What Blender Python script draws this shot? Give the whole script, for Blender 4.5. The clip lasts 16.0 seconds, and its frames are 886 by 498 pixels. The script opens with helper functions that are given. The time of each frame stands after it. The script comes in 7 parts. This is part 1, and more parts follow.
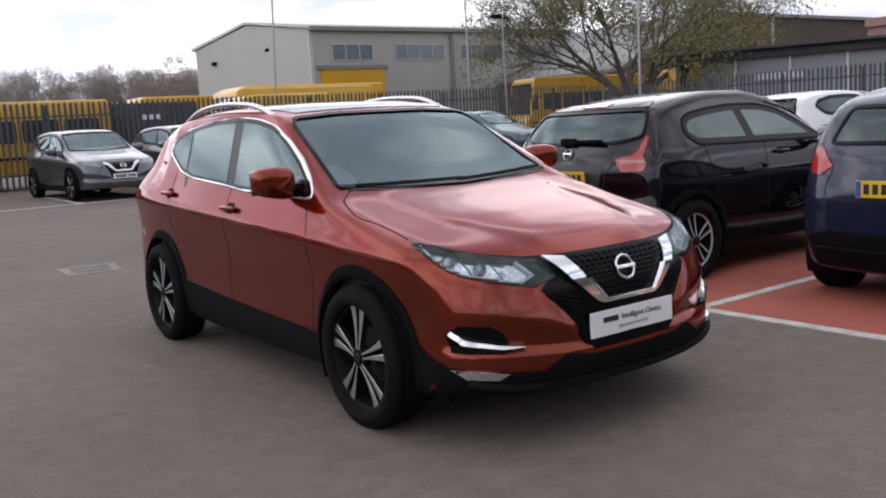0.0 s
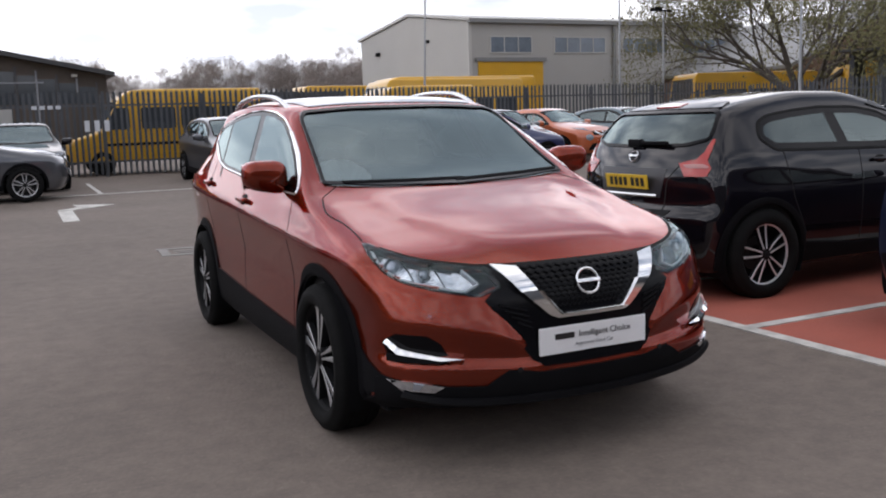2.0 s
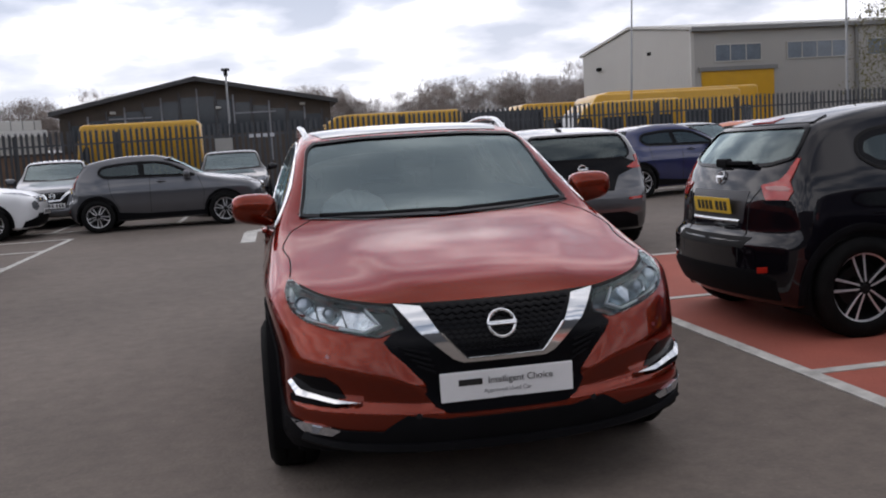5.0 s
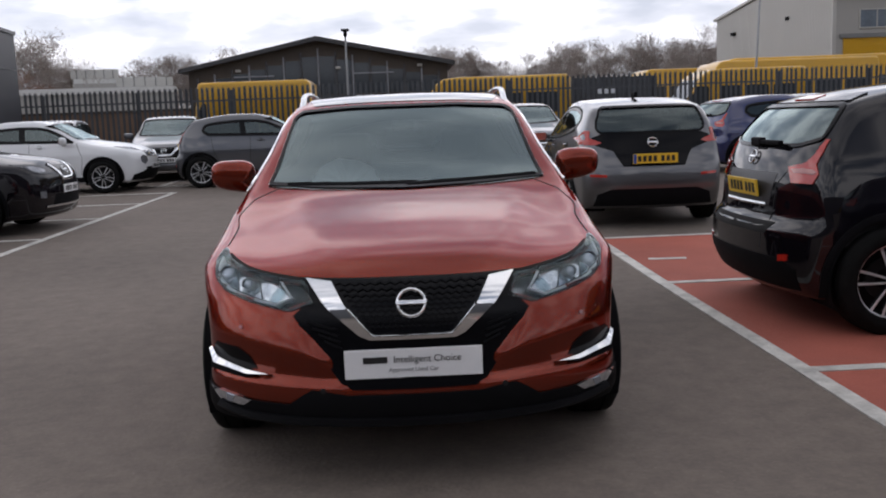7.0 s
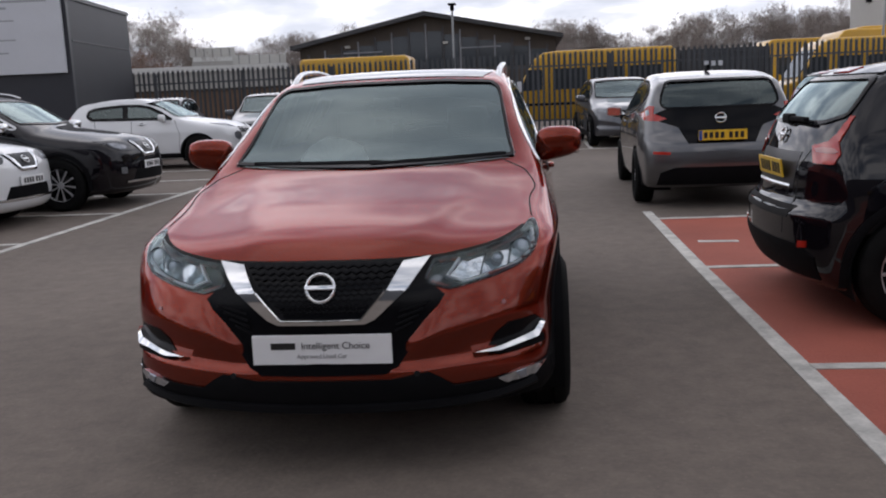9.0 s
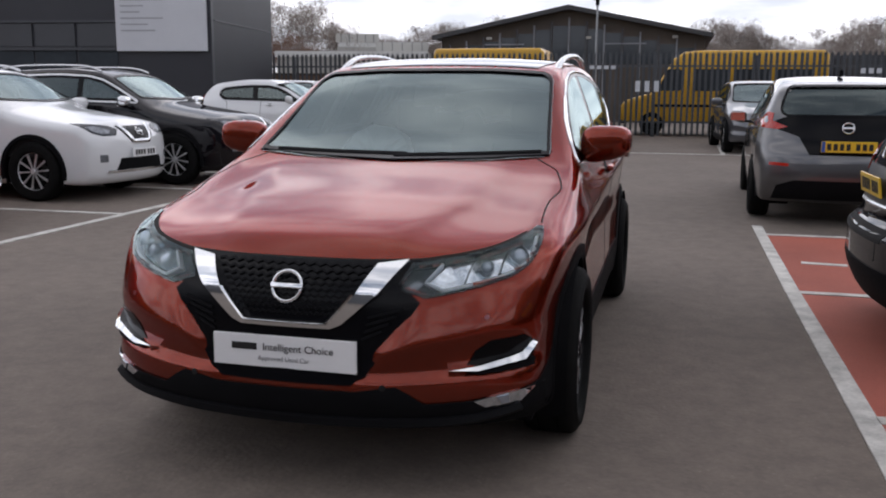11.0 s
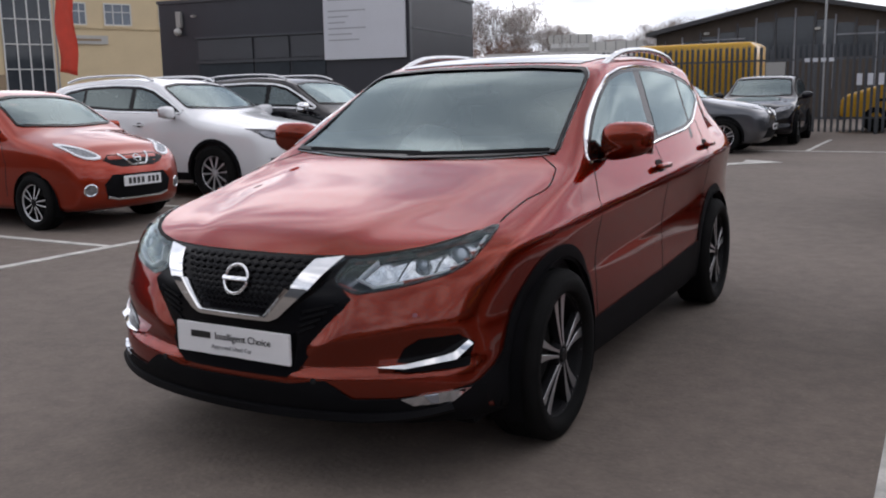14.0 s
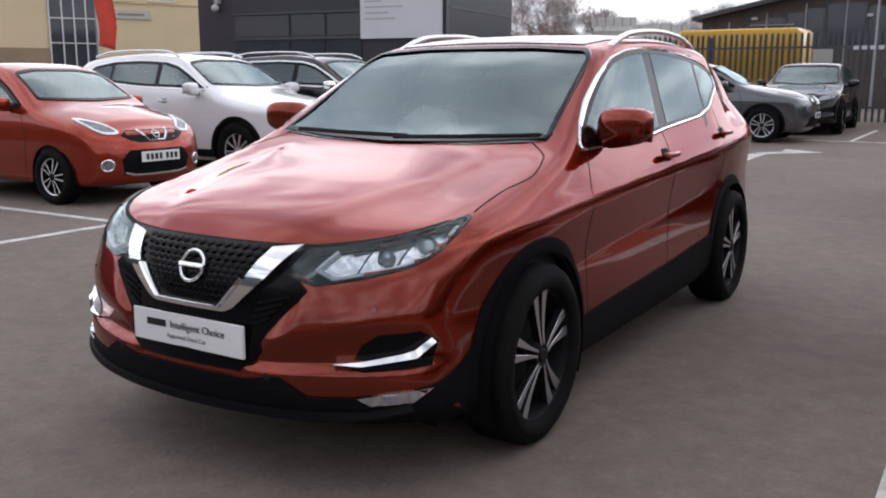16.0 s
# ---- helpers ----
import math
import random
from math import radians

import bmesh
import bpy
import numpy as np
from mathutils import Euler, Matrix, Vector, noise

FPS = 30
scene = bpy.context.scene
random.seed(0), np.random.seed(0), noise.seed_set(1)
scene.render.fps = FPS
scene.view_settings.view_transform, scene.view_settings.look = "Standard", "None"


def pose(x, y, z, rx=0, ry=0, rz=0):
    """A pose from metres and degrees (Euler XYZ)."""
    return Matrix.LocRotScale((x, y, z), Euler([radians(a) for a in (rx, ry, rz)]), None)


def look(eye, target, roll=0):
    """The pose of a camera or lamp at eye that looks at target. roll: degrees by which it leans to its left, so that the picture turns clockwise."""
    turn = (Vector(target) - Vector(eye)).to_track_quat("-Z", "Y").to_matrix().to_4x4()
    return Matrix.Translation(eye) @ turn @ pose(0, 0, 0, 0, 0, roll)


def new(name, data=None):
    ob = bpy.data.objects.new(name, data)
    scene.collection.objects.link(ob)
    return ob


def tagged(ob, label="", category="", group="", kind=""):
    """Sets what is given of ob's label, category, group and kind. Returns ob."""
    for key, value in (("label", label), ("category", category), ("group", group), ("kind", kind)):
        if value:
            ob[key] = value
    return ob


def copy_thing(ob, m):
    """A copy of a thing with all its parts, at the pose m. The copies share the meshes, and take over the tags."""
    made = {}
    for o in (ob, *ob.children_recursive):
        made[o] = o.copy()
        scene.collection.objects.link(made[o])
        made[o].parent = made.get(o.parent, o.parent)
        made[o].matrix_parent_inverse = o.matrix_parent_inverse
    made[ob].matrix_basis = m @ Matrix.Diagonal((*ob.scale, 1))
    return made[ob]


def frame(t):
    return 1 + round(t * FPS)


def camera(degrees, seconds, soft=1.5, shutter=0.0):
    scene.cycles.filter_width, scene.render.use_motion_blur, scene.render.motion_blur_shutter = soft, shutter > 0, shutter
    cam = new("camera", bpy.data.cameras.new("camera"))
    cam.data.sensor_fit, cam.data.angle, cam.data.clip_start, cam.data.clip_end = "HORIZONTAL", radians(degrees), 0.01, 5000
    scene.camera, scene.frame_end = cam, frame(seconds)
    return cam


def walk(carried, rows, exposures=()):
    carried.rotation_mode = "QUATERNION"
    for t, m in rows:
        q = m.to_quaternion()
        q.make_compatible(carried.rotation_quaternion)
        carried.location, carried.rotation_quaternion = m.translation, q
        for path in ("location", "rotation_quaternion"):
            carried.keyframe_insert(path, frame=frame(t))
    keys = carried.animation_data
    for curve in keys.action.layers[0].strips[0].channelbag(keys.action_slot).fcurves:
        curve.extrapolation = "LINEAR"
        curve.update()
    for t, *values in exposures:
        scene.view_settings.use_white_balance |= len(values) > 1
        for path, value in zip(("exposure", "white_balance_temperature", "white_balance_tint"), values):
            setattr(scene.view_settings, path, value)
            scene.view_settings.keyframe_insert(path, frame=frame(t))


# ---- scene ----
from mathutils.geometry import delaunay_2d_cdt

# the camera: carried by hand in an arc round the nose of a parked car
cam = camera(52.2, 16.0, 2.0)
PATH = [
    (0, (-2.987, -4.885, 1.394), (-1.82, -3.284, 1.118), -3.4),
    (0.5, (-2.759, -4.886, 1.397), (-1.674, -3.236, 1.082), -2.9),
    (1, (-2.553, -5.076, 1.387), (-1.574, -3.359, 1.086), -3.7),
    (1.5, (-2.376, -5.218, 1.396), (-1.499, -3.441, 1.127), -3.2),
    (2, (-2.134, -5.214, 1.379), (-1.277, -3.429, 1.104), -2.0),
    (2.5, (-1.926, -5.255, 1.379), (-1.08, -3.47, 1.065), -1.7),
    (3, (-1.694, -5.448, 1.409), (-0.922, -3.624, 1.134), -2.0),
    (3.5, (-1.527, -5.453, 1.391), (-0.831, -3.591, 1.171), -2.3),
    (4, (-1.299, -5.376, 1.388), (-0.769, -3.46, 1.17), -0.1),
    (4.5, (-1.067, -5.443, 1.385), (-0.634, -3.501, 1.174), -1.9),
    (7, (-0.02, -5.514, 1.397), (0.059, -3.535, 1.114), -2.1),
    (7.5, (0.147, -5.392, 1.374), (0.12, -3.419, 1.046), -1.0),
    (8, (0.325, -5.303, 1.385), (0.257, -3.331, 1.059), -1.3),
    (8.5, (0.584, -5.36, 1.396), (0.451, -3.389, 1.089), -2.3),
    (9, (0.757, -5.357, 1.384), (0.565, -3.393, 1.057), -2.5),
    (9.5, (0.887, -5.158, 1.367), (0.593, -3.208, 1.033), -0.6),
    (12, (1.653, -4.912, 1.357), (0.952, -3.067, 1.034), -1.1),
    (12.5, (1.923, -4.916, 1.362), (1.074, -3.133, 1.052), -1.4),
    (13, (2.059, -4.871, 1.351), (1.152, -3.113, 1.056), -1.2),
    (13.5, (2.108, -4.689, 1.338), (1.161, -2.953, 1.041), -0.0),
    (14, (2.161, -4.555, 1.338), (1.201, -2.832, 1.009), -1.0),
    (14.5, (2.316, -4.512, 1.34), (1.332, -2.802, 1.01), -0.8),
    (15, (2.381, -4.461, 1.344), (1.282, -2.826, 0.999), -2.0),
    (15.5, (2.322, -4.342, 1.338), (1.253, -2.688, 0.988), -0.3),
    (16, (2.269, -4.253, 1.333), (1.235, -2.581, 0.965), 0.1),
]
walk(cam, [(t, look(eye, target, roll)) for t, eye, target, roll in PATH],
     ((0, 0.47, 6350, 16), (1.5, 0.45, 6350, 16), (3.0, 0.39, 6350, 16), (4.0, 0.03, 6350, 16), (4.5, 0.07, 6350, 16), (8, 0.04, 6350, 16), (9.5, 0.05, 6350, 16), (12, 0.27, 6350, 16), (14.0, 0.26, 6350, 16), (15.0, 0.41, 6350, 16), (16, 0.57, 6350, 16)))

# ---------------------------------------------------------------- daylight: a bright, broken overcast
SUN_ELEVATION, SUN_ROTATION = radians(55), radians(332)
world = bpy.data.worlds.new("world")
scene.world = world
world.use_nodes = True


def sky():
    nt = world.node_tree
    nt.nodes.clear()
    n, link = nt.nodes.new, nt.links.new
    out, back = n("ShaderNodeOutputWorld"), n("ShaderNodeBackground")
    nishita = n("ShaderNodeTexSky")
    nishita.sky_type, nishita.sun_disc = "NISHITA", False
    nishita.sun_elevation, nishita.sun_rotation = SUN_ELEVATION, SUN_ROTATION
    coord, sep = n("ShaderNodeTexCoord"), n("ShaderNodeSeparateXYZ")
    link(coord.outputs["Generated"], sep.inputs[0])
    # the cloud layer is a flat sheet: places on it are direction / height
    high = n("ShaderNodeMath")
    high.operation = "MAXIMUM"
    high.inputs[1].default_value = 0.0
    link(sep.outputs["Z"], high.inputs[0])
    lift = n("ShaderNodeMath")
    lift.operation = "ADD"
    lift.inputs[1].default_value = 0.22
    link(high.outputs[0], lift.inputs[0])
    div = n("ShaderNodeVectorMath")
    div.operation = "DIVIDE"
    both = n("ShaderNodeCombineXYZ")
    for i in range(3):
        link(lift.outputs[0], both.inputs[i])
    link(coord.outputs["Generated"], div.inputs[0])
    link(both.outputs[0], div.inputs[1])
    noise_a = n("ShaderNodeTexNoise")
    noise_a.inputs["Scale"].default_value, noise_a.inputs["Detail"].default_value = 3.0, 6
    noise_a.inputs["Roughness"].default_value, noise_a.inputs["Distortion"].default_value = 0.48, 0.0
    link(div.outputs[0], noise_a.inputs["Vector"])
    ramp = n("ShaderNodeValToRGB")
    ramp.color_ramp.elements[0].position, ramp.color_ramp.elements[0].color = 0.36, (0.38, 0.45, 0.55, 1)
    ramp.color_ramp.elements[1].position, ramp.color_ramp.elements[1].color = 0.60, (1.5, 1.5, 1.5, 1)
    mid = ramp.color_ramp.elements.new(0.47)
    mid.color = (0.70, 0.75, 0.83, 1)
    link(noise_a.outputs["Fac"], ramp.inputs["Fac"])
    dim = n("ShaderNodeVectorMath")
    dim.operation = "SCALE"
    dim.inputs["Scale"].default_value = 0.08
    link(nishita.outputs[0], dim.inputs[0])
    mix = n("ShaderNodeMix")
    mix.data_type = "RGBA"
    mix.inputs["Factor"].default_value = 0.90
    link(dim.outputs[0], mix.inputs["A"])
    # cloud near the horizon is seen edge-on and glows white
    low = n("ShaderNodeMapRange")
    low.interpolation_type = "SMOOTHSTEP"
    low.inputs["From Min"].default_value, low.inputs["From Max"].default_value = 0.03, 0.30
    low.inputs["To Min"].default_value, low.inputs["To Max"].default_value = 0.62, 0.0
    link(high.outputs[0], low.inputs["Value"])
    pale = n("ShaderNodeMix")
    pale.data_type = "RGBA"
    pale.inputs["B"].default_value = (0.93, 0.95, 0.99, 1)
    link(low.outputs["Result"], pale.inputs["Factor"])
    link(ramp.outputs["Color"], pale.inputs["A"])
    # cloud is brighter on the sun's side
    toward = n("ShaderNodeVectorMath")
    toward.operation = "DOT_PRODUCT"
    toward.inputs[1].default_value = (math.cos(SUN_ELEVATION) * math.sin(SUN_ROTATION), math.cos(SUN_ELEVATION) * math.cos(SUN_ROTATION), math.sin(SUN_ELEVATION))
    link(coord.outputs["Generated"], toward.inputs[0])
    lit = n("ShaderNodeMapRange")
    lit.interpolation_type = "SMOOTHSTEP"
    lit.inputs["From Min"].default_value, lit.inputs["From Max"].default_value = -0.3, 1.0
    lit.inputs["To Min"].default_value, lit.inputs["To Max"].default_value = 0.80, 1.22
    link(toward.outputs["Value"], lit.inputs["Value"])
    # the layer is thickest overhead
    thick = n("ShaderNodeMapRange")
    thick.interpolation_type = "SMOOTHSTEP"
    thick.inputs["From Min"].default_value, thick.inputs["From Max"].default_value = 0.30, 0.95
    thick.inputs["To Min"].default_value, thick.inputs["To Max"].default_value = 1.0, 0.5
    link(high.outputs[0], thick.inputs["Value"])
    total = n("ShaderNodeMath")
    total.operation = "MULTIPLY"
    link(lit.outputs["Result"], total.inputs[0])
    link(thick.outputs["Result"], total.inputs[1])
    bright = n("ShaderNodeVectorMath")
    bright.operation = "SCALE"
    link(pale.outputs["Result"], bright.inputs[0])
    link(total.outputs[0], bright.inputs["Scale"])
    link(bright.outputs[0], mix.inputs["B"])
    link(mix.outputs["Result"], back.inputs["Color"])
    back.inputs["Strength"].default_value = 1.0
    link(back.outputs[0], out.inputs[0])


sky()
sun = new("sun", bpy.data.lights.new("sun", "SUN"))
sun.data.energy, sun.data.angle, sun.data.color = 0.75, radians(150), (1.0, 0.97, 0.92)
sun.matrix_world = look((0, 0, 30), (0 + 30 * math.cos(SUN_ELEVATION) * math.sin(SUN_ROTATION) * -1, -30 * math.cos(SUN_ELEVATION) * math.cos(SUN_ROTATION), 30 - 30 * math.sin(SUN_ELEVATION)))



# ---------------------------------------------------------------- materials
def material(name, colour, rough=0.6, metal=0.0, vary=0.12, scale=6.0, fine=60.0, bump=0.0, coat=0.0, spec=0.5, random_tone=0.0, stretch=None, coat_rough=0.03):
    """A principled material with variation at two scales: blotches and grain."""
    m = bpy.data.materials.new(name)
    m.use_nodes = True
    nt = m.node_tree
    n, link, b = nt.nodes.new, nt.links.new, nt.nodes["Principled BSDF"]
    b.inputs["Roughness"].default_value, b.inputs["Metallic"].default_value = rough, metal
    b.inputs["Coat Weight"].default_value, b.inputs["Coat Roughness"].default_value = coat, coat_rough
    b.inputs["Specular IOR Level"].default_value = spec
    b.inputs["Base Color"].default_value = (*colour, 1)
    if not (vary or bump or random_tone):
        return m
    coord = n("ShaderNodeTexCoord")
    vec = coord.outputs["Object"]
    if stretch:
        mp = n("ShaderNodeMapping")
        mp.inputs["Scale"].default_value = stretch
        link(vec, mp.inputs["Vector"])
        vec = mp.outputs[0]
    big, small = n("ShaderNodeTexNoise"), n("ShaderNodeTexNoise")
    big.inputs["Scale"].default_value, big.inputs["Detail"].default_value = scale, 5
    small.inputs["Scale"].default_value, small.inputs["Detail"].default_value = fine, 3
    link(vec, big.inputs["Vector"])
    link(vec, small.inputs["Vector"])
    add = n("ShaderNodeMath")
    add.operation = "MULTIPLY_ADD"
    add.inputs[1].default_value = 0.45
    link(small.outputs["Fac"], add.inputs[0])
    link(big.outputs["Fac"], add.inputs[2])
    ran = n("ShaderNodeMapRange")
    ran.inputs["From Min"].default_value, ran.inputs["From Max"].default_value = 0.40, 1.05
    ran.inputs["To Min"].default_value, ran.inputs["To Max"].default_value = 1 - vary, 1 + vary
    link(add.outputs[0], ran.inputs["Value"])
    value = ran.outputs[0]
    if random_tone:
        info = n("ShaderNodeObjectInfo")
        r2 = n("ShaderNodeMapRange")
        r2.inputs["To Min"].default_value, r2.inputs["To Max"].default_value = 1 - random_tone, 1 + random_tone
        link(info.outputs["Random"], r2.inputs["Value"])
        mul = n("ShaderNodeMath")
        mul.operation = "MULTIPLY"
        link(value, mul.inputs[0])
        link(r2.outputs[0], mul.inputs[1])
        value = mul.outputs[0]
    tone = n("ShaderNodeVectorMath")
    tone.operation = "SCALE"
    tone.inputs[0].default_value = colour
    link(value, tone.inputs["Scale"])
    link(tone.outputs[0], b.inputs["Base Color"])
    if bump:
        bp = n("ShaderNodeBump")
        bp.inputs["Strength"].default_value, bp.inputs["Distance"].default_value = min(1, bump), 0.004
        link(small.outputs["Fac"], bp.inputs["Height"])
        link(bp.outputs[0], b.inputs["Normal"])
    return m


def paint(name, colour, metal=0.45, rough=0.34, flake=0.08, coat=1.0, ior=1.7, spec=0.3):
    """Car paint: flakes under a clear coat, a little dust on it."""
    m = material(name, colour, rough, metal, flake, 2.2, 900.0, 0.0, coat, spec)
    m.node_tree.nodes["Principled BSDF"].inputs["Coat IOR"].default_value = ior
    return m


def glass(name, tint, share):
    """Window glass: a tinted clear sheet that mirrors more at a flat angle."""
    m = bpy.data.materials.new(name)
    m.use_nodes = True
    nt = m.node_tree
    n, link = nt.nodes.new, nt.links.new
    nt.nodes.remove(nt.nodes["Principled BSDF"])
    clear, gloss, mix, fres = n("ShaderNodeBsdfTransparent"), n("ShaderNodeBsdfGlossy"), n("ShaderNodeMixShader"), n("ShaderNodeFresnel")
    clear.inputs["Color"].default_value = (*tint, 1)
    gloss.inputs["Roughness"].default_value = 0.02
    gloss.inputs["Color"].default_value = (0.80, 0.96, 0.97, 1)
    fres.inputs["IOR"].default_value = share
    link(fres.outputs[0], mix.inputs["Fac"])
    link(clear.outputs[0], mix.inputs[1])
    link(gloss.outputs[0], mix.inputs[2])
    link(mix.outputs[0], nt.nodes["Material Output"].inputs["Surface"])
    return m


M = {}
M["copper"] = paint("copper_red_paint", (0.190, 0.022, 0.0068), 0.84, 0.27, 0.10, 1.0, 1.42, 0.0)
M["copper"].node_tree.nodes["Principled BSDF"].inputs["Specular Tint"].default_value = (0.72, 0.22, 0.11, 1)
M["black"] = paint("black_metallic_paint", (0.005, 0.004, 0.006), 0.0, 0.4, 0.08, 1.0, 1.5, 0.0)
M["navy"] = paint("dark_blue_paint", (0.010, 0.014, 0.035), 0.2, 0.4, 0.08, 1.0, 1.5, 0.1)
M["blue"] = paint("deep_blue_paint", (0.012, 0.018, 0.085), 0.4, 0.3)
M["grey"] = paint("gunmetal_grey_paint", (0.075, 0.078, 0.088), 0.6, 0.32)
M["silver"] = paint("grey_silver_paint", (0.095, 0.095, 0.10), 0.7, 0.32)
M["white"] = paint("white_paint", (0.72, 0.73, 0.74), 0.0, 0.3, 0.03)
M["red"] = paint("bright_red_paint", (0.30, 0.030, 0.010), 0.75, 0.32, 0.06, 1.0, 1.45, 0.0)
M["orange"] = paint("orange_paint", (0.45, 0.10, 0.03), 0.3, 0.3)
M["maroon"] = paint("maroon_paint", (0.16, 0.018, 0.022), 0.4, 0.3)
M["teal"] = paint("teal_paint", (0.03, 0.07, 0.09), 0.4, 0.3)
M["plastic"] = material("black_plastic_cladding", (0.007, 0.007, 0.008), 0.65, 0, 0.2, 8, 400, 0.2, 0, 0.05)
M["gloss_black"] = material("gloss_black_trim", (0.003, 0.003, 0.004), 0.2, 0, 0.1, 8, 200, 0, 0, 0.15)
M["roof_black"] = material("black_glass_roof", (0.010, 0.011, 0.013), 0.06, 0, 0.1, 3, 100, 0, 0.6)
M["lining"] = material("dark_cabin_lining", (0.022, 0.022, 0.024), 0.8, 0, 0.2, 5, 80)
M["seat"] = material("charcoal_seat_cloth", (0.035, 0.035, 0.038), 0.9, 0, 0.25, 9, 300, 0.3)
M["chrome"] = material("chrome", (0.80, 0.81, 0.82), 0.08, 1.0, 0.03, 4, 60)
M["satin"] = material("satin_silver_trim", (0.62, 0.63, 0.64), 0.25, 1.0, 0.06, 4, 60)
M["alloy"] = material("machined_alloy", (0.68, 0.68, 0.69), 0.32, 0.5, 0.1, 9, 120)
M["alloy_cut"] = material("machined_grey_alloy", (0.42, 0.42, 0.43), 0.34, 0.75, 0.1, 9, 120)
M["alloy_dark"] = material("black_alloy", (0.008, 0.008, 0.009), 0.5, 0, 0.15, 9, 120, 0, 0, 0.2)
M["tyre"] = material("tyre_rubber", (0.008, 0.008, 0.008), 0.85, 0, 0.3, 12, 160, 0.5, 0, 0.1)
M["plastic_sheen"] = material("satin_black_plastic", (0.006, 0.006, 0.007), 0.55, 0, 0.2, 8, 300, 0.1, 0, 0.08)
M["black_satin"] = material("satin_black_panel", (0.03, 0.03, 0.034), 0.35, 0.2, 0.1, 8, 300)
M["lamp_glass"] = material("projector_glass", (0.34, 0.37, 0.42), 0.05, 0.6, 0.1, 20, 60, 0, 1.0)
M["disc"] = material("dull_brake_steel", (0.035, 0.035, 0.035), 0.55, 0.6, 0.15, 9, 60)
M["lamp_bright"] = material("bright_lamp_chrome", (0.60, 0.63, 0.67), 0.12, 0.9, 0.35, 40, 120)
M["film"] = material("pale_plastic_film", (0.75, 0.77, 0.78), 0.4, 0, 0.1, 9, 60)
M["shut"] = material("shut_line", (0.004, 0.004, 0.004), 0.9, 0, 0)
M["lamp_in"] = material("lamp_reflector", (0.26, 0.27, 0.29), 0.22, 0.6, 0.7, 26, 60)
M["lamp_deep"] = material("clear_lamp_reflector", (0.19, 0.20, 0.215), 0.18, 0.6, 0.8, 30, 80)
M["drl"] = material("white_light_guide", (0.85, 0.87, 0.9), 0.3, 0, 0.03, 18, 60)
M["lamp_dark"] = material("lamp_bezel", (0.05, 0.052, 0.058), 0.25, 0.3, 0.2, 18, 60)
M["tail"] = material("red_tail_lens", (0.42, 0.022, 0.012), 0.08, 0, 0.2, 30, 120, 0, 0.6)
M["tail_clear"] = material("clear_tail_lens", (0.44, 0.18, 0.16), 0.08, 0, 0.15, 30, 120, 0, 0.5)
M["plate_white"] = material("white_plate", (0.78, 0.78, 0.78), 0.35, 0, 0.03, 6, 50)
M["plate_yellow"] = material("yellow_plate", (0.75, 0.48, 0.03), 0.35, 0, 0.04, 6, 50)
M["plate_blue"] = material("blue_plate_band", (0.02, 0.08, 0.35), 0.4, 0, 0.04, 6, 50)
M["ink"] = material("black_lettering", (0.012, 0.012, 0.012), 0.5, 0, 0.0)
M["ink_grey"] = material("grey_lettering", (0.25, 0.25, 0.26), 0.5, 0, 0.0)
M["glass"] = glass("clear_window_glass", (0.50, 0.57, 0.57), 2.45)
M["side_glass"] = glass("green_side_glass", (0.20, 0.25, 0.25), 2.0)
M["privacy"] = glass("privacy_glass", (0.06, 0.065, 0.07), 1.8)
M["lens"] = glass("headlamp_lens", (0.92, 0.94, 0.95), 1.55)
M["bus_yellow"] = material("bus_yellow_paint", (0.62, 0.34, 0.012), 0.35, 0, 0.08, 2.0, 60, 0, 0.4)
M["fence"] = material("galvanised_grey_paint", (0.075, 0.08, 0.088), 0.55, 0.3, 0.2, 5, 80, 0.1, random_tone=0.15)
M["line"] = material("white_road_paint", (0.50, 0.485, 0.45), 0.8, 0, 0.42, 7, 60, 0.5)
M["clad"] = material("grey_metal_cladding", (0.37, 0.36, 0.335), 0.5, 0.1, 0.05, 0.4, 20)
M["clad_light"] = material("pale_profiled_cladding", (0.47, 0.46, 0.43), 0.5, 0.1, 0.05, 0.4, 20)
M["clad_trim"] = material("grey_flashing", (0.20, 0.20, 0.195), 0.5, 0.1, 0.06, 1, 20)
M["charcoal"] = material("charcoal_cladding", (0.032, 0.033, 0.040), 0.45, 0.1, 0.12, 1.5, 30)
M["charcoal_b"] = material("dark_grey_panel", (0.060, 0.063, 0.070), 0.4, 0.1, 0.1, 1.5, 30)
M["board"] = material("pale_sign_board", (0.60, 0.61, 0.64), 0.4, 0, 0.05, 1.5, 30)
M["board_text"] = material("pale_grey_sign_text", (0.36, 0.37, 0.39), 0.5, 0, 0.0)
M["shed_dark"] = material("weathered_dark_boarding", (0.075, 0.060, 0.048), 0.8, 0, 0.3, 0.8, 12, 0.3, stretch=(1, 1, 0.25))
M["shed_roof"] = material("dark_sheet_roof", (0.045, 0.045, 0.047), 0.6, 0.1, 0.2, 0.6, 10)
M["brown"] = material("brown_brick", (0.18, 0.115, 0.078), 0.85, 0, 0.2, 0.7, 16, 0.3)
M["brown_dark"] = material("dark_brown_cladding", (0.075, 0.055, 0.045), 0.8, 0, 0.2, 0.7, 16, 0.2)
M["cream"] = material("cream_brickwork", (0.66, 0.53, 0.33), 0.8, 0, 0.08, 0.8, 14, 0.2)
M["cream_dark"] = material("tan_brickwork", (0.30, 0.22, 0.14), 0.8, 0, 0.12, 0.8, 14, 0.2)
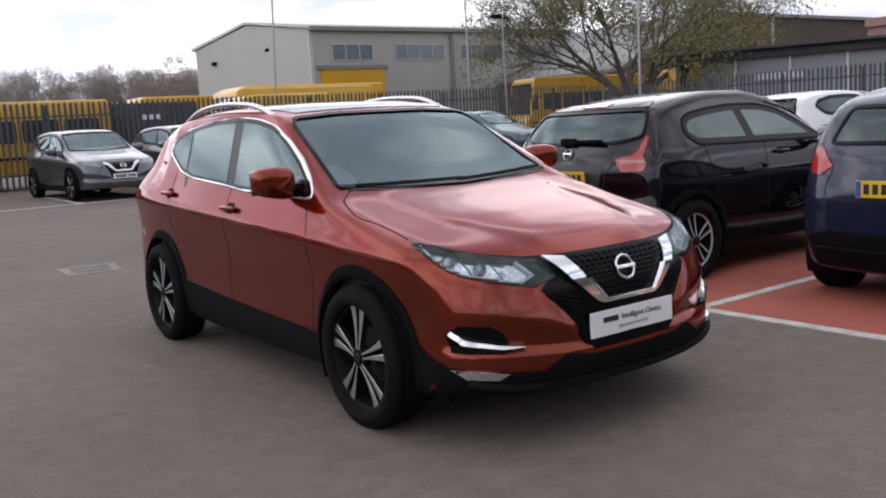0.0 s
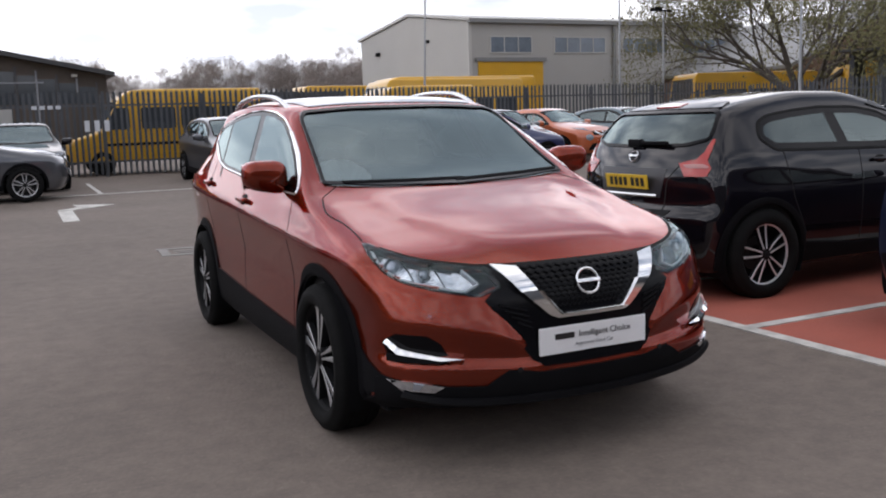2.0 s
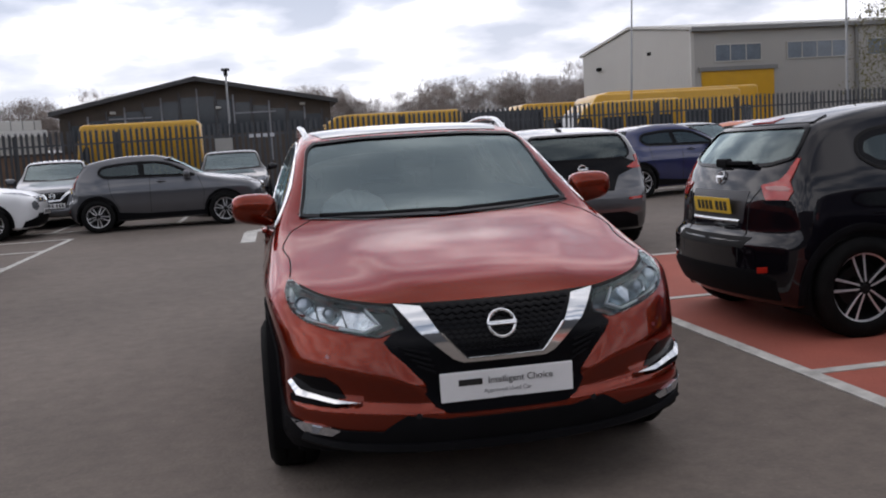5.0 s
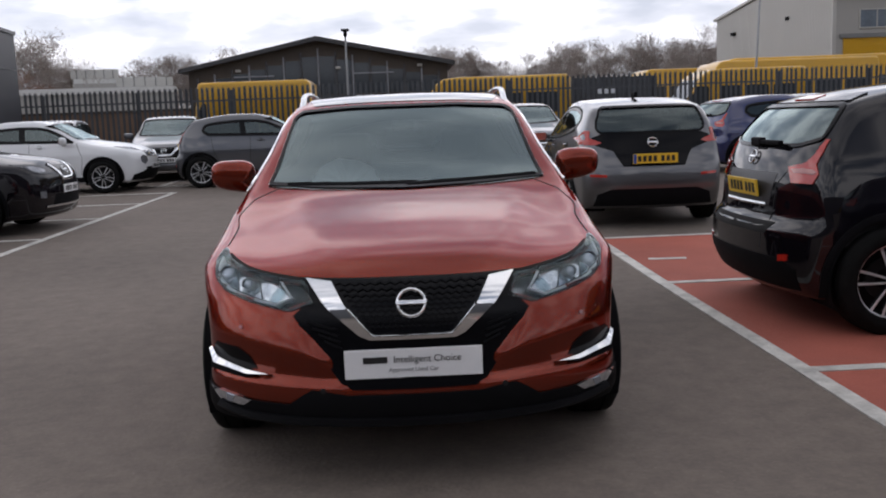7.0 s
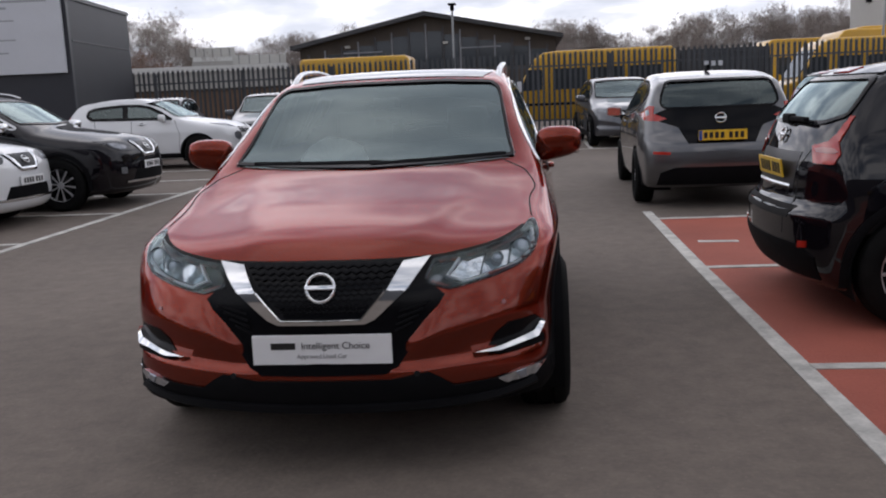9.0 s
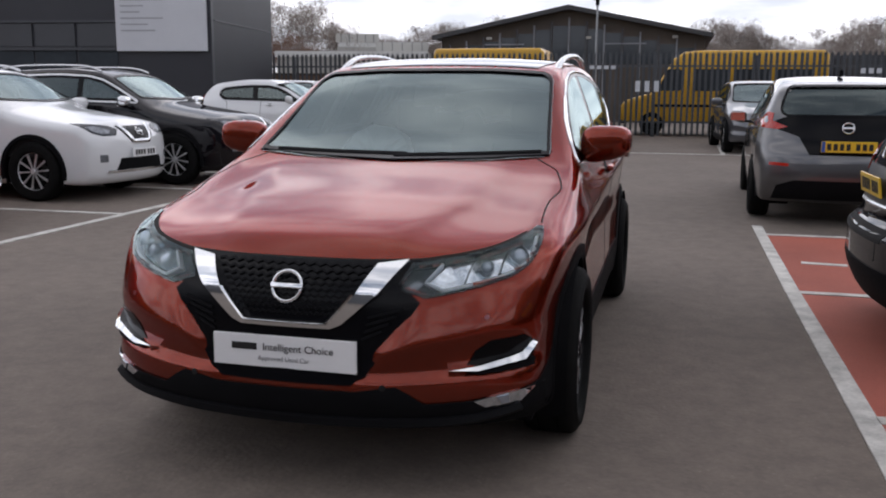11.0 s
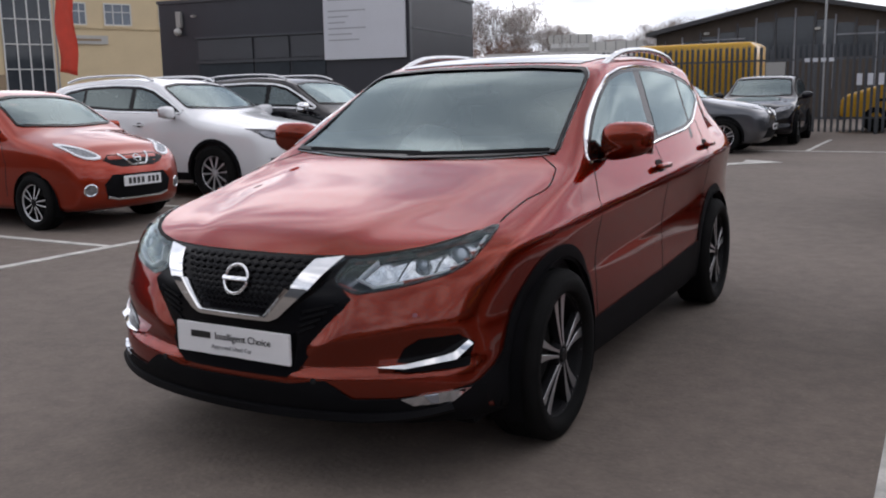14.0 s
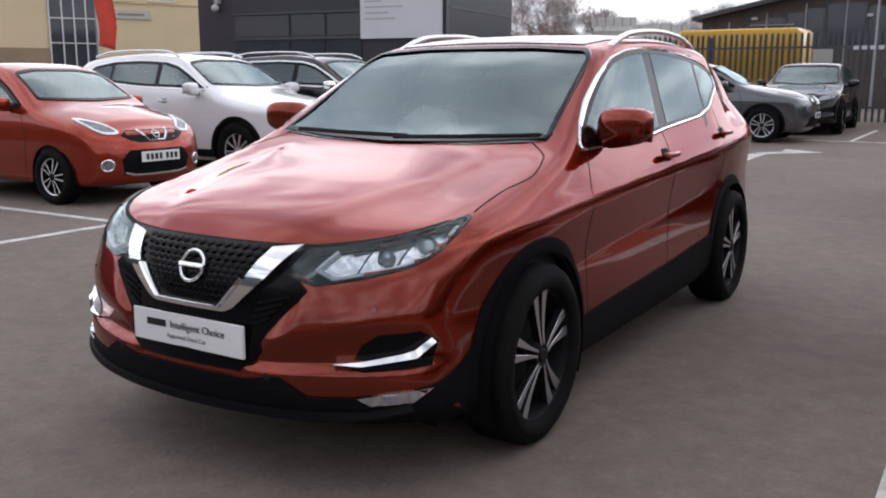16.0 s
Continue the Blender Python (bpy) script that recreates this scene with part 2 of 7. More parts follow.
M["win_dark"] = material("dark_window_glass", (0.05, 0.058, 0.066), 0.08, 0, 0.25, 0.6, 8, 0, 0)
# the sky mirrored in the buildings' panes is painted into this base colour
M["win_sky"] = material("sky_painted_window_glass", (0.15, 0.18, 0.215), 0.08, 0, 0.3, 0.9, 8, 0, 0)
M["win_frame"] = material("white_window_frame", (0.62, 0.62, 0.60), 0.45, 0, 0.05, 3, 30)
M["flag_red"] = material("red_flag_cloth", (0.62, 0.055, 0.025), 0.7, 0, 0.12, 4, 60)
M["steel"] = material("grey_steel_pole", (0.32, 0.33, 0.34), 0.4, 0.6, 0.1, 3, 40)
M["bark"] = material("grey_brown_bark", (0.075, 0.062, 0.050), 0.9, 0, 0.3, 6, 60, 0.5)
# paler than the near bark: distant trees' faint contrast is put into the colour
M["bark_far"] = material("paled_far_twigs", (0.27, 0.23, 0.205), 0.9, 0, 0.25, 1.5, 20)
M["leaf"] = material("young_olive_leaves", (0.15, 0.14, 0.055), 0.7, 0, 0.3, 2, 20)
M["rust_leaf"] = material("russet_twigs", (0.16, 0.075, 0.045), 0.8, 0, 0.3, 2, 20)
M["roof_red"] = material("dull_red_roof", (0.36, 0.19, 0.18), 0.6, 0, 0.1, 1, 20)
M["wall_grey"] = material("grey_panel_wall", (0.24, 0.25, 0.27), 0.5, 0.1, 0.1, 0.8, 20)


def asphalt():
    """Worn tarmac: patches, mottling, grit and a few pale specks."""
    m = material("worn_asphalt", (0.142, 0.115, 0.095), 0.9, 0, 0.28, 0.35, 42, 1.0)
    nt = m.node_tree
    n, link, b = nt.nodes.new, nt.links.new, nt.nodes["Principled BSDF"]
    coord, spot, grit = n("ShaderNodeTexCoord"), n("ShaderNodeTexNoise"), n("ShaderNodeTexVoronoi")
    spot.inputs["Scale"].default_value, spot.inputs["Detail"].default_value, spot.inputs["Roughness"].default_value = 6.5, 7, 0.75
    grit.inputs["Scale"].default_value = 26
    link(coord.outputs["Object"], spot.inputs["Vector"])
    link(coord.outputs["Object"], grit.inputs["Vector"])
    r1, r2 = n("ShaderNodeMapRange"), n("ShaderNodeMapRange")
    r1.inputs["From Min"].default_value, r1.inputs["From Max"].default_value = 0.3, 0.7
    r1.inputs["To Min"].default_value, r1.inputs["To Max"].default_value = 0.79, 1.21
    r2.inputs["From Min"].default_value, r2.inputs["From Max"].default_value = 0.0, 0.16
    r2.inputs["To Min"].default_value, r2.inputs["To Max"].default_value = 1.5, 1.0
    link(spot.outputs["Fac"], r1.inputs["Value"])
    link(grit.outputs["Distance"], r2.inputs["Value"])
    both = n("ShaderNodeMath")
    both.operation = "MULTIPLY"
    link(r1.outputs[0], both.inputs[0])
    link(r2.outputs[0], both.inputs[1])
    tone = n("ShaderNodeVectorMath")
    tone.operation = "SCALE"
    link(b.inputs["Base Color"].links[0].from_socket, tone.inputs[0])
    link(both.outputs[0], tone.inputs["Scale"])
    link(tone.outputs[0], b.inputs["Base Color"])
    return m


M["asphalt"] = asphalt()
M["asphalt_pale"] = material("pale_worn_asphalt", (0.21, 0.20, 0.185), 0.9, 0, 0.3, 2.5, 60, 0.6)
M["red_bay"] = material("worn_red_surfacing", (0.34, 0.088, 0.058), 0.85, 0, 0.25, 1.1, 60, 0.8)


# ---------------------------------------------------------------- shapes of vehicle bodies
def curve(pts):
    """A smooth function through points, for arrays."""
    p = np.array(sorted(pts), float)
    px, py = p[:, 0], p[:, 1]
    h, d = np.diff(px), np.diff(py) / np.diff(px)
    m = np.zeros(len(px))
    m[0], m[-1] = d[0], d[-1]
    for i in range(1, len(px) - 1):
        if d[i - 1] * d[i] > 0:
            w1, w2 = 2 * h[i] + h[i - 1], h[i] + 2 * h[i - 1]
            m[i] = (w1 + w2) / (w1 / d[i - 1] + w2 / d[i])

    def exact(q):
        i = np.clip(np.searchsorted(px, q) - 1, 0, len(px) - 2)
        t = (q - px[i]) / h[i]
        return ((1 + 2 * t) * (1 - t) ** 2 * py[i] + t * (1 - t) ** 2 * h[i] * m[i]
                + t * t * (3 - 2 * t) * py[i + 1] + t * t * (t - 1) * h[i] * m[i + 1])
    count = 1500
    table = exact(np.linspace(px[0], px[-1], count + 1))
    low, per = px[0], count / (px[-1] - px[0])

    def value(q):
        u = np.minimum(np.maximum((q - low) * per, 0.0), count - 1e-6)
        i = u.astype(np.int32)
        u = u - i
        return table[i] * (1 - u) + table[i + 1] * u
    return value


class Shell:
    """A vehicle's skin, nose towards -y: the round-edged common inside of its side, top, front, rear and floor surfaces."""

    def __init__(self, top, plan, belt, sec, nose, tail, bot=((-3, 0.2), (3, 0.2)), tumble=0.4, crown=((-3, 0.05), (3, 0.05)),
                 bow=0.12, rbow=0.12, k=0.022, spine=0.62, caps=(-1.25, 1.25), extra=None, flank=None, rise=0.0, face=None, corner=0.9):
        self.top, self.plan, self.belt, self.sec = curve(top), curve(plan), curve(belt), curve(sec)
        self.nose, self.tail, self.bot, self.crown = curve(nose), curve(tail), curve(bot), curve(crown)
        self.tumble, self.bow, self.rbow, self.k, self.spine, self.caps = tumble, bow, rbow, k, spine, caps
        self.extra, self.flank, self.rise, self.face, self.corner = extra, flank, rise, face, corner

    def f(self, x, y, z):
        x = np.abs(x)
        zb = self.belt(y)
        w = self.plan(y) * self.sec(np.minimum(z, zb) - self.rise * np.clip(y, -1.6, 1.7)) - self.tumble * np.maximum(0, z - zb)
        if self.flank:
            w = w + self.flank(y, z)
        e = 0.01
        slope = (self.top(y + e) - self.top(y - e)) / (2 * e)
        t = self.top(y) - self.crown(y) * (x / 0.8) ** 2.4
        if self.extra:
            t = t + self.extra(x, y)
        front = self.nose(z) + self.bow * x ** 2 + self.bow * self.corner * x ** 6
        if self.face:
            front = front + self.face(x, z)
        parts = [x - w, (z - t) / np.sqrt(1 + slope ** 2),
                 front - y,
                 y - self.tail(z) + self.rbow * x ** 2 + self.rbow * x ** 6, self.bot(y) - z]
        big = np.maximum.reduce(parts)
        return big + self.k * np.log(sum(np.exp((q - big) / self.k) for q in parts))

    def reach(self, o, d, far=3.6, level=0.0, start=0.0):
        """The way along d from o (inside) to the skin."""
        lo, hi = np.full(len(o), start), np.full(len(o), far)
        for _ in range(22):
            mid = (lo + hi) / 2
            p = o + d * mid[:, None]
            out = self.f(p[:, 0], p[:, 1], p[:, 2]) > level
            hi, lo = np.where(out, mid, hi), np.where(out, lo, mid)
        return o + d * lo[:, None]

    def normal(self, p):
        e, g = 0.004, np.zeros_like(p)
        for i in range(3):
            a, b = p.copy(), p.copy()
            a[:, i] += e
            b[:, i] -= e
            g[:, i] = self.f(*a.T) - self.f(*b.T)
        return g / np.maximum(np.linalg.norm(g, axis=1), 1e-9)[:, None]

    def onto(self, side, q):
        """Points of a 2D outline, as seen from 'left' (+x), 'right', 'front', 'rear' or 'above', laid onto the skin."""
        q = np.array(q, float)
        n = len(q)
        if side in ("left", "right"):
            s = 1.0 if side == "left" else -1.0
            o = np.column_stack([np.zeros(n), q[:, 0], q[:, 1]])
            d = np.tile([s, 0, 0], (n, 1))
        elif side in ("front", "rear"):
            s = -1.0 if side == "front" else 1.0
            o = np.column_stack([q[:, 0], np.full(n, 0.35), q[:, 1]])
            d = np.tile([0, s, 0], (n, 1))
        else:
            o = np.column_stack([q[:, 0], q[:, 1], np.full(n, 0.6)])
            d = np.tile([0, 0, 1.0], (n, 1))
        return self.reach(o, d.astype(float))

    def grid(self, around, along, level=0.0):
        """Vertices and quads of the whole skin."""
        na, nm, nb = along
        th = np.linspace(0, 2 * np.pi, around, endpoint=False) - np.pi / 2
        rows = [(self.caps[0], a) for a in np.linspace(0.02, np.pi / 2, na, endpoint=False)]
        rows += [(y, np.pi / 2) for y in np.linspace(self.caps[0], self.caps[1], nm)]
        rows += [(self.caps[1], a) for a in np.linspace(np.pi / 2, np.pi - 0.02, nb + 1)[1:]]
        o = np.array([(0, y, self.spine) for y, a in rows for _ in th])
        d = np.array([(np.sin(a) * np.cos(t), -np.cos(a), np.sin(a) * np.sin(t)) for y, a in rows for t in th])
        v = self.reach(o, d, level=level)
        quads = []
        for r in range(len(rows) - 1):
            for c in range(around):
                e = (c + 1) % around
                quads.append((r * around + c, r * around + e, (r + 1) * around + e, (r + 1) * around + c))
        quads.append(tuple(range(around))[::-1])
        quads.append(tuple(range((len(rows) - 1) * around, len(rows) * around)))
        return v, quads


def inside(poly, q):
    """Which of the points q lie in the outline."""
    poly, q = np.array(poly, float), np.array(q, float)
    r = np.zeros(len(q), bool)
    for (ax, ay), (bx, by) in zip(poly, np.roll(poly, -1, 0)):
        cross = ((ay > q[:, 1]) != (by > q[:, 1]))
        at = ax + (q[:, 1] - ay) * (bx - ax) / (by - ay if by != ay else 1e-9)
        r ^= cross & (q[:, 0] < at)
    return r


def rounded(poly, r=0.02, n=3):
    """An outline with its corners rounded."""
    out, k = [], len(poly)
    for i in range(k):
        a, b, c = (Vector((*poly[j % k], 0)) for j in (i - 1, i, i + 1))
        u, v = a - b, c - b
        m = min(r, u.length * 0.45, v.length * 0.45)
        p, s = b + u.normalized() * m, b + v.normalized() * m
        for j in range(n + 1):
            t = j / n
            e = p * (1 - t) ** 2 + b * 2 * t * (1 - t) + s * t * t
            out.append((e.x, e.y))
    return out


def dense(pts, step, closed=True):
    """A polyline with points no further apart than step."""
    out, n = [], len(pts)
    for i in range(n if closed else n - 1):
        a, b = np.array(pts[i], float), np.array(pts[(i + 1) % n], float)
        k = max(1, int(np.ceil(np.linalg.norm(b - a) / step)))
        out += [tuple(a + (b - a) * j / k) for j in range(k)]
    if not closed:
        out.append(tuple(pts[-1]))
    return out


def inset(poly, d):
    """An outline drawn in by d."""
    p = np.array(poly, float)
    area = 0.5 * np.sum(p[:, 0] * np.roll(p[:, 1], -1) - np.roll(p[:, 0], -1) * p[:, 1])
    s = 1 if area > 0 else -1
    t = np.roll(p, -1, 0) - np.roll(p, 1, 0)
    t /= np.maximum(np.linalg.norm(t, axis=1), 1e-9)[:, None]
    return [tuple(v) for v in p + d * s * np.column_stack([-t[:, 1], t[:, 0]])]


# ---- outlines of the car models, noses towards -y, in metres from the middle of the wheelbase
def hood_lines(x, y):
    """The raised middle of a bonnet between two folds, and the dip of its wings."""
    on = 1 / (1 + np.exp((y + 1.06) / 0.10))
    edge = np.interp(y, (-2.05, -1.83, -1.45, -1.1), (0.32, 0.39, 0.515, 0.54))
    return on * (0.011 / (1 + np.exp((x - edge) / 0.026)) - 0.011 + 0.010 * np.exp(-((x - 0.76) / 0.10) ** 2))


def flank_lines(y, z):
    """The swell of the body over the wheels."""
    pillar = -0.055 * np.clip((y - 1.30) / 0.30, 0, 1) * np.clip((z - 1.06) / 0.14, 0, 1)
    wing = 0.014 * np.exp(-((y + 1.15) / 0.45) ** 2) * np.clip((z - 0.90) / 0.10, 0, 1)
    return pillar + wing + 0.016 * (np.exp(-((y + 1.323) / 0.42) ** 2) + np.exp(-((y - 1.323) / 0.45) ** 2)) * np.exp(-((z - 0.62) / 0.22) ** 2)


SHELLS = {}


def bumper_lines(x, z):
    """A fold under the headlights, an undercut down to the fog slots, a lobe under them, all proud of the grille mask."""
    s = 1 / (1 + np.exp((0.45 - 0.73 * np.maximum(0.668 - z, 0) - x) / 0.014))
    brow = np.interp(x, (0.35, 0.44, 0.70, 0.80), (0.51, 0.535, 0.592, 0.598))
    lobe = np.interp(x, (0.35, 0.60, 0.85), (0.425, 0.440, 0.452))
    above = np.interp(z - brow, (0.0, 0.02, 0.09, 0.17), (-0.026, -0.023, -0.010, 0.0))
    under = -0.026 + 0.040 * np.clip((brow - z) / np.maximum(brow - lobe - 0.012, 0.02), 0, 1)
    low = np.interp(z, (0.30, 0.36, 0.43), (0.0, -0.008, -0.016))
    mix = np.clip((lobe + 0.012 - z) / 0.026, 0, 1)
    mix = mix * mix * (3 - 2 * mix)
    return s * np.where(z > brow, above, under * (1 - mix) + low * mix)


SHELLS["crossover"] = dict(
    top=((-2.3, 0.74), (-2.1, 0.80), (-1.95, 0.875), (-1.6, 0.955), (-1.2, 1.025), (-1.0, 1.07), (-0.87, 1.125), (-0.5, 1.34), (-0.2, 1.497),
         (-0.05, 1.53), (0.2, 1.56), (0.6, 1.575), (1.1, 1.555), (1.5, 1.505), (1.7, 1.455), (1.85, 1.37), (2.1, 1.12), (2.3, 1.0)),
    plan=((-2.3, 0.78), (-2.1, 0.82), (-1.9, 0.852), (-1.6, 0.878), (-1.0, 0.898), (0, 0.90), (0.9, 0.90), (1.5, 0.885), (1.9, 0.85), (2.1, 0.81), (2.3, 0.78)),
    belt=((-2.4, 1.0), (-0.8, 1.0), (0, 1.05), (1.0, 1.10), (1.7, 1.16), (2.3, 1.18)),
    sec=((0.1, 0.950), (0.25, 0.965), (0.36, 0.974), (0.46, 0.971), (0.56, 0.967), (0.645, 0.9635), (0.66, 0.962), (0.675, 0.963), (0.78, 0.978), (0.885, 0.9985), (0.897, 1.0), (0.909, 0.997), (0.95, 0.978), (1.0, 0.953), (1.1, 0.905), (1.2, 0.865), (1.4, 0.83)),
    nose=((0.15, -2.12), (0.25, -2.19), (0.36, -2.215), (0.5, -2.19), (0.62, -2.175), (0.72, -2.15), (0.80, -2.10), (0.9, -2.0), (1.7, -1.9)),
    tail=((0.15, 1.95), (0.3, 2.12), (0.5, 2.16), (0.75, 2.15), (0.95, 2.13), (1.06, 2.08), (1.2, 1.97), (1.45, 1.75), (1.6, 1.62)),
    crown=((-2.3, 0.04), (-1.9, 0.065), (-1.5, 0.055), (-1.15, 0.032), (-0.95, 0.022), (-0.8, 0.025), (-0.5, 0.04), (0, 0.045), (2, 0.06)),
    tumble=0.42, bow=0.27, rbow=0.17, bot=((-2.4, 0.26), (-1.9, 0.24), (-1.2, 0.2), (0, 0.2), (2.2, 0.26)), extra=hood_lines, flank=flank_lines, rise=0.05, face=bumper_lines, corner=1.25)
SHELLS["coupe_suv"] = dict(
    top=((-2.2, 0.80), (-1.98, 0.86), (-1.75, 0.97), (-1.3, 1.05), (-0.95, 1.10), (-0.8, 1.14), (-0.4, 1.36), (-0.1, 1.49), (0.2, 1.545), (0.6, 1.55),
         (1.0, 1.52), (1.4, 1.45), (1.6, 1.38), (1.8, 1.20), (1.95, 1.05), (2.1, 0.95)),
    plan=((-2.2, 0.72), (-2.0, 0.80), (-1.7, 0.865), (-1.26, 0.885), (-0.6, 0.855), (0, 0.85), (0.6, 0.86), (1.26, 0.885), (1.6, 0.86), (1.9, 0.80), (2.1, 0.74)),
    belt=((-2.4, 1.03), (-0.8, 1.03), (0, 1.05), (1.0, 1.08), (1.6, 1.06), (2.1, 1.0)),
    sec=((0.1, 0.94), (0.3, 0.97), (0.55, 1.0), (0.75, 1.0), (0.95, 0.965), (1.1, 0.92), (1.3, 0.88)),
    nose=((0.15, -1.95), (0.3, -2.06), (0.45, -2.11), (0.65, -2.11), (0.8, -2.07), (0.9, -2.0), (1.0, -1.92), (1.7, -1.85)),
    tail=((0.15, 1.78), (0.3, 1.90), (0.45, 1.95), (0.62, 1.95), (0.70, 1.88), (0.9, 1.86), (1.0, 1.83), (1.15, 1.76), (1.4, 1.56), (1.55, 1.45)),
    crown=((-2.3, 0.06), (-1.5, 0.10), (-0.9, 0.07), (0, 0.045), (2, 0.06)), tumble=0.52, bow=0.22, rbow=0.16)
SHELLS["hatch"] = dict(
    top=((-2.3, 0.76), (-2.1, 0.80), (-1.9, 0.88), (-1.5, 0.97), (-1.15, 1.05), (-0.95, 1.12), (-0.5, 1.34), (-0.2, 1.46), (0.1, 1.525), (0.5, 1.545), (1.0, 1.53),
         (1.5, 1.48), (1.85, 1.40), (1.95, 1.30), (2.1, 1.08), (2.3, 0.9)),
    plan=((-2.3, 0.74), (-2.0, 0.82), (-1.6, 0.875), (-1.0, 0.89), (1.0, 0.89), (1.6, 0.875), (1.9, 0.84), (2.3, 0.76)),
    belt=((-2.4, 0.98), (-0.8, 0.98), (0, 1.02), (1.0, 1.08), (2.3, 1.10)),
    sec=((0.1, 0.95), (0.3, 0.98), (0.6, 1.0), (0.8, 0.995), (0.95, 0.97), (1.1, 0.93), (1.3, 0.89)),
    nose=((0.15, -2.1), (0.3, -2.2), (0.5, -2.23), (0.7, -2.19), (0.82, -2.1), (0.92, -1.98), (1.7, -1.9)),
    tail=((0.15, 2.0), (0.3, 2.14), (0.5, 2.2), (0.7, 2.18), (0.85, 2.10), (1.0, 2.06), (1.2, 1.98), (1.45, 1.82), (1.6, 1.7)),
    crown=((-2.3, 0.06), (-1.5, 0.09), (0, 0.045), (2, 0.06)), tumble=0.42, bow=0.2, rbow=0.15, bot=((-3, 0.19), (3, 0.22)))
SHELLS["small_hatch"] = dict(
    top=((-2.0, 0.76), (-1.82, 0.80), (-1.65, 0.90), (-1.3, 1.0), (-0.98, 1.07), (-0.85, 1.13), (-0.45, 1.35), (-0.15, 1.47), (0.15, 1.515), (0.5, 1.52), (0.9, 1.49),
         (1.3, 1.43), (1.55, 1.33), (1.75, 1.08), (1.95, 0.9)),
    plan=((-2.0, 0.66), (-1.8, 0.74), (-1.5, 0.81), (-1.0, 0.83), (1.0, 0.83), (1.4, 0.81), (1.7, 0.76), (2.0, 0.68)),
    belt=((-2.4, 0.98), (-0.8, 0.98), (0, 1.0), (1.0, 1.04), (2.3, 1.06)),
    sec=((0.1, 0.94), (0.3, 0.97), (0.6, 1.0), (0.8, 0.99), (0.95, 0.965), (1.1, 0.93), (1.3, 0.89)),
    nose=((0.15, -1.86), (0.3, -1.95), (0.5, -1.98), (0.7, -1.94), (0.82, -1.85), (0.92, -1.74), (1.7, -1.65)),
    tail=((0.15, 1.7), (0.3, 1.8), (0.5, 1.86), (0.7, 1.85), (0.9, 1.80), (1.05, 1.76), (1.2, 1.68), (1.45, 1.5), (1.6, 1.4)),
    crown=((-2.3, 0.06), (-1.5, 0.10), (0, 0.045), (2, 0.06)), tumble=0.40, bow=0.26, rbow=0.2, caps=(-1.1, 1.1))
SHELLS["large_suv"] = dict(
    top=((-2.4, 0.84), (-2.2, 0.90), (-2.05, 0.98), (-1.6, 1.07), (-1.2, 1.13), (-1.0, 1.17), (-0.85, 1.23), (-0.4, 1.46), (-0.15, 1.585), (0.1, 1.64), (0.6, 1.675),
         (1.2, 1.66), (1.8, 1.60), (2.0, 1.53), (2.15, 1.3), (2.35, 1.05)),
    plan=((-2.4, 0.78), (-2.1, 0.85), (-1.7, 0.895), (-1.0, 0.91), (1.0, 0.91), (1.7, 0.895), (2.0, 0.86), (2.4, 0.8)),
    belt=((-2.4, 1.09), (-0.8, 1.09), (0, 1.12), (1.0, 1.16), (2.3, 1.2)),
    sec=((0.1, 0.95), (0.3, 0.98), (0.6, 1.0), (0.85, 0.995), (1.0, 0.98), (1.2, 0.95), (1.4, 0.9)),
    nose=((0.15, -2.15), (0.3, -2.28), (0.5, -2.31), (0.75, -2.29), (0.88, -2.22), (1.0, -2.1), (1.7, -2.0)),
    tail=((0.15, 2.1), (0.3, 2.25), (0.5, 2.32), (0.8, 2.3), (1.1, 2.24), (1.4, 2.1), (1.7, 1.95)),
    crown=((-2.3, 0.06), (-1.5, 0.10), (0, 0.045), (2, 0.06)), tumble=0.42, bow=0.2)


# ---------------------------------------------------------------- building helpers
def mesh_of(name, v, f, mat, smooth=True):
    me = bpy.data.meshes.new(name)
    me.from_pydata([tuple(p) for p in v], [], [tuple(q) for q in f])
    me.materials.append(mat)
    if smooth:
        me.polygons.foreach_set("use_smooth", [True] * len(me.polygons))
    me.update()
    if smooth:
        me.set_sharp_from_angle(angle=radians(50))
    return me


def piece(name, v, f, mat, parent=None, label="", smooth=True):
    ob = new(name, mesh_of(name, v, f, mat, smooth))
    if parent:
        ob.parent = parent
    if label:
        ob["label"] = label
    return ob


def part(name, bm, mat, parent=None, label="", smooth=False):
    me = bpy.data.meshes.new(name)
    bm.to_mesh(me)
    bm.free()
    me.materials.append(mat)
    if smooth:
        me.polygons.foreach_set("use_smooth", [True] * len(me.polygons))
    ob = new(name, me)
    if parent:
        ob.parent = parent
    if label:
        ob["label"] = label
    return ob


def thing(name, m, label, category, group="", kind=""):
    ob = new(name)
    ob.matrix_world = m
    ob.empty_display_size = 0.1
    return tagged(ob, label, category, group, kind)


def box(bm, lo, hi, bevel=0.0, m=None):
    made = bmesh.ops.create_cube(bm, size=1)["verts"]
    c, s = [(a + b) / 2 for a, b in zip(lo, hi)], [abs(b - a) for a, b in zip(lo, hi)]
    bmesh.ops.transform(bm, matrix=Matrix.LocRotScale(c, None, s), verts=made)
    if bevel:
        edges = list({e for w in made for e in w.link_edges})
        made = list({w for f in bmesh.ops.bevel(bm, geom=edges, offset=bevel, segments=2, affect="EDGES", profile=0.6)["faces"] for w in f.verts} | {w for w in made if w.is_valid})
    if m is not None:
        bmesh.ops.transform(bm, matrix=m, verts=[w for w in made if w.is_valid])
    return bm


def boxed(lo, hi, bevel=0.0, m=None):
    return box(bmesh.new(), lo, hi, bevel, m)


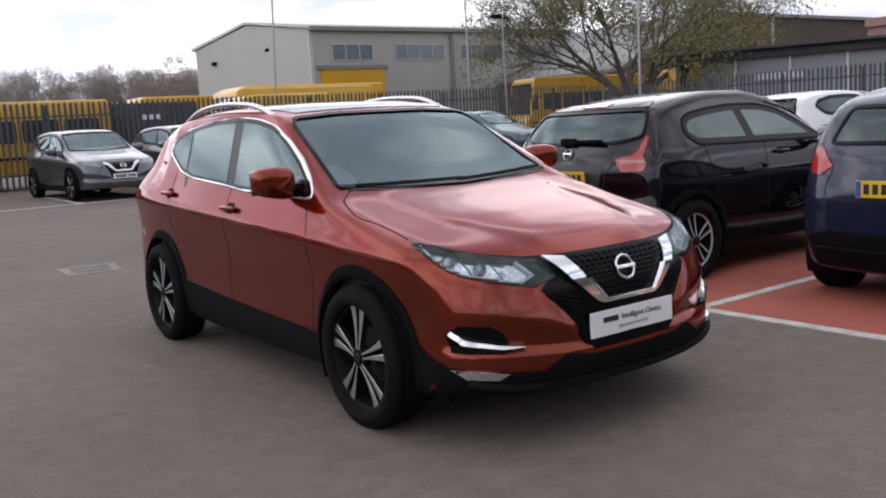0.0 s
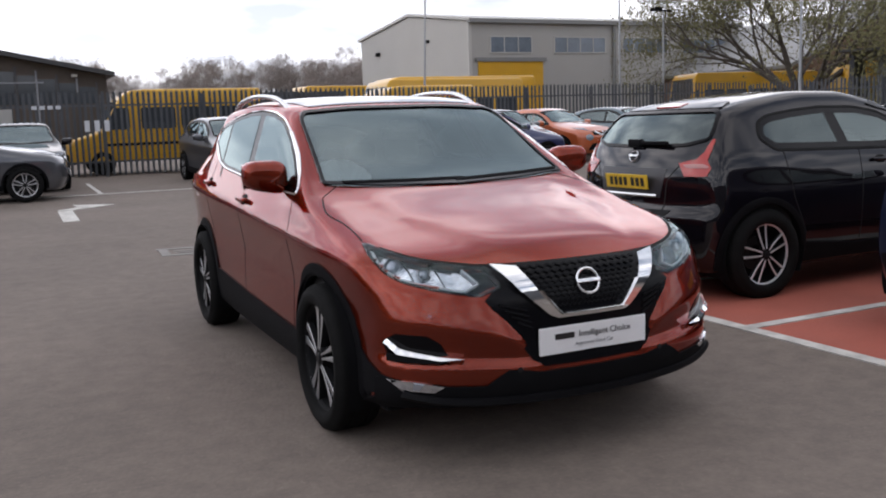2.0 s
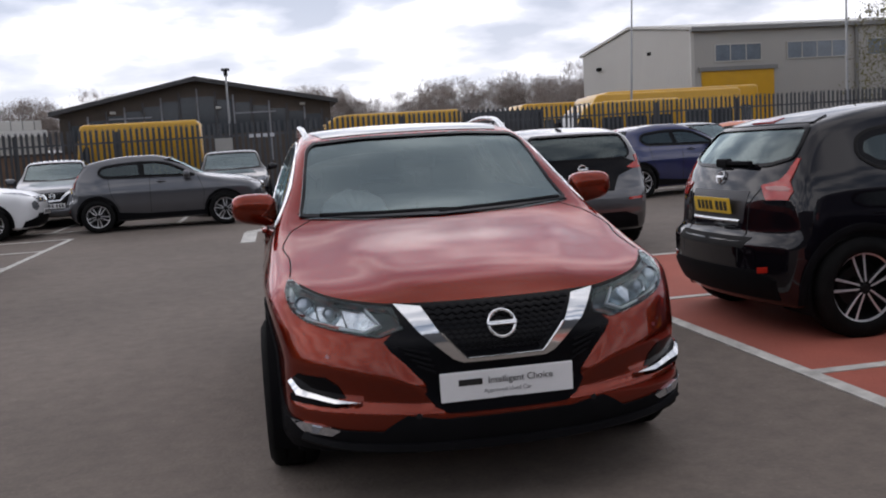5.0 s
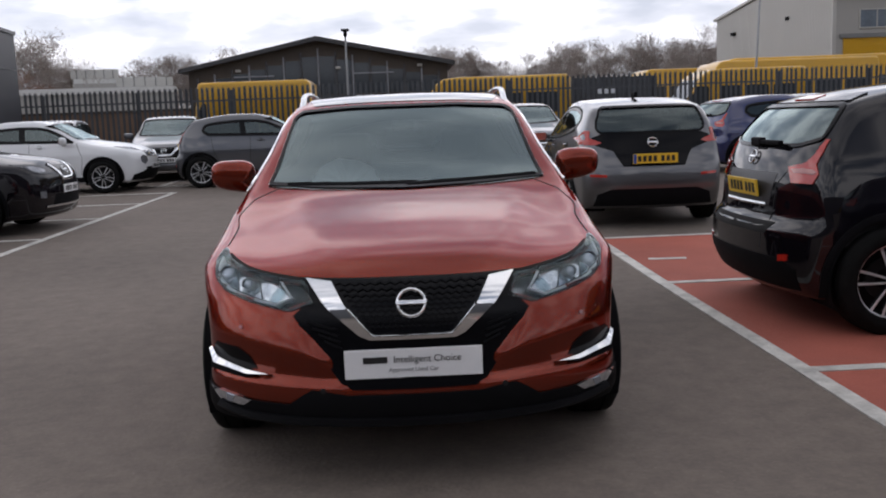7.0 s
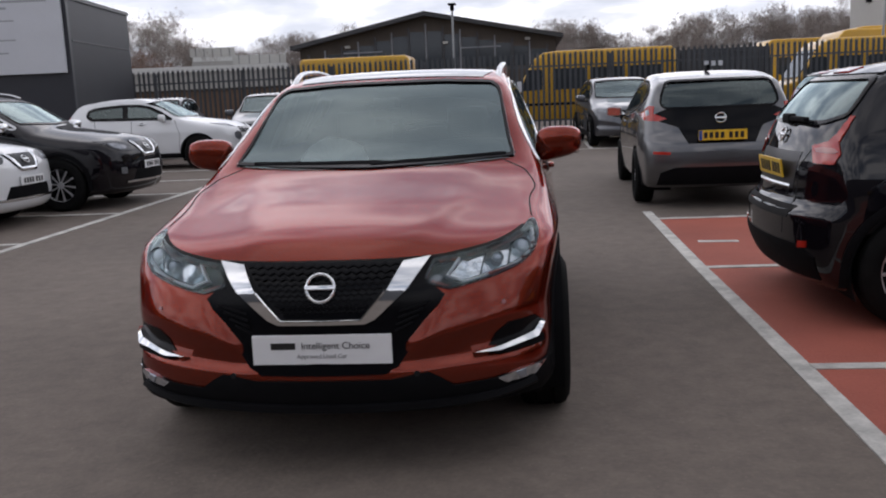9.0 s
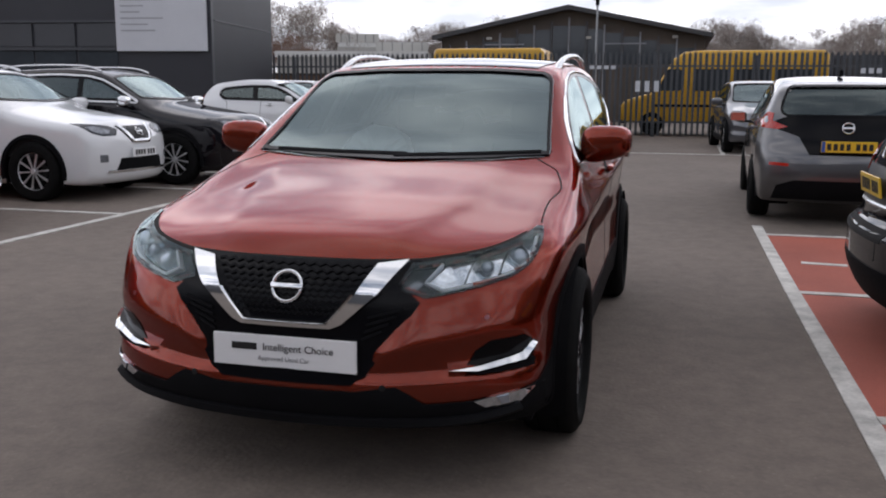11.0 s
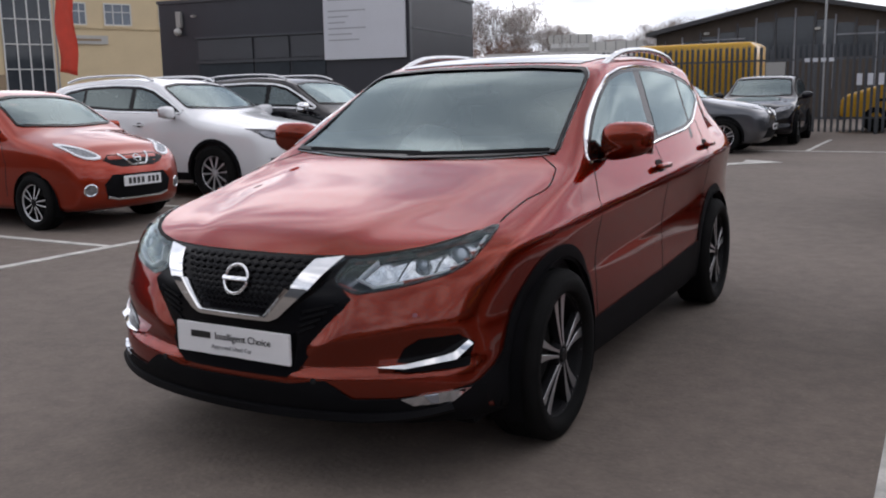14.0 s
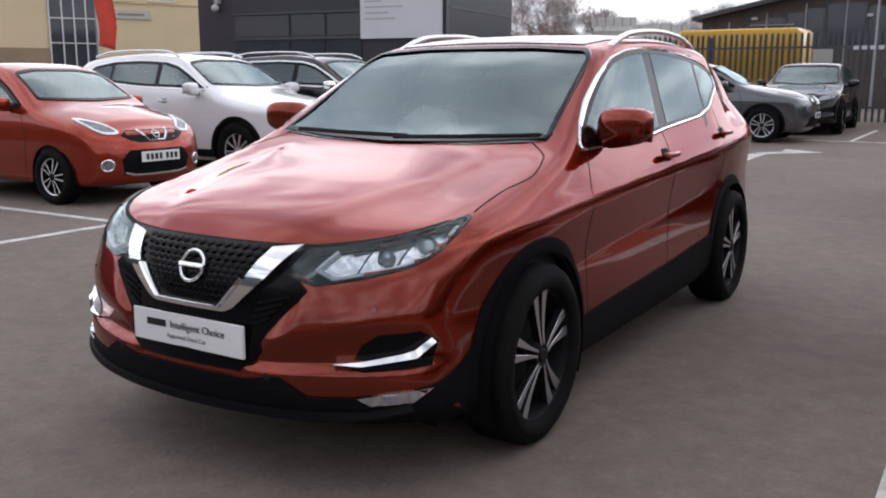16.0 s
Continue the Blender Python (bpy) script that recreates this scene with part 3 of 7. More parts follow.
def tube(bm, a, b, r0, r1=None, n=8, caps=True):
    a, b = Vector(a), Vector(b)
    q = (b - a).to_track_quat("Z", "Y")
    bmesh.ops.create_cone(bm, cap_ends=caps, segments=n, radius1=r0, radius2=r0 if r1 is None else r1, depth=(b - a).length,
                          matrix=Matrix.Translation((a + b) / 2) @ q.to_matrix().to_4x4())
    return bm


def tubes(*rows):
    bm = bmesh.new()
    for r in rows:
        tube(bm, *r)
    return bm


def revolve(profile, n=40, axis="x"):
    """Vertices and faces of a ring turned about the x axis from (x, radius) points."""
    v, f, k = [], [], len(profile)
    for i in range(n):
        c, s = math.cos(2 * math.pi * i / n), math.sin(2 * math.pi * i / n)
        v += [(x, r * c, r * s) for x, r in profile]
    for i in range(n):
        j = (i + 1) % n
        for a in range(k - 1):
            f.append((i * k + a, i * k + a + 1, j * k + a + 1, j * k + a))
    return v, f


def slab(poly, lo, hi, plane="xz", m=None):
    """An outline pushed to a thickness between lo and hi along the third axis."""
    bm = bmesh.new()
    put = {"xz": lambda a, b, c: (a, c, b), "yz": lambda a, b, c: (c, a, b), "xy": lambda a, b, c: (a, b, c)}[plane]
    low, high = [bm.verts.new(put(a, b, lo)) for a, b in poly], [bm.verts.new(put(a, b, hi)) for a, b in poly]
    bm.faces.new(low)
    bm.faces.new(high)
    for i in range(len(poly)):
        j = (i + 1) % len(poly)
        bm.faces.new((low[i], low[j], high[j], high[i]))
    bmesh.ops.recalc_face_normals(bm, faces=bm.faces[:])
    if m is not None:
        bmesh.ops.transform(bm, matrix=m, verts=bm.verts[:])
    return bm


MADE = {}


def kept(fn):
    """Panels that were worked out once are not worked out again."""
    def call(shell, side, line, *rest):
        key = (id(fn), id(shell), side, tuple(map(tuple, line)), rest)
        if key not in MADE:
            MADE[key] = fn(shell, side, line, *rest)
        return MADE[key]
    return call


@kept
def on_skin(shell, side, poly, off=0.004, depth=0.012, step=0.05, fair=False):
    """A panel of the given outline that lies on a body's skin, off proud of it, with a rim."""
    rim = dense(poly, step)
    p = np.array(rim)
    lo, hi = p.min(0), p.max(0)
    gx, gy = np.meshgrid(np.arange(lo[0] + step / 2, hi[0], step), np.arange(lo[1] + step / 2, hi[1], step))
    g = np.column_stack([gx.ravel(), gy.ravel()])
    if len(g):
        g = g[inside(inset(rim, step * 0.35), g)]
    pts = [Vector(q) for q in rim] + [Vector(q) for q in g]
    n = len(rim)
    co, _, faces, *_ = delaunay_2d_cdt(pts, [(i, (i + 1) % n) for i in range(n)], [], 1, 1e-5)
    q = np.array([(c[0], c[1]) for c in co])
    at = shell.onto(side, q)
    no = shell.normal(at)
    if fair:
        # a pane is one even curve
        k = 0 if side in ("left", "right") else 1
        a, b = q[:, 0] - q[:, 0].mean(), q[:, 1] - q[:, 1].mean()
        terms = np.column_stack([a ** i * b ** j for i in range(5) for j in range(5 - i)])
        at[:, k] = terms @ np.linalg.lstsq(terms, at[:, k], rcond=None)[0]
    v = [tuple(a) for a in at + no * off]
    f = [tuple(t) for t in faces]
    count = {}
    for t in f:
        for i in range(len(t)):
            e = (t[i], t[(i + 1) % len(t)])
            count[frozenset(e)] = None if frozenset(e) in count else e
    a, b, c = (np.array(v[i]) for i in f[0][:3])
    if np.dot(np.cross(b - a, c - a), no[f[0][0]]) < 0:
        f = [t[::-1] for t in f]
    if fair:
        return v, f
    base, low = len(v), {}
    for e in [e for e in count.values() if e]:
        for i in e:
            if i not in low:
                low[i] = base + len(low)
        f.append((e[0], e[1], low[e[1]], low[e[0]]))
    v += [None] * len(low)
    for i, j in low.items():
        v[j] = tuple(at[i] - no[i] * (depth - off))
    return v, f


@kept
def strip_on(shell, side, line, width, off=0.003, depth=0.008, step=0.05, closed=False, swell=0.0):
    """A band of that width along a line on a body's skin."""
    q = np.array(dense(line, step, closed))
    if closed:
        t = np.roll(q, -1, 0) - np.roll(q, 1, 0)
    else:
        t = np.gradient(q, axis=0)
    t /= np.maximum(np.linalg.norm(t, axis=1), 1e-9)[:, None]
    s = np.column_stack([-t[:, 1], t[:, 0]])
    k, rows = len(q), []
    for u, o in ((-0.5, -depth), (-0.5, off), (0.0, off + swell), (0.5, off), (0.5, -depth)):
        at = shell.onto(side, q + s * width * u)
        rows.append(at + shell.normal(at) * o)
    v = [tuple(p) for r in rows for p in r]
    f = [(a * k + i, a * k + (i + 1) % k, (a + 1) * k + (i + 1) % k, (a + 1) * k + i) for a in range(4) for i in range(k if closed else k - 1)]
    return v, f


# ---------------------------------------------------------------- the ground: a car park that rises gently towards its back fence
def gz(y):
    return 0.011 * max(0.0, min(y, 24.0) - 2.0)


def ground():
    xs = [-600, -60] + [x * 4 for x in range(-10, 15)] + [120, 600]
    ys = [-600, -60] + [y for y in range(-20, 2, 4)] + [2] + [y for y in range(4, 25, 2)] + [60, 120, 700]
    v = [(x, y, gz(y)) for y in ys for x in xs]
    k = len(xs)
    f = [(j * k + i, j * k + i + 1, (j + 1) * k + i + 1, (j + 1) * k + i) for j in range(len(ys) - 1) for i in range(k - 1)]
    ob = piece("ground", v, f, M["asphalt"])
    tagged(ob, "worn dark grey asphalt of a car park", "ground", kind="structure")


ground()


def painted(name, quads, mat, label, category, lift, group=""):
    """Flat paint on the ground: quads of plan corners, laid on the slope, with real edges."""
    v, f = [], []
    for q in quads:
        b = len(v)
        v += [(x, y, gz(y) + lift) for x, y in q] + [(x, y, gz(y) - 0.01) for x, y in q]
        n = len(q)
        f.append(tuple(range(b, b + n)))
        f += [(b + i, b + n + i, b + n + (i + 1) % n, b + (i + 1) % n) for i in range(n)]
    return tagged(piece(name, v, f, mat, smooth=False), label, category, group, "structure")


def bar(x0, y0, x1, y1, w=0.10):
    """Plan corners of a straight painted line, cut where the slope begins."""
    a, b = Vector((x0, y0)), Vector((x1, y1))
    s = (b - a).normalized().orthogonal() * (w / 2)
    k = 1
    if (y0 - 2) * (y1 - 2) < 0:
        c = a.lerp(b, (2 - y0) / (y1 - y0))
        return bar(x0, y0, c.x, c.y - 1e-6, w) + bar(c.x, c.y + 1e-6, x1, y1, w)
    out = []
    for i in range(k):
        p, q = a.lerp(b, i / k), a.lerp(b, (i + 1) / k)
        out.append([tuple(p + s), tuple(q + s), tuple(q - s), tuple(p - s)][::-1])
    return out


RED_X0, RED_X1 = 2.11, 7.2
rows_y = [-8.8, -6.17, -3.54, -0.91, 1.72, 4.35]
for y0, y1 in zip(rows_y, rows_y[1:]):
    quads = [[(RED_X0, y0), (RED_X1, y0), (RED_X1, y1), (RED_X0, y1)]]
    painted("red_bay", quads, M["red_bay"], "parking bay surfaced in worn red", "parking bay", 0.003, "red parking bays")
painted("bay_line", bar(2.075, -9.5, 2.075, 4.9), M["line"], "long worn white line along the red bays", "road marking", 0.008)
for y in rows_y:
    painted("bay_line", bar(2.12, y, RED_X1, y, 0.09), M["line"], "white line between red parking bays", "road marking", 0.008, "red bay lines")
painted("bay_dash", bar(2.27, 2.90, 2.62, 2.86, 0.09), M["line"], "short worn white dash on red surfacing", "road marking", 0.008)
painted("bay_dash", bar(3.05, 0.62, 3.5, 0.58, 0.07), M["line"], "short worn white dash on red surfacing", "road marking", 0.008)
painted("bay_line", bar(-4.70, -6, -4.70, 13.1), M["line"], "long white line along the parking bays", "road marking", 0.008)
for y in (-3.9, -1.3, 1.31, 3.88, 6.3, 8.6, 10.9, 13.1):
    painted("bay_line", bar(-9.6, y, -4.75, y, 0.09), M["line"], "white line between parking bays", "road marking", 0.008, "left bay lines")
painted("bay_line", bar(-6.0, 15.12, 14.0, 15.12), M["line"], "white line in front of the fence bays", "road marking", 0.008)
for x in (-5.5, -2.9, -0.32, 2.18, 4.75, 7.3, 9.9):
    painted("bay_line", bar(x, 15.17, x + 0.03, 19.0, 0.09), M["line"], "white line between the fence bays", "road marking", 0.008, "fence bay lines")


def arrow():
    q = bar(-1.27, 9.65, -1.25, 11.55, 0.24) + bar(-1.27, 11.66, -0.82, 12.2, 0.26)
    q.append([(-0.98, 11.75), (-0.36, 12.35), (-1.05, 12.75)])
    painted("road_arrow", q, M["line"], "worn white arrow painted on asphalt", "road marking", 0.008)


arrow()
painted("worn_marking", bar(-0.63, 5.58, 0.0, 5.50, 0.11) + bar(-0.65, 5.06, -0.07, 5.01, 0.11) + bar(-0.59, 5.10, -0.57, 5.54, 0.10) + bar(-0.13, 5.06, -0.07, 5.46, 0.10)
        + bar(-0.48, 5.34, -0.20, 5.30, 0.05) + bar(-0.47, 5.21, -0.21, 5.17, 0.05), M["asphalt_pale"], "faded pale painted box on the asphalt", "road marking", 0.006)


# ---------------------------------------------------------------- the palisade fence
def pale_mesh(h=2.4, w=0.066, name="pale"):
    """A folded steel pale with a triple-pointed head."""
    prof = [(-w / 2, 0.0), (-w * 0.28, 0.016), (0, 0.006), (w * 0.28, 0.016), (w / 2, 0.0)]
    tops = [h - 0.03, h - 0.09, h, h - 0.09, h - 0.03]
    v = [(x, -y, 0.05) for x, y in prof] + [(x * (1.0 if i % 4 else 1.25), -y, t) for i, ((x, y), t) in enumerate(zip(prof, tops))]
    v += [(x, -y + 0.004, 0.05) for x, y in prof] + [(x, -y + 0.004, t) for (x, y), t in zip(prof, tops)]
    f = []
    for i in range(4):
        f.append((i, i + 1, 6 + i, 5 + i))
        f.append((11 + i, 10 + i, 15 + i, 16 + i))
        f.append((5 + i, 6 + i, 16 + i, 15 + i))
    return mesh_of(name, v, f, M["fence"], False)


def palisade(a, b, label, pitch=0.155, h=2.4):
    a, b = Vector(a), Vector(b)
    run, ang = (b - a).length, math.degrees(math.atan2(b.y - a.y, b.x - a.x))
    z = gz((a.y + b.y) / 2)
    fence = thing("fence", pose(a.x, a.y, z, 0, 0, ang), label, "fence")
    me = pale_mesh(h)
    n = int(run / pitch)
    for i in range(n):
        ob = new("pale", me)
        ob.parent = fence
        ob.matrix_basis = pose(pitch * (i + 0.5), random.uniform(-0.004, 0.004), random.uniform(-0.012, 0.012), random.uniform(-0.5, 0.5), random.uniform(-0.35, 0.35), 0)
    for zz in (0.42, h - 0.42):
        part("rail", boxed((0, 0.006, zz - 0.025), (run, 0.05, zz + 0.025)), M["fence"], fence)
    k = int(run / 2.75)
    for i in range(k + 1):
        part("post", boxed((i * 2.75 - 0.05, 0.05, -0.2), (i * 2.75 + 0.05, 0.15, h - 0.12)), M["fence"], fence)
    return fence


palisade((-16.0, 21.7), (24.3, 21.9), "tall grey steel palisade fence with pointed pales")
palisade((24.4, 21.9), (26.6, 6.0), "tall grey steel palisade fence with pointed pales")


def fence_sign(x, z, w, h, mat, label):
    ob = thing("fence_sign", pose(x, 21.7 + (x + 16.0) * 0.2 / 40.3 - 0.012, gz(21.8)), label, "sign")
    part("plate", boxed((-w / 2, -0.02, z - h / 2), (w / 2, 0.0, z + h / 2), 0.004), mat, ob)


fence_sign(-2.05, 1.55, 0.5, 0.75, M["clad"], "plain pale grey notice plate fixed to fence")
for i in range(4):
    fence_sign(-1.25 + i * 0.2, 1.95, 0.13, 0.1, M["board"], "small pale notice tied to the fence")
for i in range(3):
    fence_sign(0.05 + i * 0.26, 1.42, 0.13, 0.30, M["board"], "white paper notice tied to the fence")
    fence_sign(5.95 + i * 0.2, 1.85, 0.12, 0.14, M["board"], "small white notice tied to the fence")


# ---------------------------------------------------------------- buildings behind the fence
def wall_box(name, lo, hi, mat, parent, label=""):
    return part(name, boxed(lo, hi), mat, parent, label)


def window(parent, x, y, z, w, h, panes=3, face=-1, frame_mat=None, name="window"):
    """A window in a wall that looks towards -y: frame, panes and bars."""
    fm = frame_mat or M["clad_trim"]
    fr, e = bmesh.new(), 0.06
    rings = [[fr.verts.new(p) for p in ((x + k, d, z + k), (x + w - k, d, z + k), (x + w - k, d, z + h - k), (x + k, d, z + h - k))]
             for k, d in ((0, y - 0.06), (e, y - 0.06), (e, y + 0.02), (0, y + 0.02))]
    for a, b in zip(rings, rings[1:] + rings[:1]):
        for i in range(4):
            fr.faces.new((a[i], a[(i + 1) % 4], b[(i + 1) % 4], b[i]))
    bmesh.ops.recalc_face_normals(fr, faces=fr.faces[:])
    win = part(name, fr, fm, parent)
    for i in range(1, panes):
        part("glazing_bar", boxed((x + w * i / panes - 0.025, y - 0.05, z + e), (x + w * i / panes + 0.025, y + 0.02, z + h - e)), fm, win)
    for i in range(panes):
        pw = w / panes
        part("pane", boxed((x + pw * i + 0.03, y - 0.03, z + 0.05), (x + pw * (i + 1) - 0.03, y + 0.0, z + h - 0.05)), M["win_sky"], win)


def warehouse():
    """Large grey clad warehouse: long front towards the fence, a profiled gable end, a yellow roller door."""
    w = thing("warehouse", pose(23.4, 43.4, gz(24)), "large grey metal-clad warehouse with yellow roller door", "warehouse")
    L, D, E, A = 21.0, 13.6, 7.1, 8.05
    part("front_wall", boxed((0.0, 0.0, 0), (L, 0.3, E)), M["clad"], w)
    part("rear_wall", boxed((-1.0, D - 0.3, 0), (L, D, E)), M["clad"], w)
    part("end_wall", boxed((L - 0.3, 0.3, 0), (L, D - 0.3, E)), M["clad"], w)
    gable = [(0.0, 0), (D, 0), (D, E), (D * 0.5, A), (0.0, E)]
    bm = bmesh.new()
    # profiled sheets: each rib its own fold
    n = 90
    ridge = lambda y: E + (A - E) * (1 - abs(y / D - 0.5) * 2)
    skew = -1.6 / D
    last = None
    for i in range(n * 4 + 1):
        y = D * i / (n * 4)
        x = skew * y - (0.035 if (i // 2) % 2 else 0.0)
        pair = (bm.verts.new((x, y, 0)), bm.verts.new((x, y, ridge(y))))
        if last:
            bm.faces.new((last[0], pair[0], pair[1], last[1]))
        last = pair
    part("gable_wall", bm, M["clad_light"], w, "pale vertically ribbed gable wall")
    roof = bmesh.new()
    for y0, y1, z0, z1 in ((-0.25, D / 2, E - 0.05, A + 0.02), (D / 2, D + 0.25, A + 0.02, E - 0.05)):
        q = [roof.verts.new(p) for p in ((-0.15 + skew * max(0, y0), y0, z0 + 0.05), (L + 0.2, y0, z0 + 0.05), (L + 0.2, y1, z1 + 0.05), (-0.15 + skew * y1, y1, z1 + 0.05))]
        t = [roof.verts.new(v.co + Vector((0, 0, 0.16))) for v in q]
        roof.faces.new(q[::-1]), roof.faces.new(t)
        for i in range(4):
            roof.faces.new((q[i], q[(i + 1) % 4], t[(i + 1) % 4], t[i]))
    part("roof", roof, M["clad_light"], w)
    part("gutter", boxed((-0.1, -0.34, E - 0.12), (L + 0.2, -0.02, E + 0.10)), M["clad_trim"], w)
    part("corner_trim", boxed((-0.08, -0.06, 0), (0.14, 0.10, E - 0.1)), M["clad_light"], w)
    for x0, x1 in ((1.4, 4.35), (5.95, 9.85), (11.15, 14.85), (16.1, 19.9)):
        window(w, x0, 0.0, 5.22, x1 - x0, 1.02, 4 if x1 - x0 > 3.2 else 3, frame_mat=M["clad_light"])
    for x in (10.45,):
        part("downpipe", tubes(((x, -0.12, 0.2), (x, -0.12, E - 0.1), 0.11)), M["clad_trim"], w)
    door = part("roller_door", boxed((0.55, -0.05, 0), (5.1, 0.02, 4.72)), M["bus_yellow"], w, "yellow roller shutter door")
    for i in range(26):
        part("slat", boxed((0.6, -0.075, 0.1 + i * 0.176), (5.05, -0.05, 0.1 + i * 0.176 + 0.15)), M["bus_yellow"], door)
    part("door_surround", boxed((0.35, -0.16, 4.72), (5.3, 0.0, 4.95)), M["clad_trim"], w)
    for x, z in ((-0.62, 6.3),):
        part("floodlight", boxed((x - 0.02, 4.4, z - 0.1), (x + 0.32, 4.75, z + 0.1), 0.02), M["plastic"], w)
    part("floodlight", boxed((-1.55, 10.8, 5.9), (-1.2, 11.2, 6.12), 0.02), M["plastic"], w)


warehouse()


def dark_shed():
    """Low-pitched dark boarded hall with tall window mullions, behind the fence."""
    w = thing("boarded_hall", pose(-3.7, 36.5, gz(24)), "dark weathered timber hall with low gable and tall mullions", "hall")
    H, E, D = 5.95, 1.12, 16.0
    half = 5.85
    gable = [(-half, 0), (half, 0), (half, 3.70), (0, 4.93), (-half, 3.70)]
    part("gable_wall", slab(gable, 0, 0.3, "xz"), M["shed_dark"], w)
    part("side_wall", boxed((-half, 0.3, 0), (-half + 0.3, D, 3.7)), M["brown"], w)
    part("side_wall", boxed((half - 0.3, 0.3, 0), (half, D, 3.7)), M["brown"], w)
    for s in (-1, 1):
        q = [(0, 5.04), (s * (half + 0.3), 3.77), (s * (half + 0.3), 3.62), (0, 4.88)]
        part("roof", slab(q, -0.5, D, "xz"), M["shed_roof"], w)
        part("barge_board", slab([(0, 5.06), (s * (half + 0.33), 3.79), (s * (half + 0.33), 3.60), (0, 4.86)], -0.56, -0.50, "xz"), M["shed_roof"], w)
    for i in range(-7, 8):
        x = i * 0.78
        top = 4.8 - abs(x) * 0.212
        part("mullion", boxed((x - 0.035, -0.06, 1.2), (x + 0.035, 0.0, top - 0.25)), M["charcoal_b" if i % 2 else "wall_grey"], w)
        if i < 7:
            part("pane", boxed((x + 0.06, -0.02, 2.5), (x + 0.72, 0.0, min(top, 4.8 - abs(x + 0.78) * 0.212) - 0.45)), M["win_dark"], w)
    for x in (-2.9, 2.5):
        part("transom", boxed((x - 0.9, -0.09, 3.36), (x + 0.9, -0.06, 3.42)), M["wall_grey"], w)
    for x in (-3.6, 0.9, 4.6):
        part("bulkhead_light", boxed((x - 0.12, -0.2, 3.6), (x + 0.12, -0.06, 3.72), 0.03), M["clad_light"], w)


dark_shed()


def cabin():
    """Charcoal clad showroom block with a dark glazed band and a large pale sign board."""
    at = pose(-17.75, 14.77, gz(15), 0, 0, 6.6)
    w = thing("charcoal_building", at, "flat-roofed charcoal clad building with dark glazing", "building")
    L, H, D = 7.83, 3.96, 4.6
    part("front_wall", boxed((0, 0, 0), (L, 0.25, H)), M["charcoal"], w)
    part("side_wall", boxed((L - 0.25, 0.25, 0), (L, D, H)), M["charcoal"], w)
    part("side_wall", boxed((0, 0.25, 0), (0.25, D, H)), M["charcoal"], w)
    part("rear_wall", boxed((0.25, D - 0.25, 0), (L - 0.25, D, H)), M["charcoal"], w)
    part("roof", boxed((0.25, 0.25, H - 0.2), (L - 0.25, D - 0.25, H - 0.05)), M["charcoal"], w)
    part("coping", boxed((-0.04, -0.04, H), (L + 0.04, D + 0.04, H + 0.09)), M["charcoal_b"], w)
    part("side_band", boxed((L, 0.2, 2.98), (L + 0.02, D - 0.1, 3.02)), M["charcoal_b"], w)
    part("corner_trim", boxed((L, -0.02, 0.0), (L + 0.02, 0.12, H)), M["charcoal_b"], w)
    for x0, x1 in ((1.32, 3.12), (3.2, 4.27), (4.35, 5.38)):
        part("glazing_panel", boxed((x0, -0.04, 2.36), (x1, 0, 2.92)), M["charcoal_b"], w)
        part("window_pane", boxed((x0, -0.03, 0.3), (x1, 0, 2.26)), M["win_dark"], w)
    part("lintel", boxed((1.25, -0.07, 2.94), (5.4, 0, 3.0)), M["charcoal_b"], w)
    part("transom", boxed((1.25, -0.07, 2.26), (5.4, 0, 2.34)), M["charcoal_b"], w)
    part("wall_lamp", boxed((0.66, -0.12, 3.28), (0.82, 0, 3.72), 0.02), M["clad"], w, "pale wall lamp")
    lamp = bmesh.new()
    bmesh.ops.create_uvsphere(lamp, u_segments=14, v_segments=10, radius=0.11, matrix=Matrix.Translation((0.73, -0.14, 3.16)))
    part("lamp_globe", lamp, M["clad_light"], w, "", True)
    part("small_spotlight", boxed((1.19, -0.14, 3.54), (1.29, 0, 3.60), 0.015), M["clad"], w)
    s = thing("sign_board", at @ pose(5.4, -0.02, 0), "large pale grey board of faded text on charcoal wall", "sign")
    part("panel", boxed((0, -0.08, 2.24), (2.35, 0, 4.08), 0.01), M["board"], s)
    rows = [(1.9, 0.05), (0.95, 0.05), None, (1.1, 0.035), (0.6, 0.035), (0.5, 0.035), (1.1, 0.035), (0.7, 0.035), (0.9, 0.035)]
    for i, r in enumerate(rows):
        if r:
            z = 3.94 - i * 0.148
            part("text_bar", boxed((0.14, -0.086, z - r[1]), (0.14 + r[0], -0.08, z)), M["board_text"], s)


cabin()


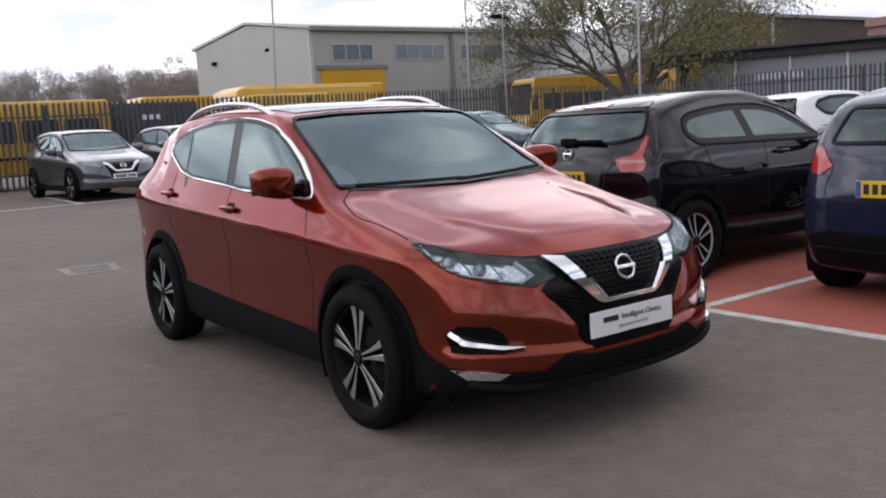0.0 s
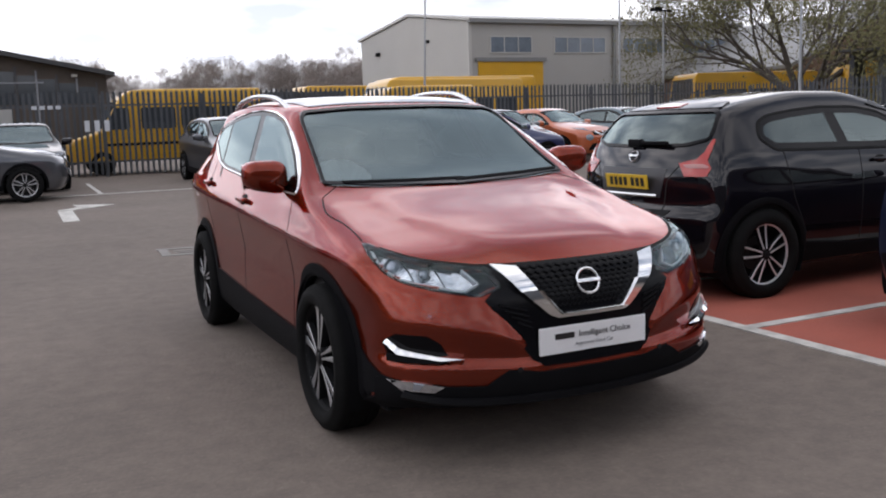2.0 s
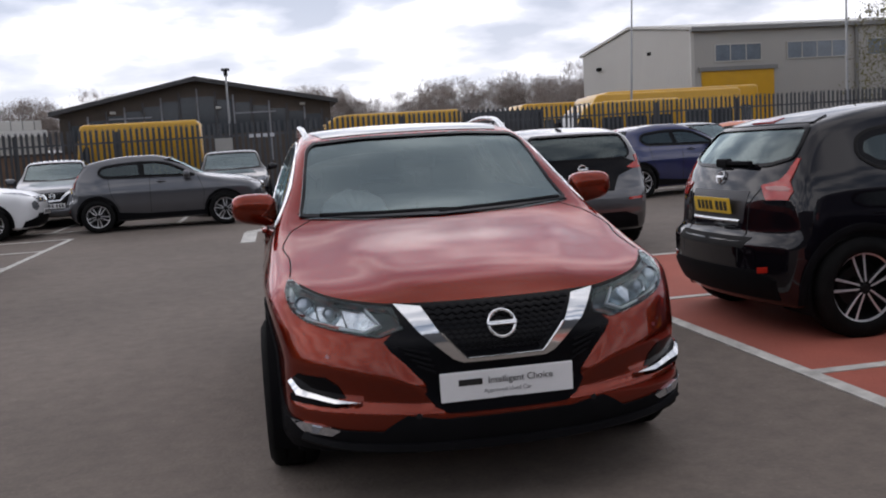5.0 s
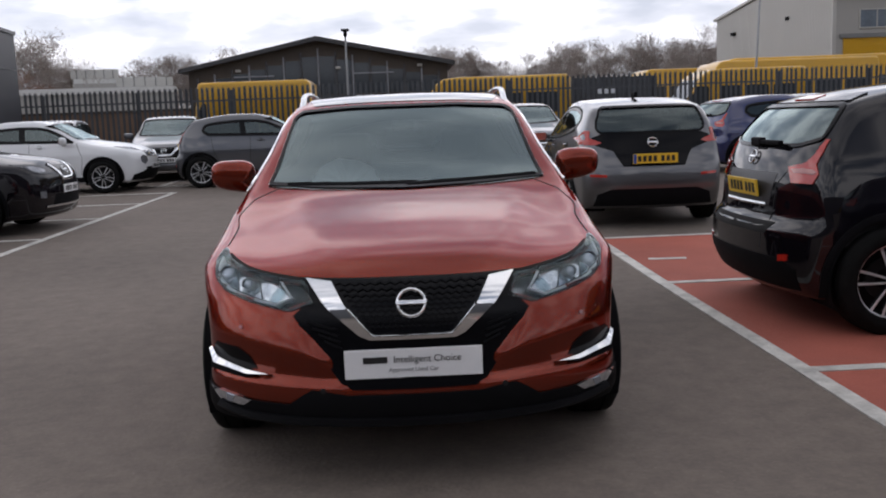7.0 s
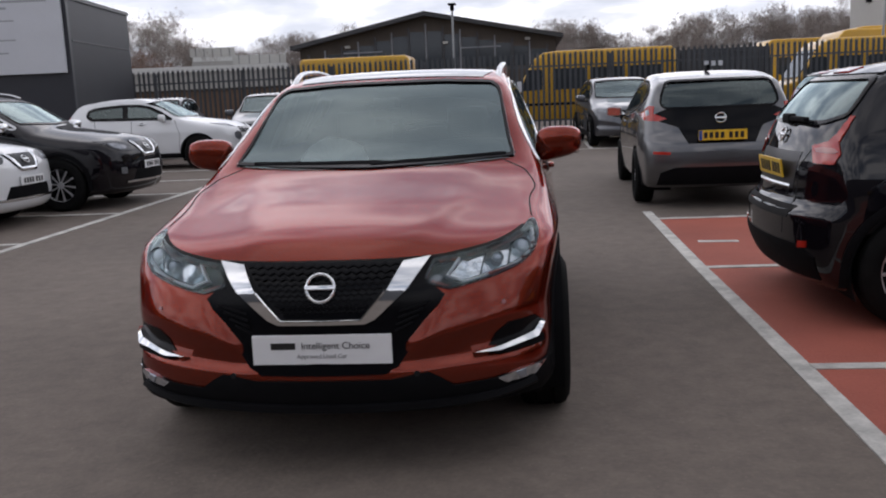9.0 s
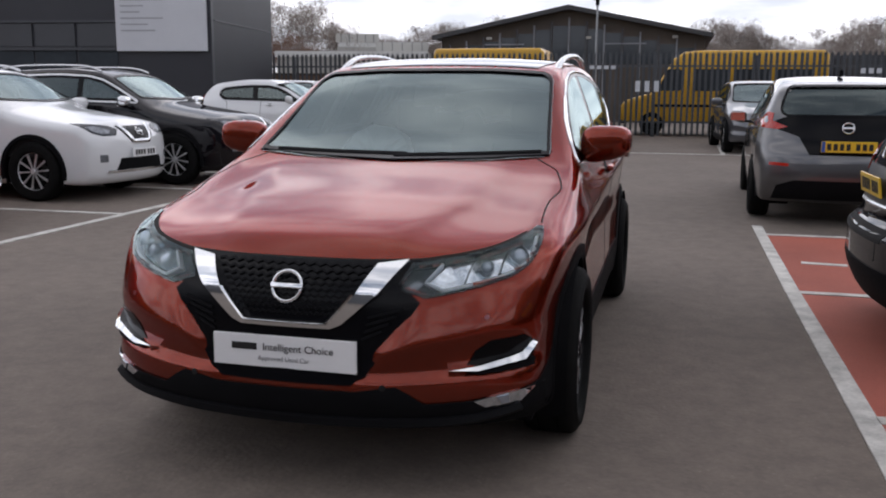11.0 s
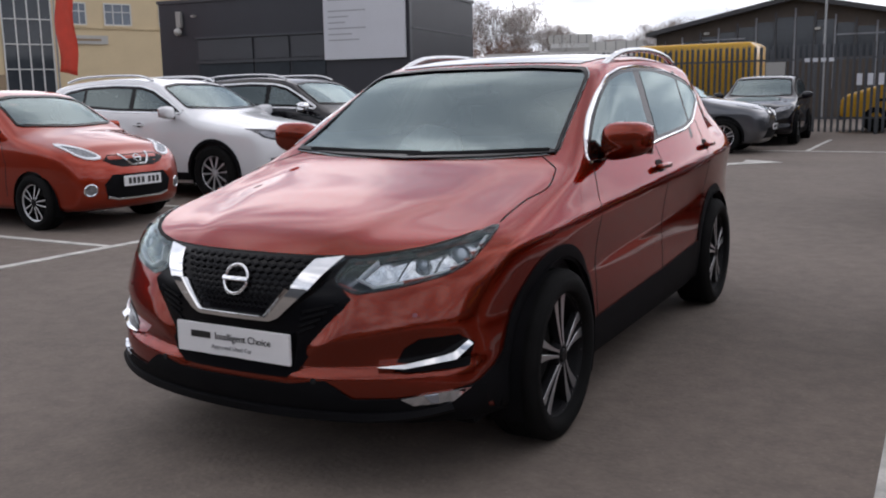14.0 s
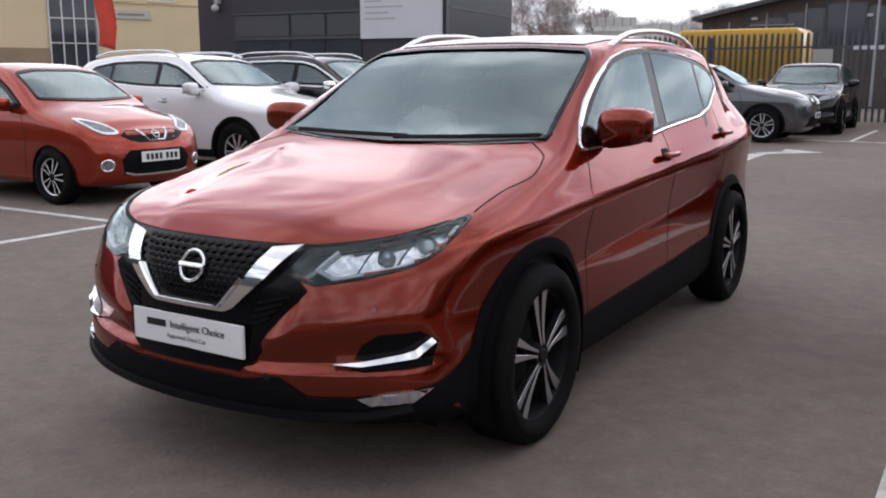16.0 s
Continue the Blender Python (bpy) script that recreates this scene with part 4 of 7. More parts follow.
def cream_block():
    """Cream brick two-storey block with white windows and a dark glazed stair bay."""
    w = thing("cream_building", pose(-30.8, 27.4, gz(22), 0, 0, 62), "cream brick two-storey building with white windows", "building")
    part("wall", boxed((-22, 0, 0), (9, 8, 6.3)), M["cream"], w)
    part("lower_wall", boxed((-22, -0.06, 0), (-6.85, 0, 2.45)), M["cream_dark"], w)
    part("string_course", boxed((-4.6, -0.05, 4.50), (9, 0, 4.58)), M["cream"], w)
    part("parapet", boxed((-22.1, -0.10, 6.3), (9.1, 8.1, 6.42)), M["cream"], w)
    g = part("stair_glazing", boxed((-6.75, -0.05, 0.4), (-4.75, 0, 6.2)), M["win_dark"], w, "dark glazed stair bay with white bars")
    for x in (-6.78, -6.25, -5.75, -5.25, -4.78):
        part("bar", boxed((x - 0.03, -0.1, 0.4), (x + 0.03, -0.05, 6.2)), M["win_frame"], g)
    for i in range(6):
        part("bar", boxed((-6.78, -0.11, 0.5 + i * 1.08), (-4.75, -0.05, 0.55 + i * 1.08)), M["win_frame"], g)
    for x0, x1 in ((-2.5, -1.27), (-4.2, -3.26), (0.0, 1.2), (-9.6, -8.4), (-12.6, -11.4)):
        window(w, x0, 0, 4.66, x1 - x0, 1.0, 3, frame_mat=M["win_frame"])
        part("transom", boxed((x0 + 0.05, -0.055, 5.25), (x1 - 0.05, -0.03, 5.29)), M["win_frame"], w)
        part("sill", boxed((x0 - 0.05, -0.1, 4.58), (x1 + 0.05, 0, 4.66)), M["cream"], w)
    part("sign_panel", boxed((-4.1, -0.08, 3.82), (-2.4, 0, 4.2)), M["clad_light"], w)
    part("sign_text", boxed((-3.9, -0.09, 3.96), (-2.7, -0.08, 4.06)), M["cream_dark"], w)
    part("flat_roof", boxed((-21.9, 0.1, 6.42), (8.9, 7.9, 6.45)), M["clad_trim"], w)


cream_block()


def flag():
    f = thing("feather_flag", pose(-18.95, 12.2, gz(12.5)), "tall red feather flag on a pole", "flag")
    part("pole", tubes(((0, 0, 0), (0, 0, 5.3), 0.03, 0.015)), M["steel"], f)
    n, v, q = 24, [], []
    for i in range(n + 1):
        z = 2.1 + 3.1 * i / n
        w = 0.72 * (1 - 0.25 * max(0, (i / n - 0.75) * 4) ** 2)
        for j in range(5):
            v.append((0.05 + w * j / 4, 0.05 * math.sin(j * 1.3 + i * 0.5), z - 0.12 * j / 4))
    for i in range(n):
        for j in range(4):
            q.append((i * 5 + j, i * 5 + j + 1, i * 5 + j + 6, i * 5 + j + 5))
    ob = piece("cloth", v, q, M["flag_red"], f)
    so = ob.modifiers.new("thick", "SOLIDIFY")
    so.thickness = 0.006


flag()


def brown_block():
    w = thing("brown_building", pose(0, 0, gz(24)), "large brown clad hall with a sloping gable", "building")
    part("gable_wall", slab([(38.0, 0), (53.2, 0), (53.2, 7.0), (46.4, 7.0), (38.0, 3.6)], 32.6, 32.9, "xz"), M["brown"], w)
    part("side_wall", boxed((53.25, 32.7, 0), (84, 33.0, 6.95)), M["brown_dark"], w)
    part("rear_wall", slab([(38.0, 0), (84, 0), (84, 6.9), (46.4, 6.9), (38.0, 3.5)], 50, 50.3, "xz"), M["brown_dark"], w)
    part("low_wall", boxed((38.0, 32.9, 0), (38.3, 50, 3.55)), M["brown"], w)
    part("sloping_roof", slab([(37.7, 3.52), (46.3, 7.0), (46.3, 7.2), (37.7, 3.72)], 32.4, 50.5, "xz"), M["clad_trim"], w)
    part("roof", boxed((46.3, 32.4, 7.0), (84.2, 50.5, 7.22)), M["clad_trim"], w)
    part("downpipe", tubes(((53.3, 32.5, 0.2), (53.3, 32.5, 6.9), 0.12)), M["clad_light"], w)
    r = thing("low_grey_building", pose(29.6, 20.4, gz(20), 0, 0, -66.5), "low grey panelled building with a wide dark eave", "building")
    part("wall", boxed((0, 0.4, 0), (22, 9.0, 3.15)), M["wall_grey"], r)
    part("fascia", boxed((-0.1, 0.0, 3.12), (22.2, 9.2, 3.46)), M["shed_roof"], r)
    part("eave", boxed((-1.2, -0.5, 3.46), (22.4, 9.4, 3.56)), M["shed_roof"], r)
    part("end_wall", boxed((-1.1, 0.5, 0), (-0.9, 2.0, 3.44)), M["charcoal"], r)
    part("upper_roof", slab([(6.0, 4.35), (22, 4.9), (22, 5.25), (6.0, 4.72)], 6.0, 9.4, "xz"), M["roof_red"], r)
    part("upper_wall", boxed((6.1, 6.2, 3.56), (22, 9.2, 4.4)), M["roof_red"], r)
    for i in range(7):
        part("downpipe", tubes(((1.5 + i * 2.2, 0.34, 0.2), (1.5 + i * 2.2, 0.34, 3.1), 0.05)), M["win_frame"], r)
    part("notice_row", boxed((2.3, 0.30, 2.2), (4.2, 0.38, 2.45)), M["board"], r)


def unseen_walls():
    """Plain unseen walls added behind and beside the camera, closing the yard to darken reflections."""
    for lo, hi, z in (((-34, -24.3, 0), (34, -24, 0), 6.4), ((33.7, -24, 0), (34, 2, 0), 4.5), ((-34, -24, 0), (-33.7, 12, 0), 4.5)):
        ob = part("wall_rear", boxed(lo, (hi[0], hi[1], z)), M["charcoal_b"])
        tagged(ob, "plain dark grey wall added out of view", "wall", kind="structure")


unseen_walls()
brown_block()


def far_roofs():
    for x, y, a, w, d, h in ((-14.9, 37.0, 19, 1.95, 5, 4.0), (-13.05, 37.55, 18, 2.4, 5, 3.62)):
        b = thing("far_unit", pose(x, y, gz(24), 0, 0, a), "pale flat-roofed industrial unit behind the fence", "building")
        part("wall", boxed((0, 0, 0), (w, d, h - 0.62)), M["clad"], b)
        part("window_band", boxed((0.05, -0.03, h - 0.62), (w - 0.05, d, h - 0.42)), M["win_frame"], b)
        part("roof", boxed((-0.06, -0.08, h - 0.42), (w + 0.06, d + 0.1, h)), M["clad_light"], b)
        for i in range(5):
            part("joint", boxed((w * (i + 0.5) / 5 - 0.02, -0.1, h - 0.42), (w * (i + 0.5) / 5 + 0.02, -0.08, h)), M["clad_trim"], b)
    b = thing("pale_unit", pose(-16.2, 33.0, gz(24), 0, 0, 12), "long pale shed with a light band behind the fence", "building")
    part("wall", boxed((0, 0, 0), (6.6, 4, 2.75)), M["clad"], b)
    part("roof", boxed((-0.1, -0.1, 2.75), (6.7, 4.1, 3.0)), M["win_frame"], b)
    b = thing("brick_wall", pose(-14, 24.5, gz(24)), "low brown brick wall behind the fence", "wall")
    part("wall", boxed((-2, 0, 0), (8.2, 0.3, 1.75)), M["brown"], b)
    part("coping", boxed((-2.05, -0.05, 1.75), (8.25, 0.35, 1.82)), M["brown_dark"], b)


far_roofs()


# ---------------------------------------------------------------- poles
def pole(x, y, h, r, label, lean=0.0, head=None):
    p = thing("pole", pose(x, y, gz(y), 0, lean, 0), label, "pole")
    part("shaft", tubes(((0, 0, 0), (0, 0, h), r, r * 0.6)), M["steel"], p)
    if head == "lamp":
        part("head", boxed((-0.17, -0.17, h - 0.02), (0.17, 0.17, h + 0.07), 0.03), M["plastic"], p)
        part("head", boxed((-0.08, -0.08, h - 0.25), (0.08, 0.08, h - 0.02), 0.03), M["plastic"], p)
    if head == "flood":
        part("arm", tubes(((-0.5, 0, h), (0.5, 0, h), 0.04)), M["plastic"], p)
        part("head", boxed((-0.6, -0.2, h - 0.02), (-0.2, 0.2, h + 0.14), 0.02), M["plastic"], p)


pole(-2.3, 34.5, 5.1, 0.07, "grey steel lamp post with a square head", head="lamp")
pole(12.45, 26.5, 7.0, 0.05, "thin leaning grey flagpole", lean=2.5)
pole(18.75, 22.6, 6.2, 0.05, "thin grey pole behind the fence")
pole(26.3, 29.3, 6.0, 0.06, "dark lamp post with a cross head", head="flood")
pole(19.6, 14.9, 5.6, 0.05, "thin grey pole between parked cars")


# ---------------------------------------------------------------- trees
def limb(v, f, a, b, r0, r1, n=5):
    d = (b - a)
    q = d.to_track_quat("Z", "Y")
    base = len(v)
    for p, r in ((a, r0), (b, r1)):
        for i in range(n):
            t = 2 * math.pi * i / n
            v.append(tuple(p + q @ Vector((r * math.cos(t), r * math.sin(t), 0))))
    for i in range(n):
        j = (i + 1) % n
        f.append((base + i, base + j, base + n + j, base + n + i))


def grow(v, f, tips, a, d, length, r, depth, rng, spread, droop=0.0):
    """A limb that bends a little and forks."""
    steps = 3
    for s in range(steps):
        d = (d + Vector((rng.uniform(-1, 1), rng.uniform(-1, 1), rng.uniform(-0.5, 0.8))) * 0.16 + Vector((0, 0, -droop))).normalized()
        b = a + d * (length / steps)
        limb(v, f, a, b, r, r * 0.86, 6 if depth > 2 else 3)
        a, r = b, r * 0.86
        if depth > 0 and s > 0:
            side = d.orthogonal().normalized()
            side.rotate(Matrix.Rotation(rng.uniform(0, 6.28), 3, d))
            grow(v, f, tips, a, (d + side * rng.uniform(0.6, 1.2) * spread).normalized(), length * rng.uniform(0.55, 0.75), r * 0.55, depth - 1, rng, spread, droop)
    if depth > 0:
        for _ in range(2):
            side = d.orthogonal().normalized()
            side.rotate(Matrix.Rotation(rng.uniform(0, 6.28), 3, d))
            grow(v, f, tips, a, (d + side * rng.uniform(0.3, 0.8) * spread).normalized(), length * rng.uniform(0.6, 0.8), r * 0.7, depth - 1, rng, spread, droop)
    else:
        tips.append((a, d))


def leaves(tips, rng, per, spread, size, slim=0.45):
    v, f = [], []
    for a, d in tips:
        for _ in range(per):
            p = a + Vector((rng.gauss(0, spread), rng.gauss(0, spread), rng.gauss(0, spread * 0.7)))
            q = Euler((rng.uniform(0, 6.28), rng.uniform(0, 6.28), rng.uniform(0, 6.28))).to_matrix()
            b, s = len(v), size * rng.uniform(0.6, 1.3)
            v += [tuple(p + q @ Vector(c)) for c in ((-s, 0, 0), (0, -s * slim, 0), (s, 0, 0.2 * s), (0, s * slim, 0))]
            f.append((b, b + 1, b + 2, b + 3))
    return v, f


def big_tree():
    rng = random.Random(5)
    t = thing("tree", pose(32.4, 26.6, gz(24)), "broad spreading tree just coming into leaf", "tree")
    v, f, tips = [], [], []
    base = Vector((0, 0, 0))
    limb(v, f, base, Vector((0.1, 0, 1.6)), 0.55, 0.42, 9)
    for k in range(8):
        ang = k * 0.785 + rng.uniform(-0.3, 0.3)
        d = Vector((math.cos(ang), math.sin(ang), rng.uniform(0.45, 1.2))).normalized()
        grow(v, f, tips, Vector((0.1, 0, 1.3 + 0.06 * k)), d, rng.uniform(2.9, 3.7), 0.20, 5, rng, 0.85)
    part_v = piece("trunk", v, f, M["bark"], t)
    lv, lf = leaves(tips, rng, 6, 0.30, 0.075)
    piece("crown", lv, lf, M["leaf"], t, "thin olive young leaves", False)


big_tree()


def bare_tree(name, m, seed, h, mat, label, leaf=None, per=20):
    rng = random.Random(seed)
    t = thing(name, m, label, "tree", "far bare trees")
    v, f, tips = [], [], []
    limb(v, f, Vector((0, 0, 0)), Vector((0, 0, h * 0.25)), h * 0.018, h * 0.014, 5)
    for k in range(5):
        ang = k * 1.257 + rng.uniform(-0.4, 0.4)
        d = Vector((math.cos(ang) * 0.45, math.sin(ang) * 0.45, 1)).normalized()
        grow(v, f, tips, Vector((0, 0, h * (0.18 + 0.03 * k))), d, h * 0.34, h * 0.009, 3, rng, 0.65)
    piece("trunk", v, f, mat, t)
    lv, lf = leaves(tips, rng, per, h * 0.035, h * 0.026, 0.07)
    piece("crown", lv, lf, leaf or mat, t, "", False)
    return t


def far_trees():
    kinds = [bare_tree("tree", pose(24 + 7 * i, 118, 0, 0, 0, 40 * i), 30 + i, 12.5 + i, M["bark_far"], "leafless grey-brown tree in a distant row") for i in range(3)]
    rng = random.Random(9)
    spots = []
    for i in range(64):
        x = -46 + i * 2.0
        spots.append((x + rng.uniform(-1.2, 1.2), 118 + rng.uniform(-7, 9), rng.uniform(0.60, 0.84)))
    spots += [(36.4, 104, 0.80), (39.3, 105, 0.76), (33, 100, 0.60), (43, 101, 0.62)]
    for x, y, s in spots:
        c = copy_thing(kinds[rng.randrange(3)], pose(x, y, -1.5, 0, 0, rng.uniform(0, 360)))
        c.scale = (s, s, s)
    for k, (x, y, s) in zip(kinds, ((-50, 112, 0.7), (-53, 118, 0.7), (88, 112, 0.7))):
        k.matrix_basis = pose(x, y, -1.5)
        k.scale = (s, s, s)
    for i, (x, y, h) in enumerate(((-17.3, 37, 5.4), (-16.2, 38, 5.0), (-19.2, 36, 5.2), (-16.6, 35, 3.8))):
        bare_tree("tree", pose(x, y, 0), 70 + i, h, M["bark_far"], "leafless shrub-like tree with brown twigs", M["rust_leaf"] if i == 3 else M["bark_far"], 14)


far_trees()


# ---------------------------------------------------------------- yellow vans and buses behind the fence
def van(x, y, heading, length, h, label, glazed=True, nose=1.0, name="van", width=2.0, paint_mat="bus_yellow", z=None):
    """A tall panel van or minibus, nose towards its own -x."""
    t = thing(name, pose(x, y, gz(y) if z is None else z, 0, 0, heading), label, "van")
    w = width / 2
    prof = [(0.0, 0.45), (0.02, 0.85), (0.12, 1.0), (nose * 0.9, 1.22), (nose * 0.98, 1.28), (nose * 1.55, h - 0.22), (nose * 1.85, h - 0.04), (nose * 2.3, h),
            (length - 0.15, h), (length - 0.02, h - 0.12), (length, 1.0), (length, 0.42), (length - 0.2, 0.36), (0.15, 0.36)]
    bm = slab(prof, -w, w, "xz")
    edges = [e for e in bm.edges if abs(e.verts[0].co.y - e.verts[1].co.y) < 1e-6]
    bmesh.ops.bevel(bm, geom=edges, offset=0.09, segments=3, affect="EDGES", profile=0.6)
    part("body", bm, M[paint_mat], t, "", True)
    for s in (-1, 1):
        yy = s * (w + 0.004)
        cuts = [(nose * 1.12, nose * 1.5 + 0.28)]
        if glazed:
            k = 3 if h < 2.8 else 5
            x0, x1 = nose * 1.5 + 0.6, length - 0.25
            cuts += [(x0 + (x1 - x0) * i / k, x0 + (x1 - x0) * (i + 1) / k - 0.15) for i in range(k)]
        lo, up = (1.28, 0.62) if h < 2.8 else (h * 0.47, h * 0.26)
        for a, b in cuts:
            part("side_window", slab(rounded([(a, lo), (b, lo), (b, lo + up), (a + (0.22 if a < nose * 1.3 else 0), lo + up)], 0.08), yy - 0.01 * s, yy, "xz"), M["win_dark"], t)
        part("rub_strip", boxed((nose, min(yy, yy + 0.015 * s), 0.82), (length - 0.1, max(yy, yy + 0.015 * s), 0.90)), M["plastic"], t)
        for xx in (nose * 0.95, length - 1.1):
            v, f = revolve([(-0.1, 0.2), (-0.1, 0.32), (-0.06, 0.345), (0.06, 0.345), (0.1, 0.32), (0.1, 0.2), (0.06, 0.18), (0.06, 0.0)], 20)
            wh = piece("wheel", [(xx + b, s * (w - 0.08) + a * s, 0.345 + c) for a, b, c in v], f, M["tyre"], t)
    part("windscreen", slab([(nose * 1.0, 1.33), (nose * 1.5, h - 0.30), (nose * 1.53, h - 0.30), (nose * 1.03, 1.33)], -w * 0.86, w * 0.86, "xz", Matrix.Translation((-0.03, 0, 0))), M["win_dark"], t)
    part("bumper", boxed((-0.06, -w * 0.95, 0.34), (0.2, w * 0.95, 0.62), 0.05), M["plastic"], t)
    return t


def container():
    """Dark grey ribbed steel container close behind the fence."""
    c = thing("container", pose(5.4, 23.0, gz(23)), "dark grey steel container behind the fence", "container")
    bm = bmesh.new()
    last = None
    for i in range(61):
        x, y = 2.6 * i / 60, 0.03 if (i // 2) % 2 else 0.0
        pair = (bm.verts.new((x, y, 0.12)), bm.verts.new((x, y, 2.2)))
        if last:
            bm.faces.new((last[0], pair[0], pair[1], last[1]))
        last = pair
    part("ribbed_side", bm, M["charcoal_b"], c)
    part("shell", boxed((0, 0.05, 0.1), (2.6, 2.2, 2.2)), M["charcoal_b"], c)
    part("top_rail", boxed((-0.03, -0.03, 2.2), (2.63, 2.23, 2.3)), M["charcoal_b"], c)
    part("base_rail", boxed((-0.03, -0.03, 0.0), (2.63, 2.23, 0.12)), M["charcoal"], c)
    for x in (-0.03, 2.55):
        part("corner_post", boxed((x, -0.03, 0.12), (x + 0.08, 0.05, 2.2)), M["charcoal"], c)


van(-6.45, 23.3, 0, 3.75, 2.52, "yellow high-roofed panel van behind the fence", False, 0.2)
van(-0.45, 23.35, 0, 5.65, 2.42, "yellow minibus with dark side windows", True, 0.95)
van(7.85, 23.6, 0, 4.85, 2.42, "yellow minibus with dark side windows", True, 0.95)
container()
van(11.0, 29.5, 0, 7.0, 2.95, "yellow coach behind the fence", True, 0.5, "bus", 2.4)
van(12.5, 32.5, 0, 8.0, 3.2, "yellow coach behind the fence", True, 0.5, "bus", 2.4)
van(12.7, 46.0, 4, 5.6, 3.5, "yellow coach roof behind the fence", True, 0.5, "bus", 2.4)
van(30.4, 33.5, -12, 8.0, 3.3, "yellow coach with dark windows behind a tree", True, 0.4, "bus", 2.5)
van(37.5, 29.0, -12, 6.0, 3.5, "yellow coach with dark windows behind a tree", True, 0.4, "bus", 2.5)
van(37.0, 24.5, 165, 3.4, 3.3, "yellow digger cab body behind the fence", True, 0.6, "bus", 2.2)


# ---------------------------------------------------------------- cars
def arch_cut(v, quads, wheels, ra, holes, lim=0.52, edge=0.018):
    """Skin without the wheel openings and window openings; its edge is drawn onto the wheel circles."""
    v = v.copy()
    gone = np.zeros(len(v), bool)
    for wy, wz in wheels:
        r = np.hypot(v[:, 1] - wy, v[:, 2] - wz)
        near = (np.abs(v[:, 0]) > lim) & (np.abs(r - ra) < 0.022)
        s = ra / np.maximum(r, 1e-6)
        v[near, 1] = wy + (v[near, 1] - wy) * s[near]
        v[near, 2] = wz + (v[near, 2] - wz) * s[near]
    q4 = np.array(quads[:-2])
    c = v[q4].mean(1)
    drop = np.zeros(len(q4), bool)
    for wy, wz in wheels:
        drop |= (np.abs(c[:, 0]) > lim) & (np.hypot(c[:, 1] - wy, c[:, 2] - wz) < ra - 0.002)
    for side, poly in holes:
        p = inset(dense(poly, 0.05), edge if side == "side" else max(edge, 0.012))
        if side == "side":
            drop |= inside(p, c[:, 1:3]) & (np.abs(c[:, 0]) > 0.35) & (c[:, 2] > 0.85)
        elif side == "lamp":
            drop |= inside(p, np.column_stack([np.abs(c[:, 0]), c[:, 2]])) & (c[:, 1] < -1.5)
        elif side == "front":
            drop |= inside(p, c[:, [0, 2]]) & (c[:, 1] < 0.3) & (c[:, 2] > 0.9)
        else:
            drop |= inside(p, c[:, [0, 2]]) & (c[:, 1] > 0.6) & (c[:, 2] > 0.85)
    return v, [tuple(q) for q in q4[~drop]] + list(quads[-2:])


def vee_rim(r, slender=False):
    """Five pairs of machined spokes that flare towards the rim, dished, with a thin bright lip."""
    bm = bmesh.new()
    steps = 6
    for i in range(5):
        a = 2 * math.pi * i / 5 + math.pi / 2
        for s in (-1, 1):
            rows = []
            for k in range(steps + 1):
                t = k / steps
                rad = 0.040 + (r - 0.046) * t
                mid = s * (0.012 + 0.030 * t ** 0.8) if slender else s * (0.010 + 0.030 * t ** 1.25)
                half = 0.0065 + 0.0030 * t if slender else 0.0050 + 0.0180 * t ** 1.5
                x = 0.010 - 0.030 * t + 0.016 * t * t
                c, d = Vector((0, math.cos(a), math.sin(a))), Vector((0, -math.sin(a), math.cos(a)))
                p = c * rad + d * mid + Vector((x, 0, 0))
                rows.append([bm.verts.new(p + d * (half * u) + Vector((dx, 0, 0))) for u, dx in ((-1.25, -0.028), (-1, -0.002), (-0.8, 0), (0.8, 0), (1, -0.002), (1.25, -0.028))])
            for p, q in zip(rows, rows[1:]):
                for k in range(5):
                    f = bm.faces.new((p[k], p[k + 1], q[k + 1], q[k]))
                    f.material_index = 0 if 0 < k < 4 else 1
    for prof, m, n in (([(-0.012, r - (0.016 if slender else 0.006)), (-0.004, r - (0.014 if slender else 0.005)), (0.002, r - 0.002), (0.002, r + 0.002), (-0.01, r + 0.004)], 0, 64),
                       ([(-0.05, r - 0.020), (-0.014, r - 0.012), (-0.012, r - 0.006)], 1, 64),
                       ([(-0.002, 0.028), (0.010, 0.034), (0.008, 0.050), (-0.03, 0.058)], 1, 32)):
        v, f = revolve(prof, n)
        vs = [bm.verts.new(p) for p in v]
        for q in f:
            bm.faces.new([vs[j] for j in q]).material_index = m
    v, f = revolve([(0.016, 0.0005), (0.016, 0.020), (0.012, 0.026), (0.0, 0.028)], 24)
    vs = [bm.verts.new(p) for p in v]
    for q in f:
        bm.faces.new([vs[j] for j in q]).material_index = 1
    for i in range(5):
        a = 2 * math.pi * (i + 0.5) / 5 + math.pi / 2
        b = bmesh.ops.create_cone(bm, cap_ends=True, segments=6, radius1=0.008, radius2=0.008, depth=0.012,
                                  matrix=Matrix.Translation((0.004, 0.040 * math.cos(a), 0.040 * math.sin(a))) @ Matrix.Rotation(math.pi / 2, 4, "Y"))
        for f in {f for w in b["verts"] for f in w.link_faces}:
            f.material_index = 1
    bmesh.ops.recalc_face_normals(bm, faces=bm.faces[:])
    me = bpy.data.meshes.new("rim")
    bm.to_mesh(me)
    bm.free()
    return me


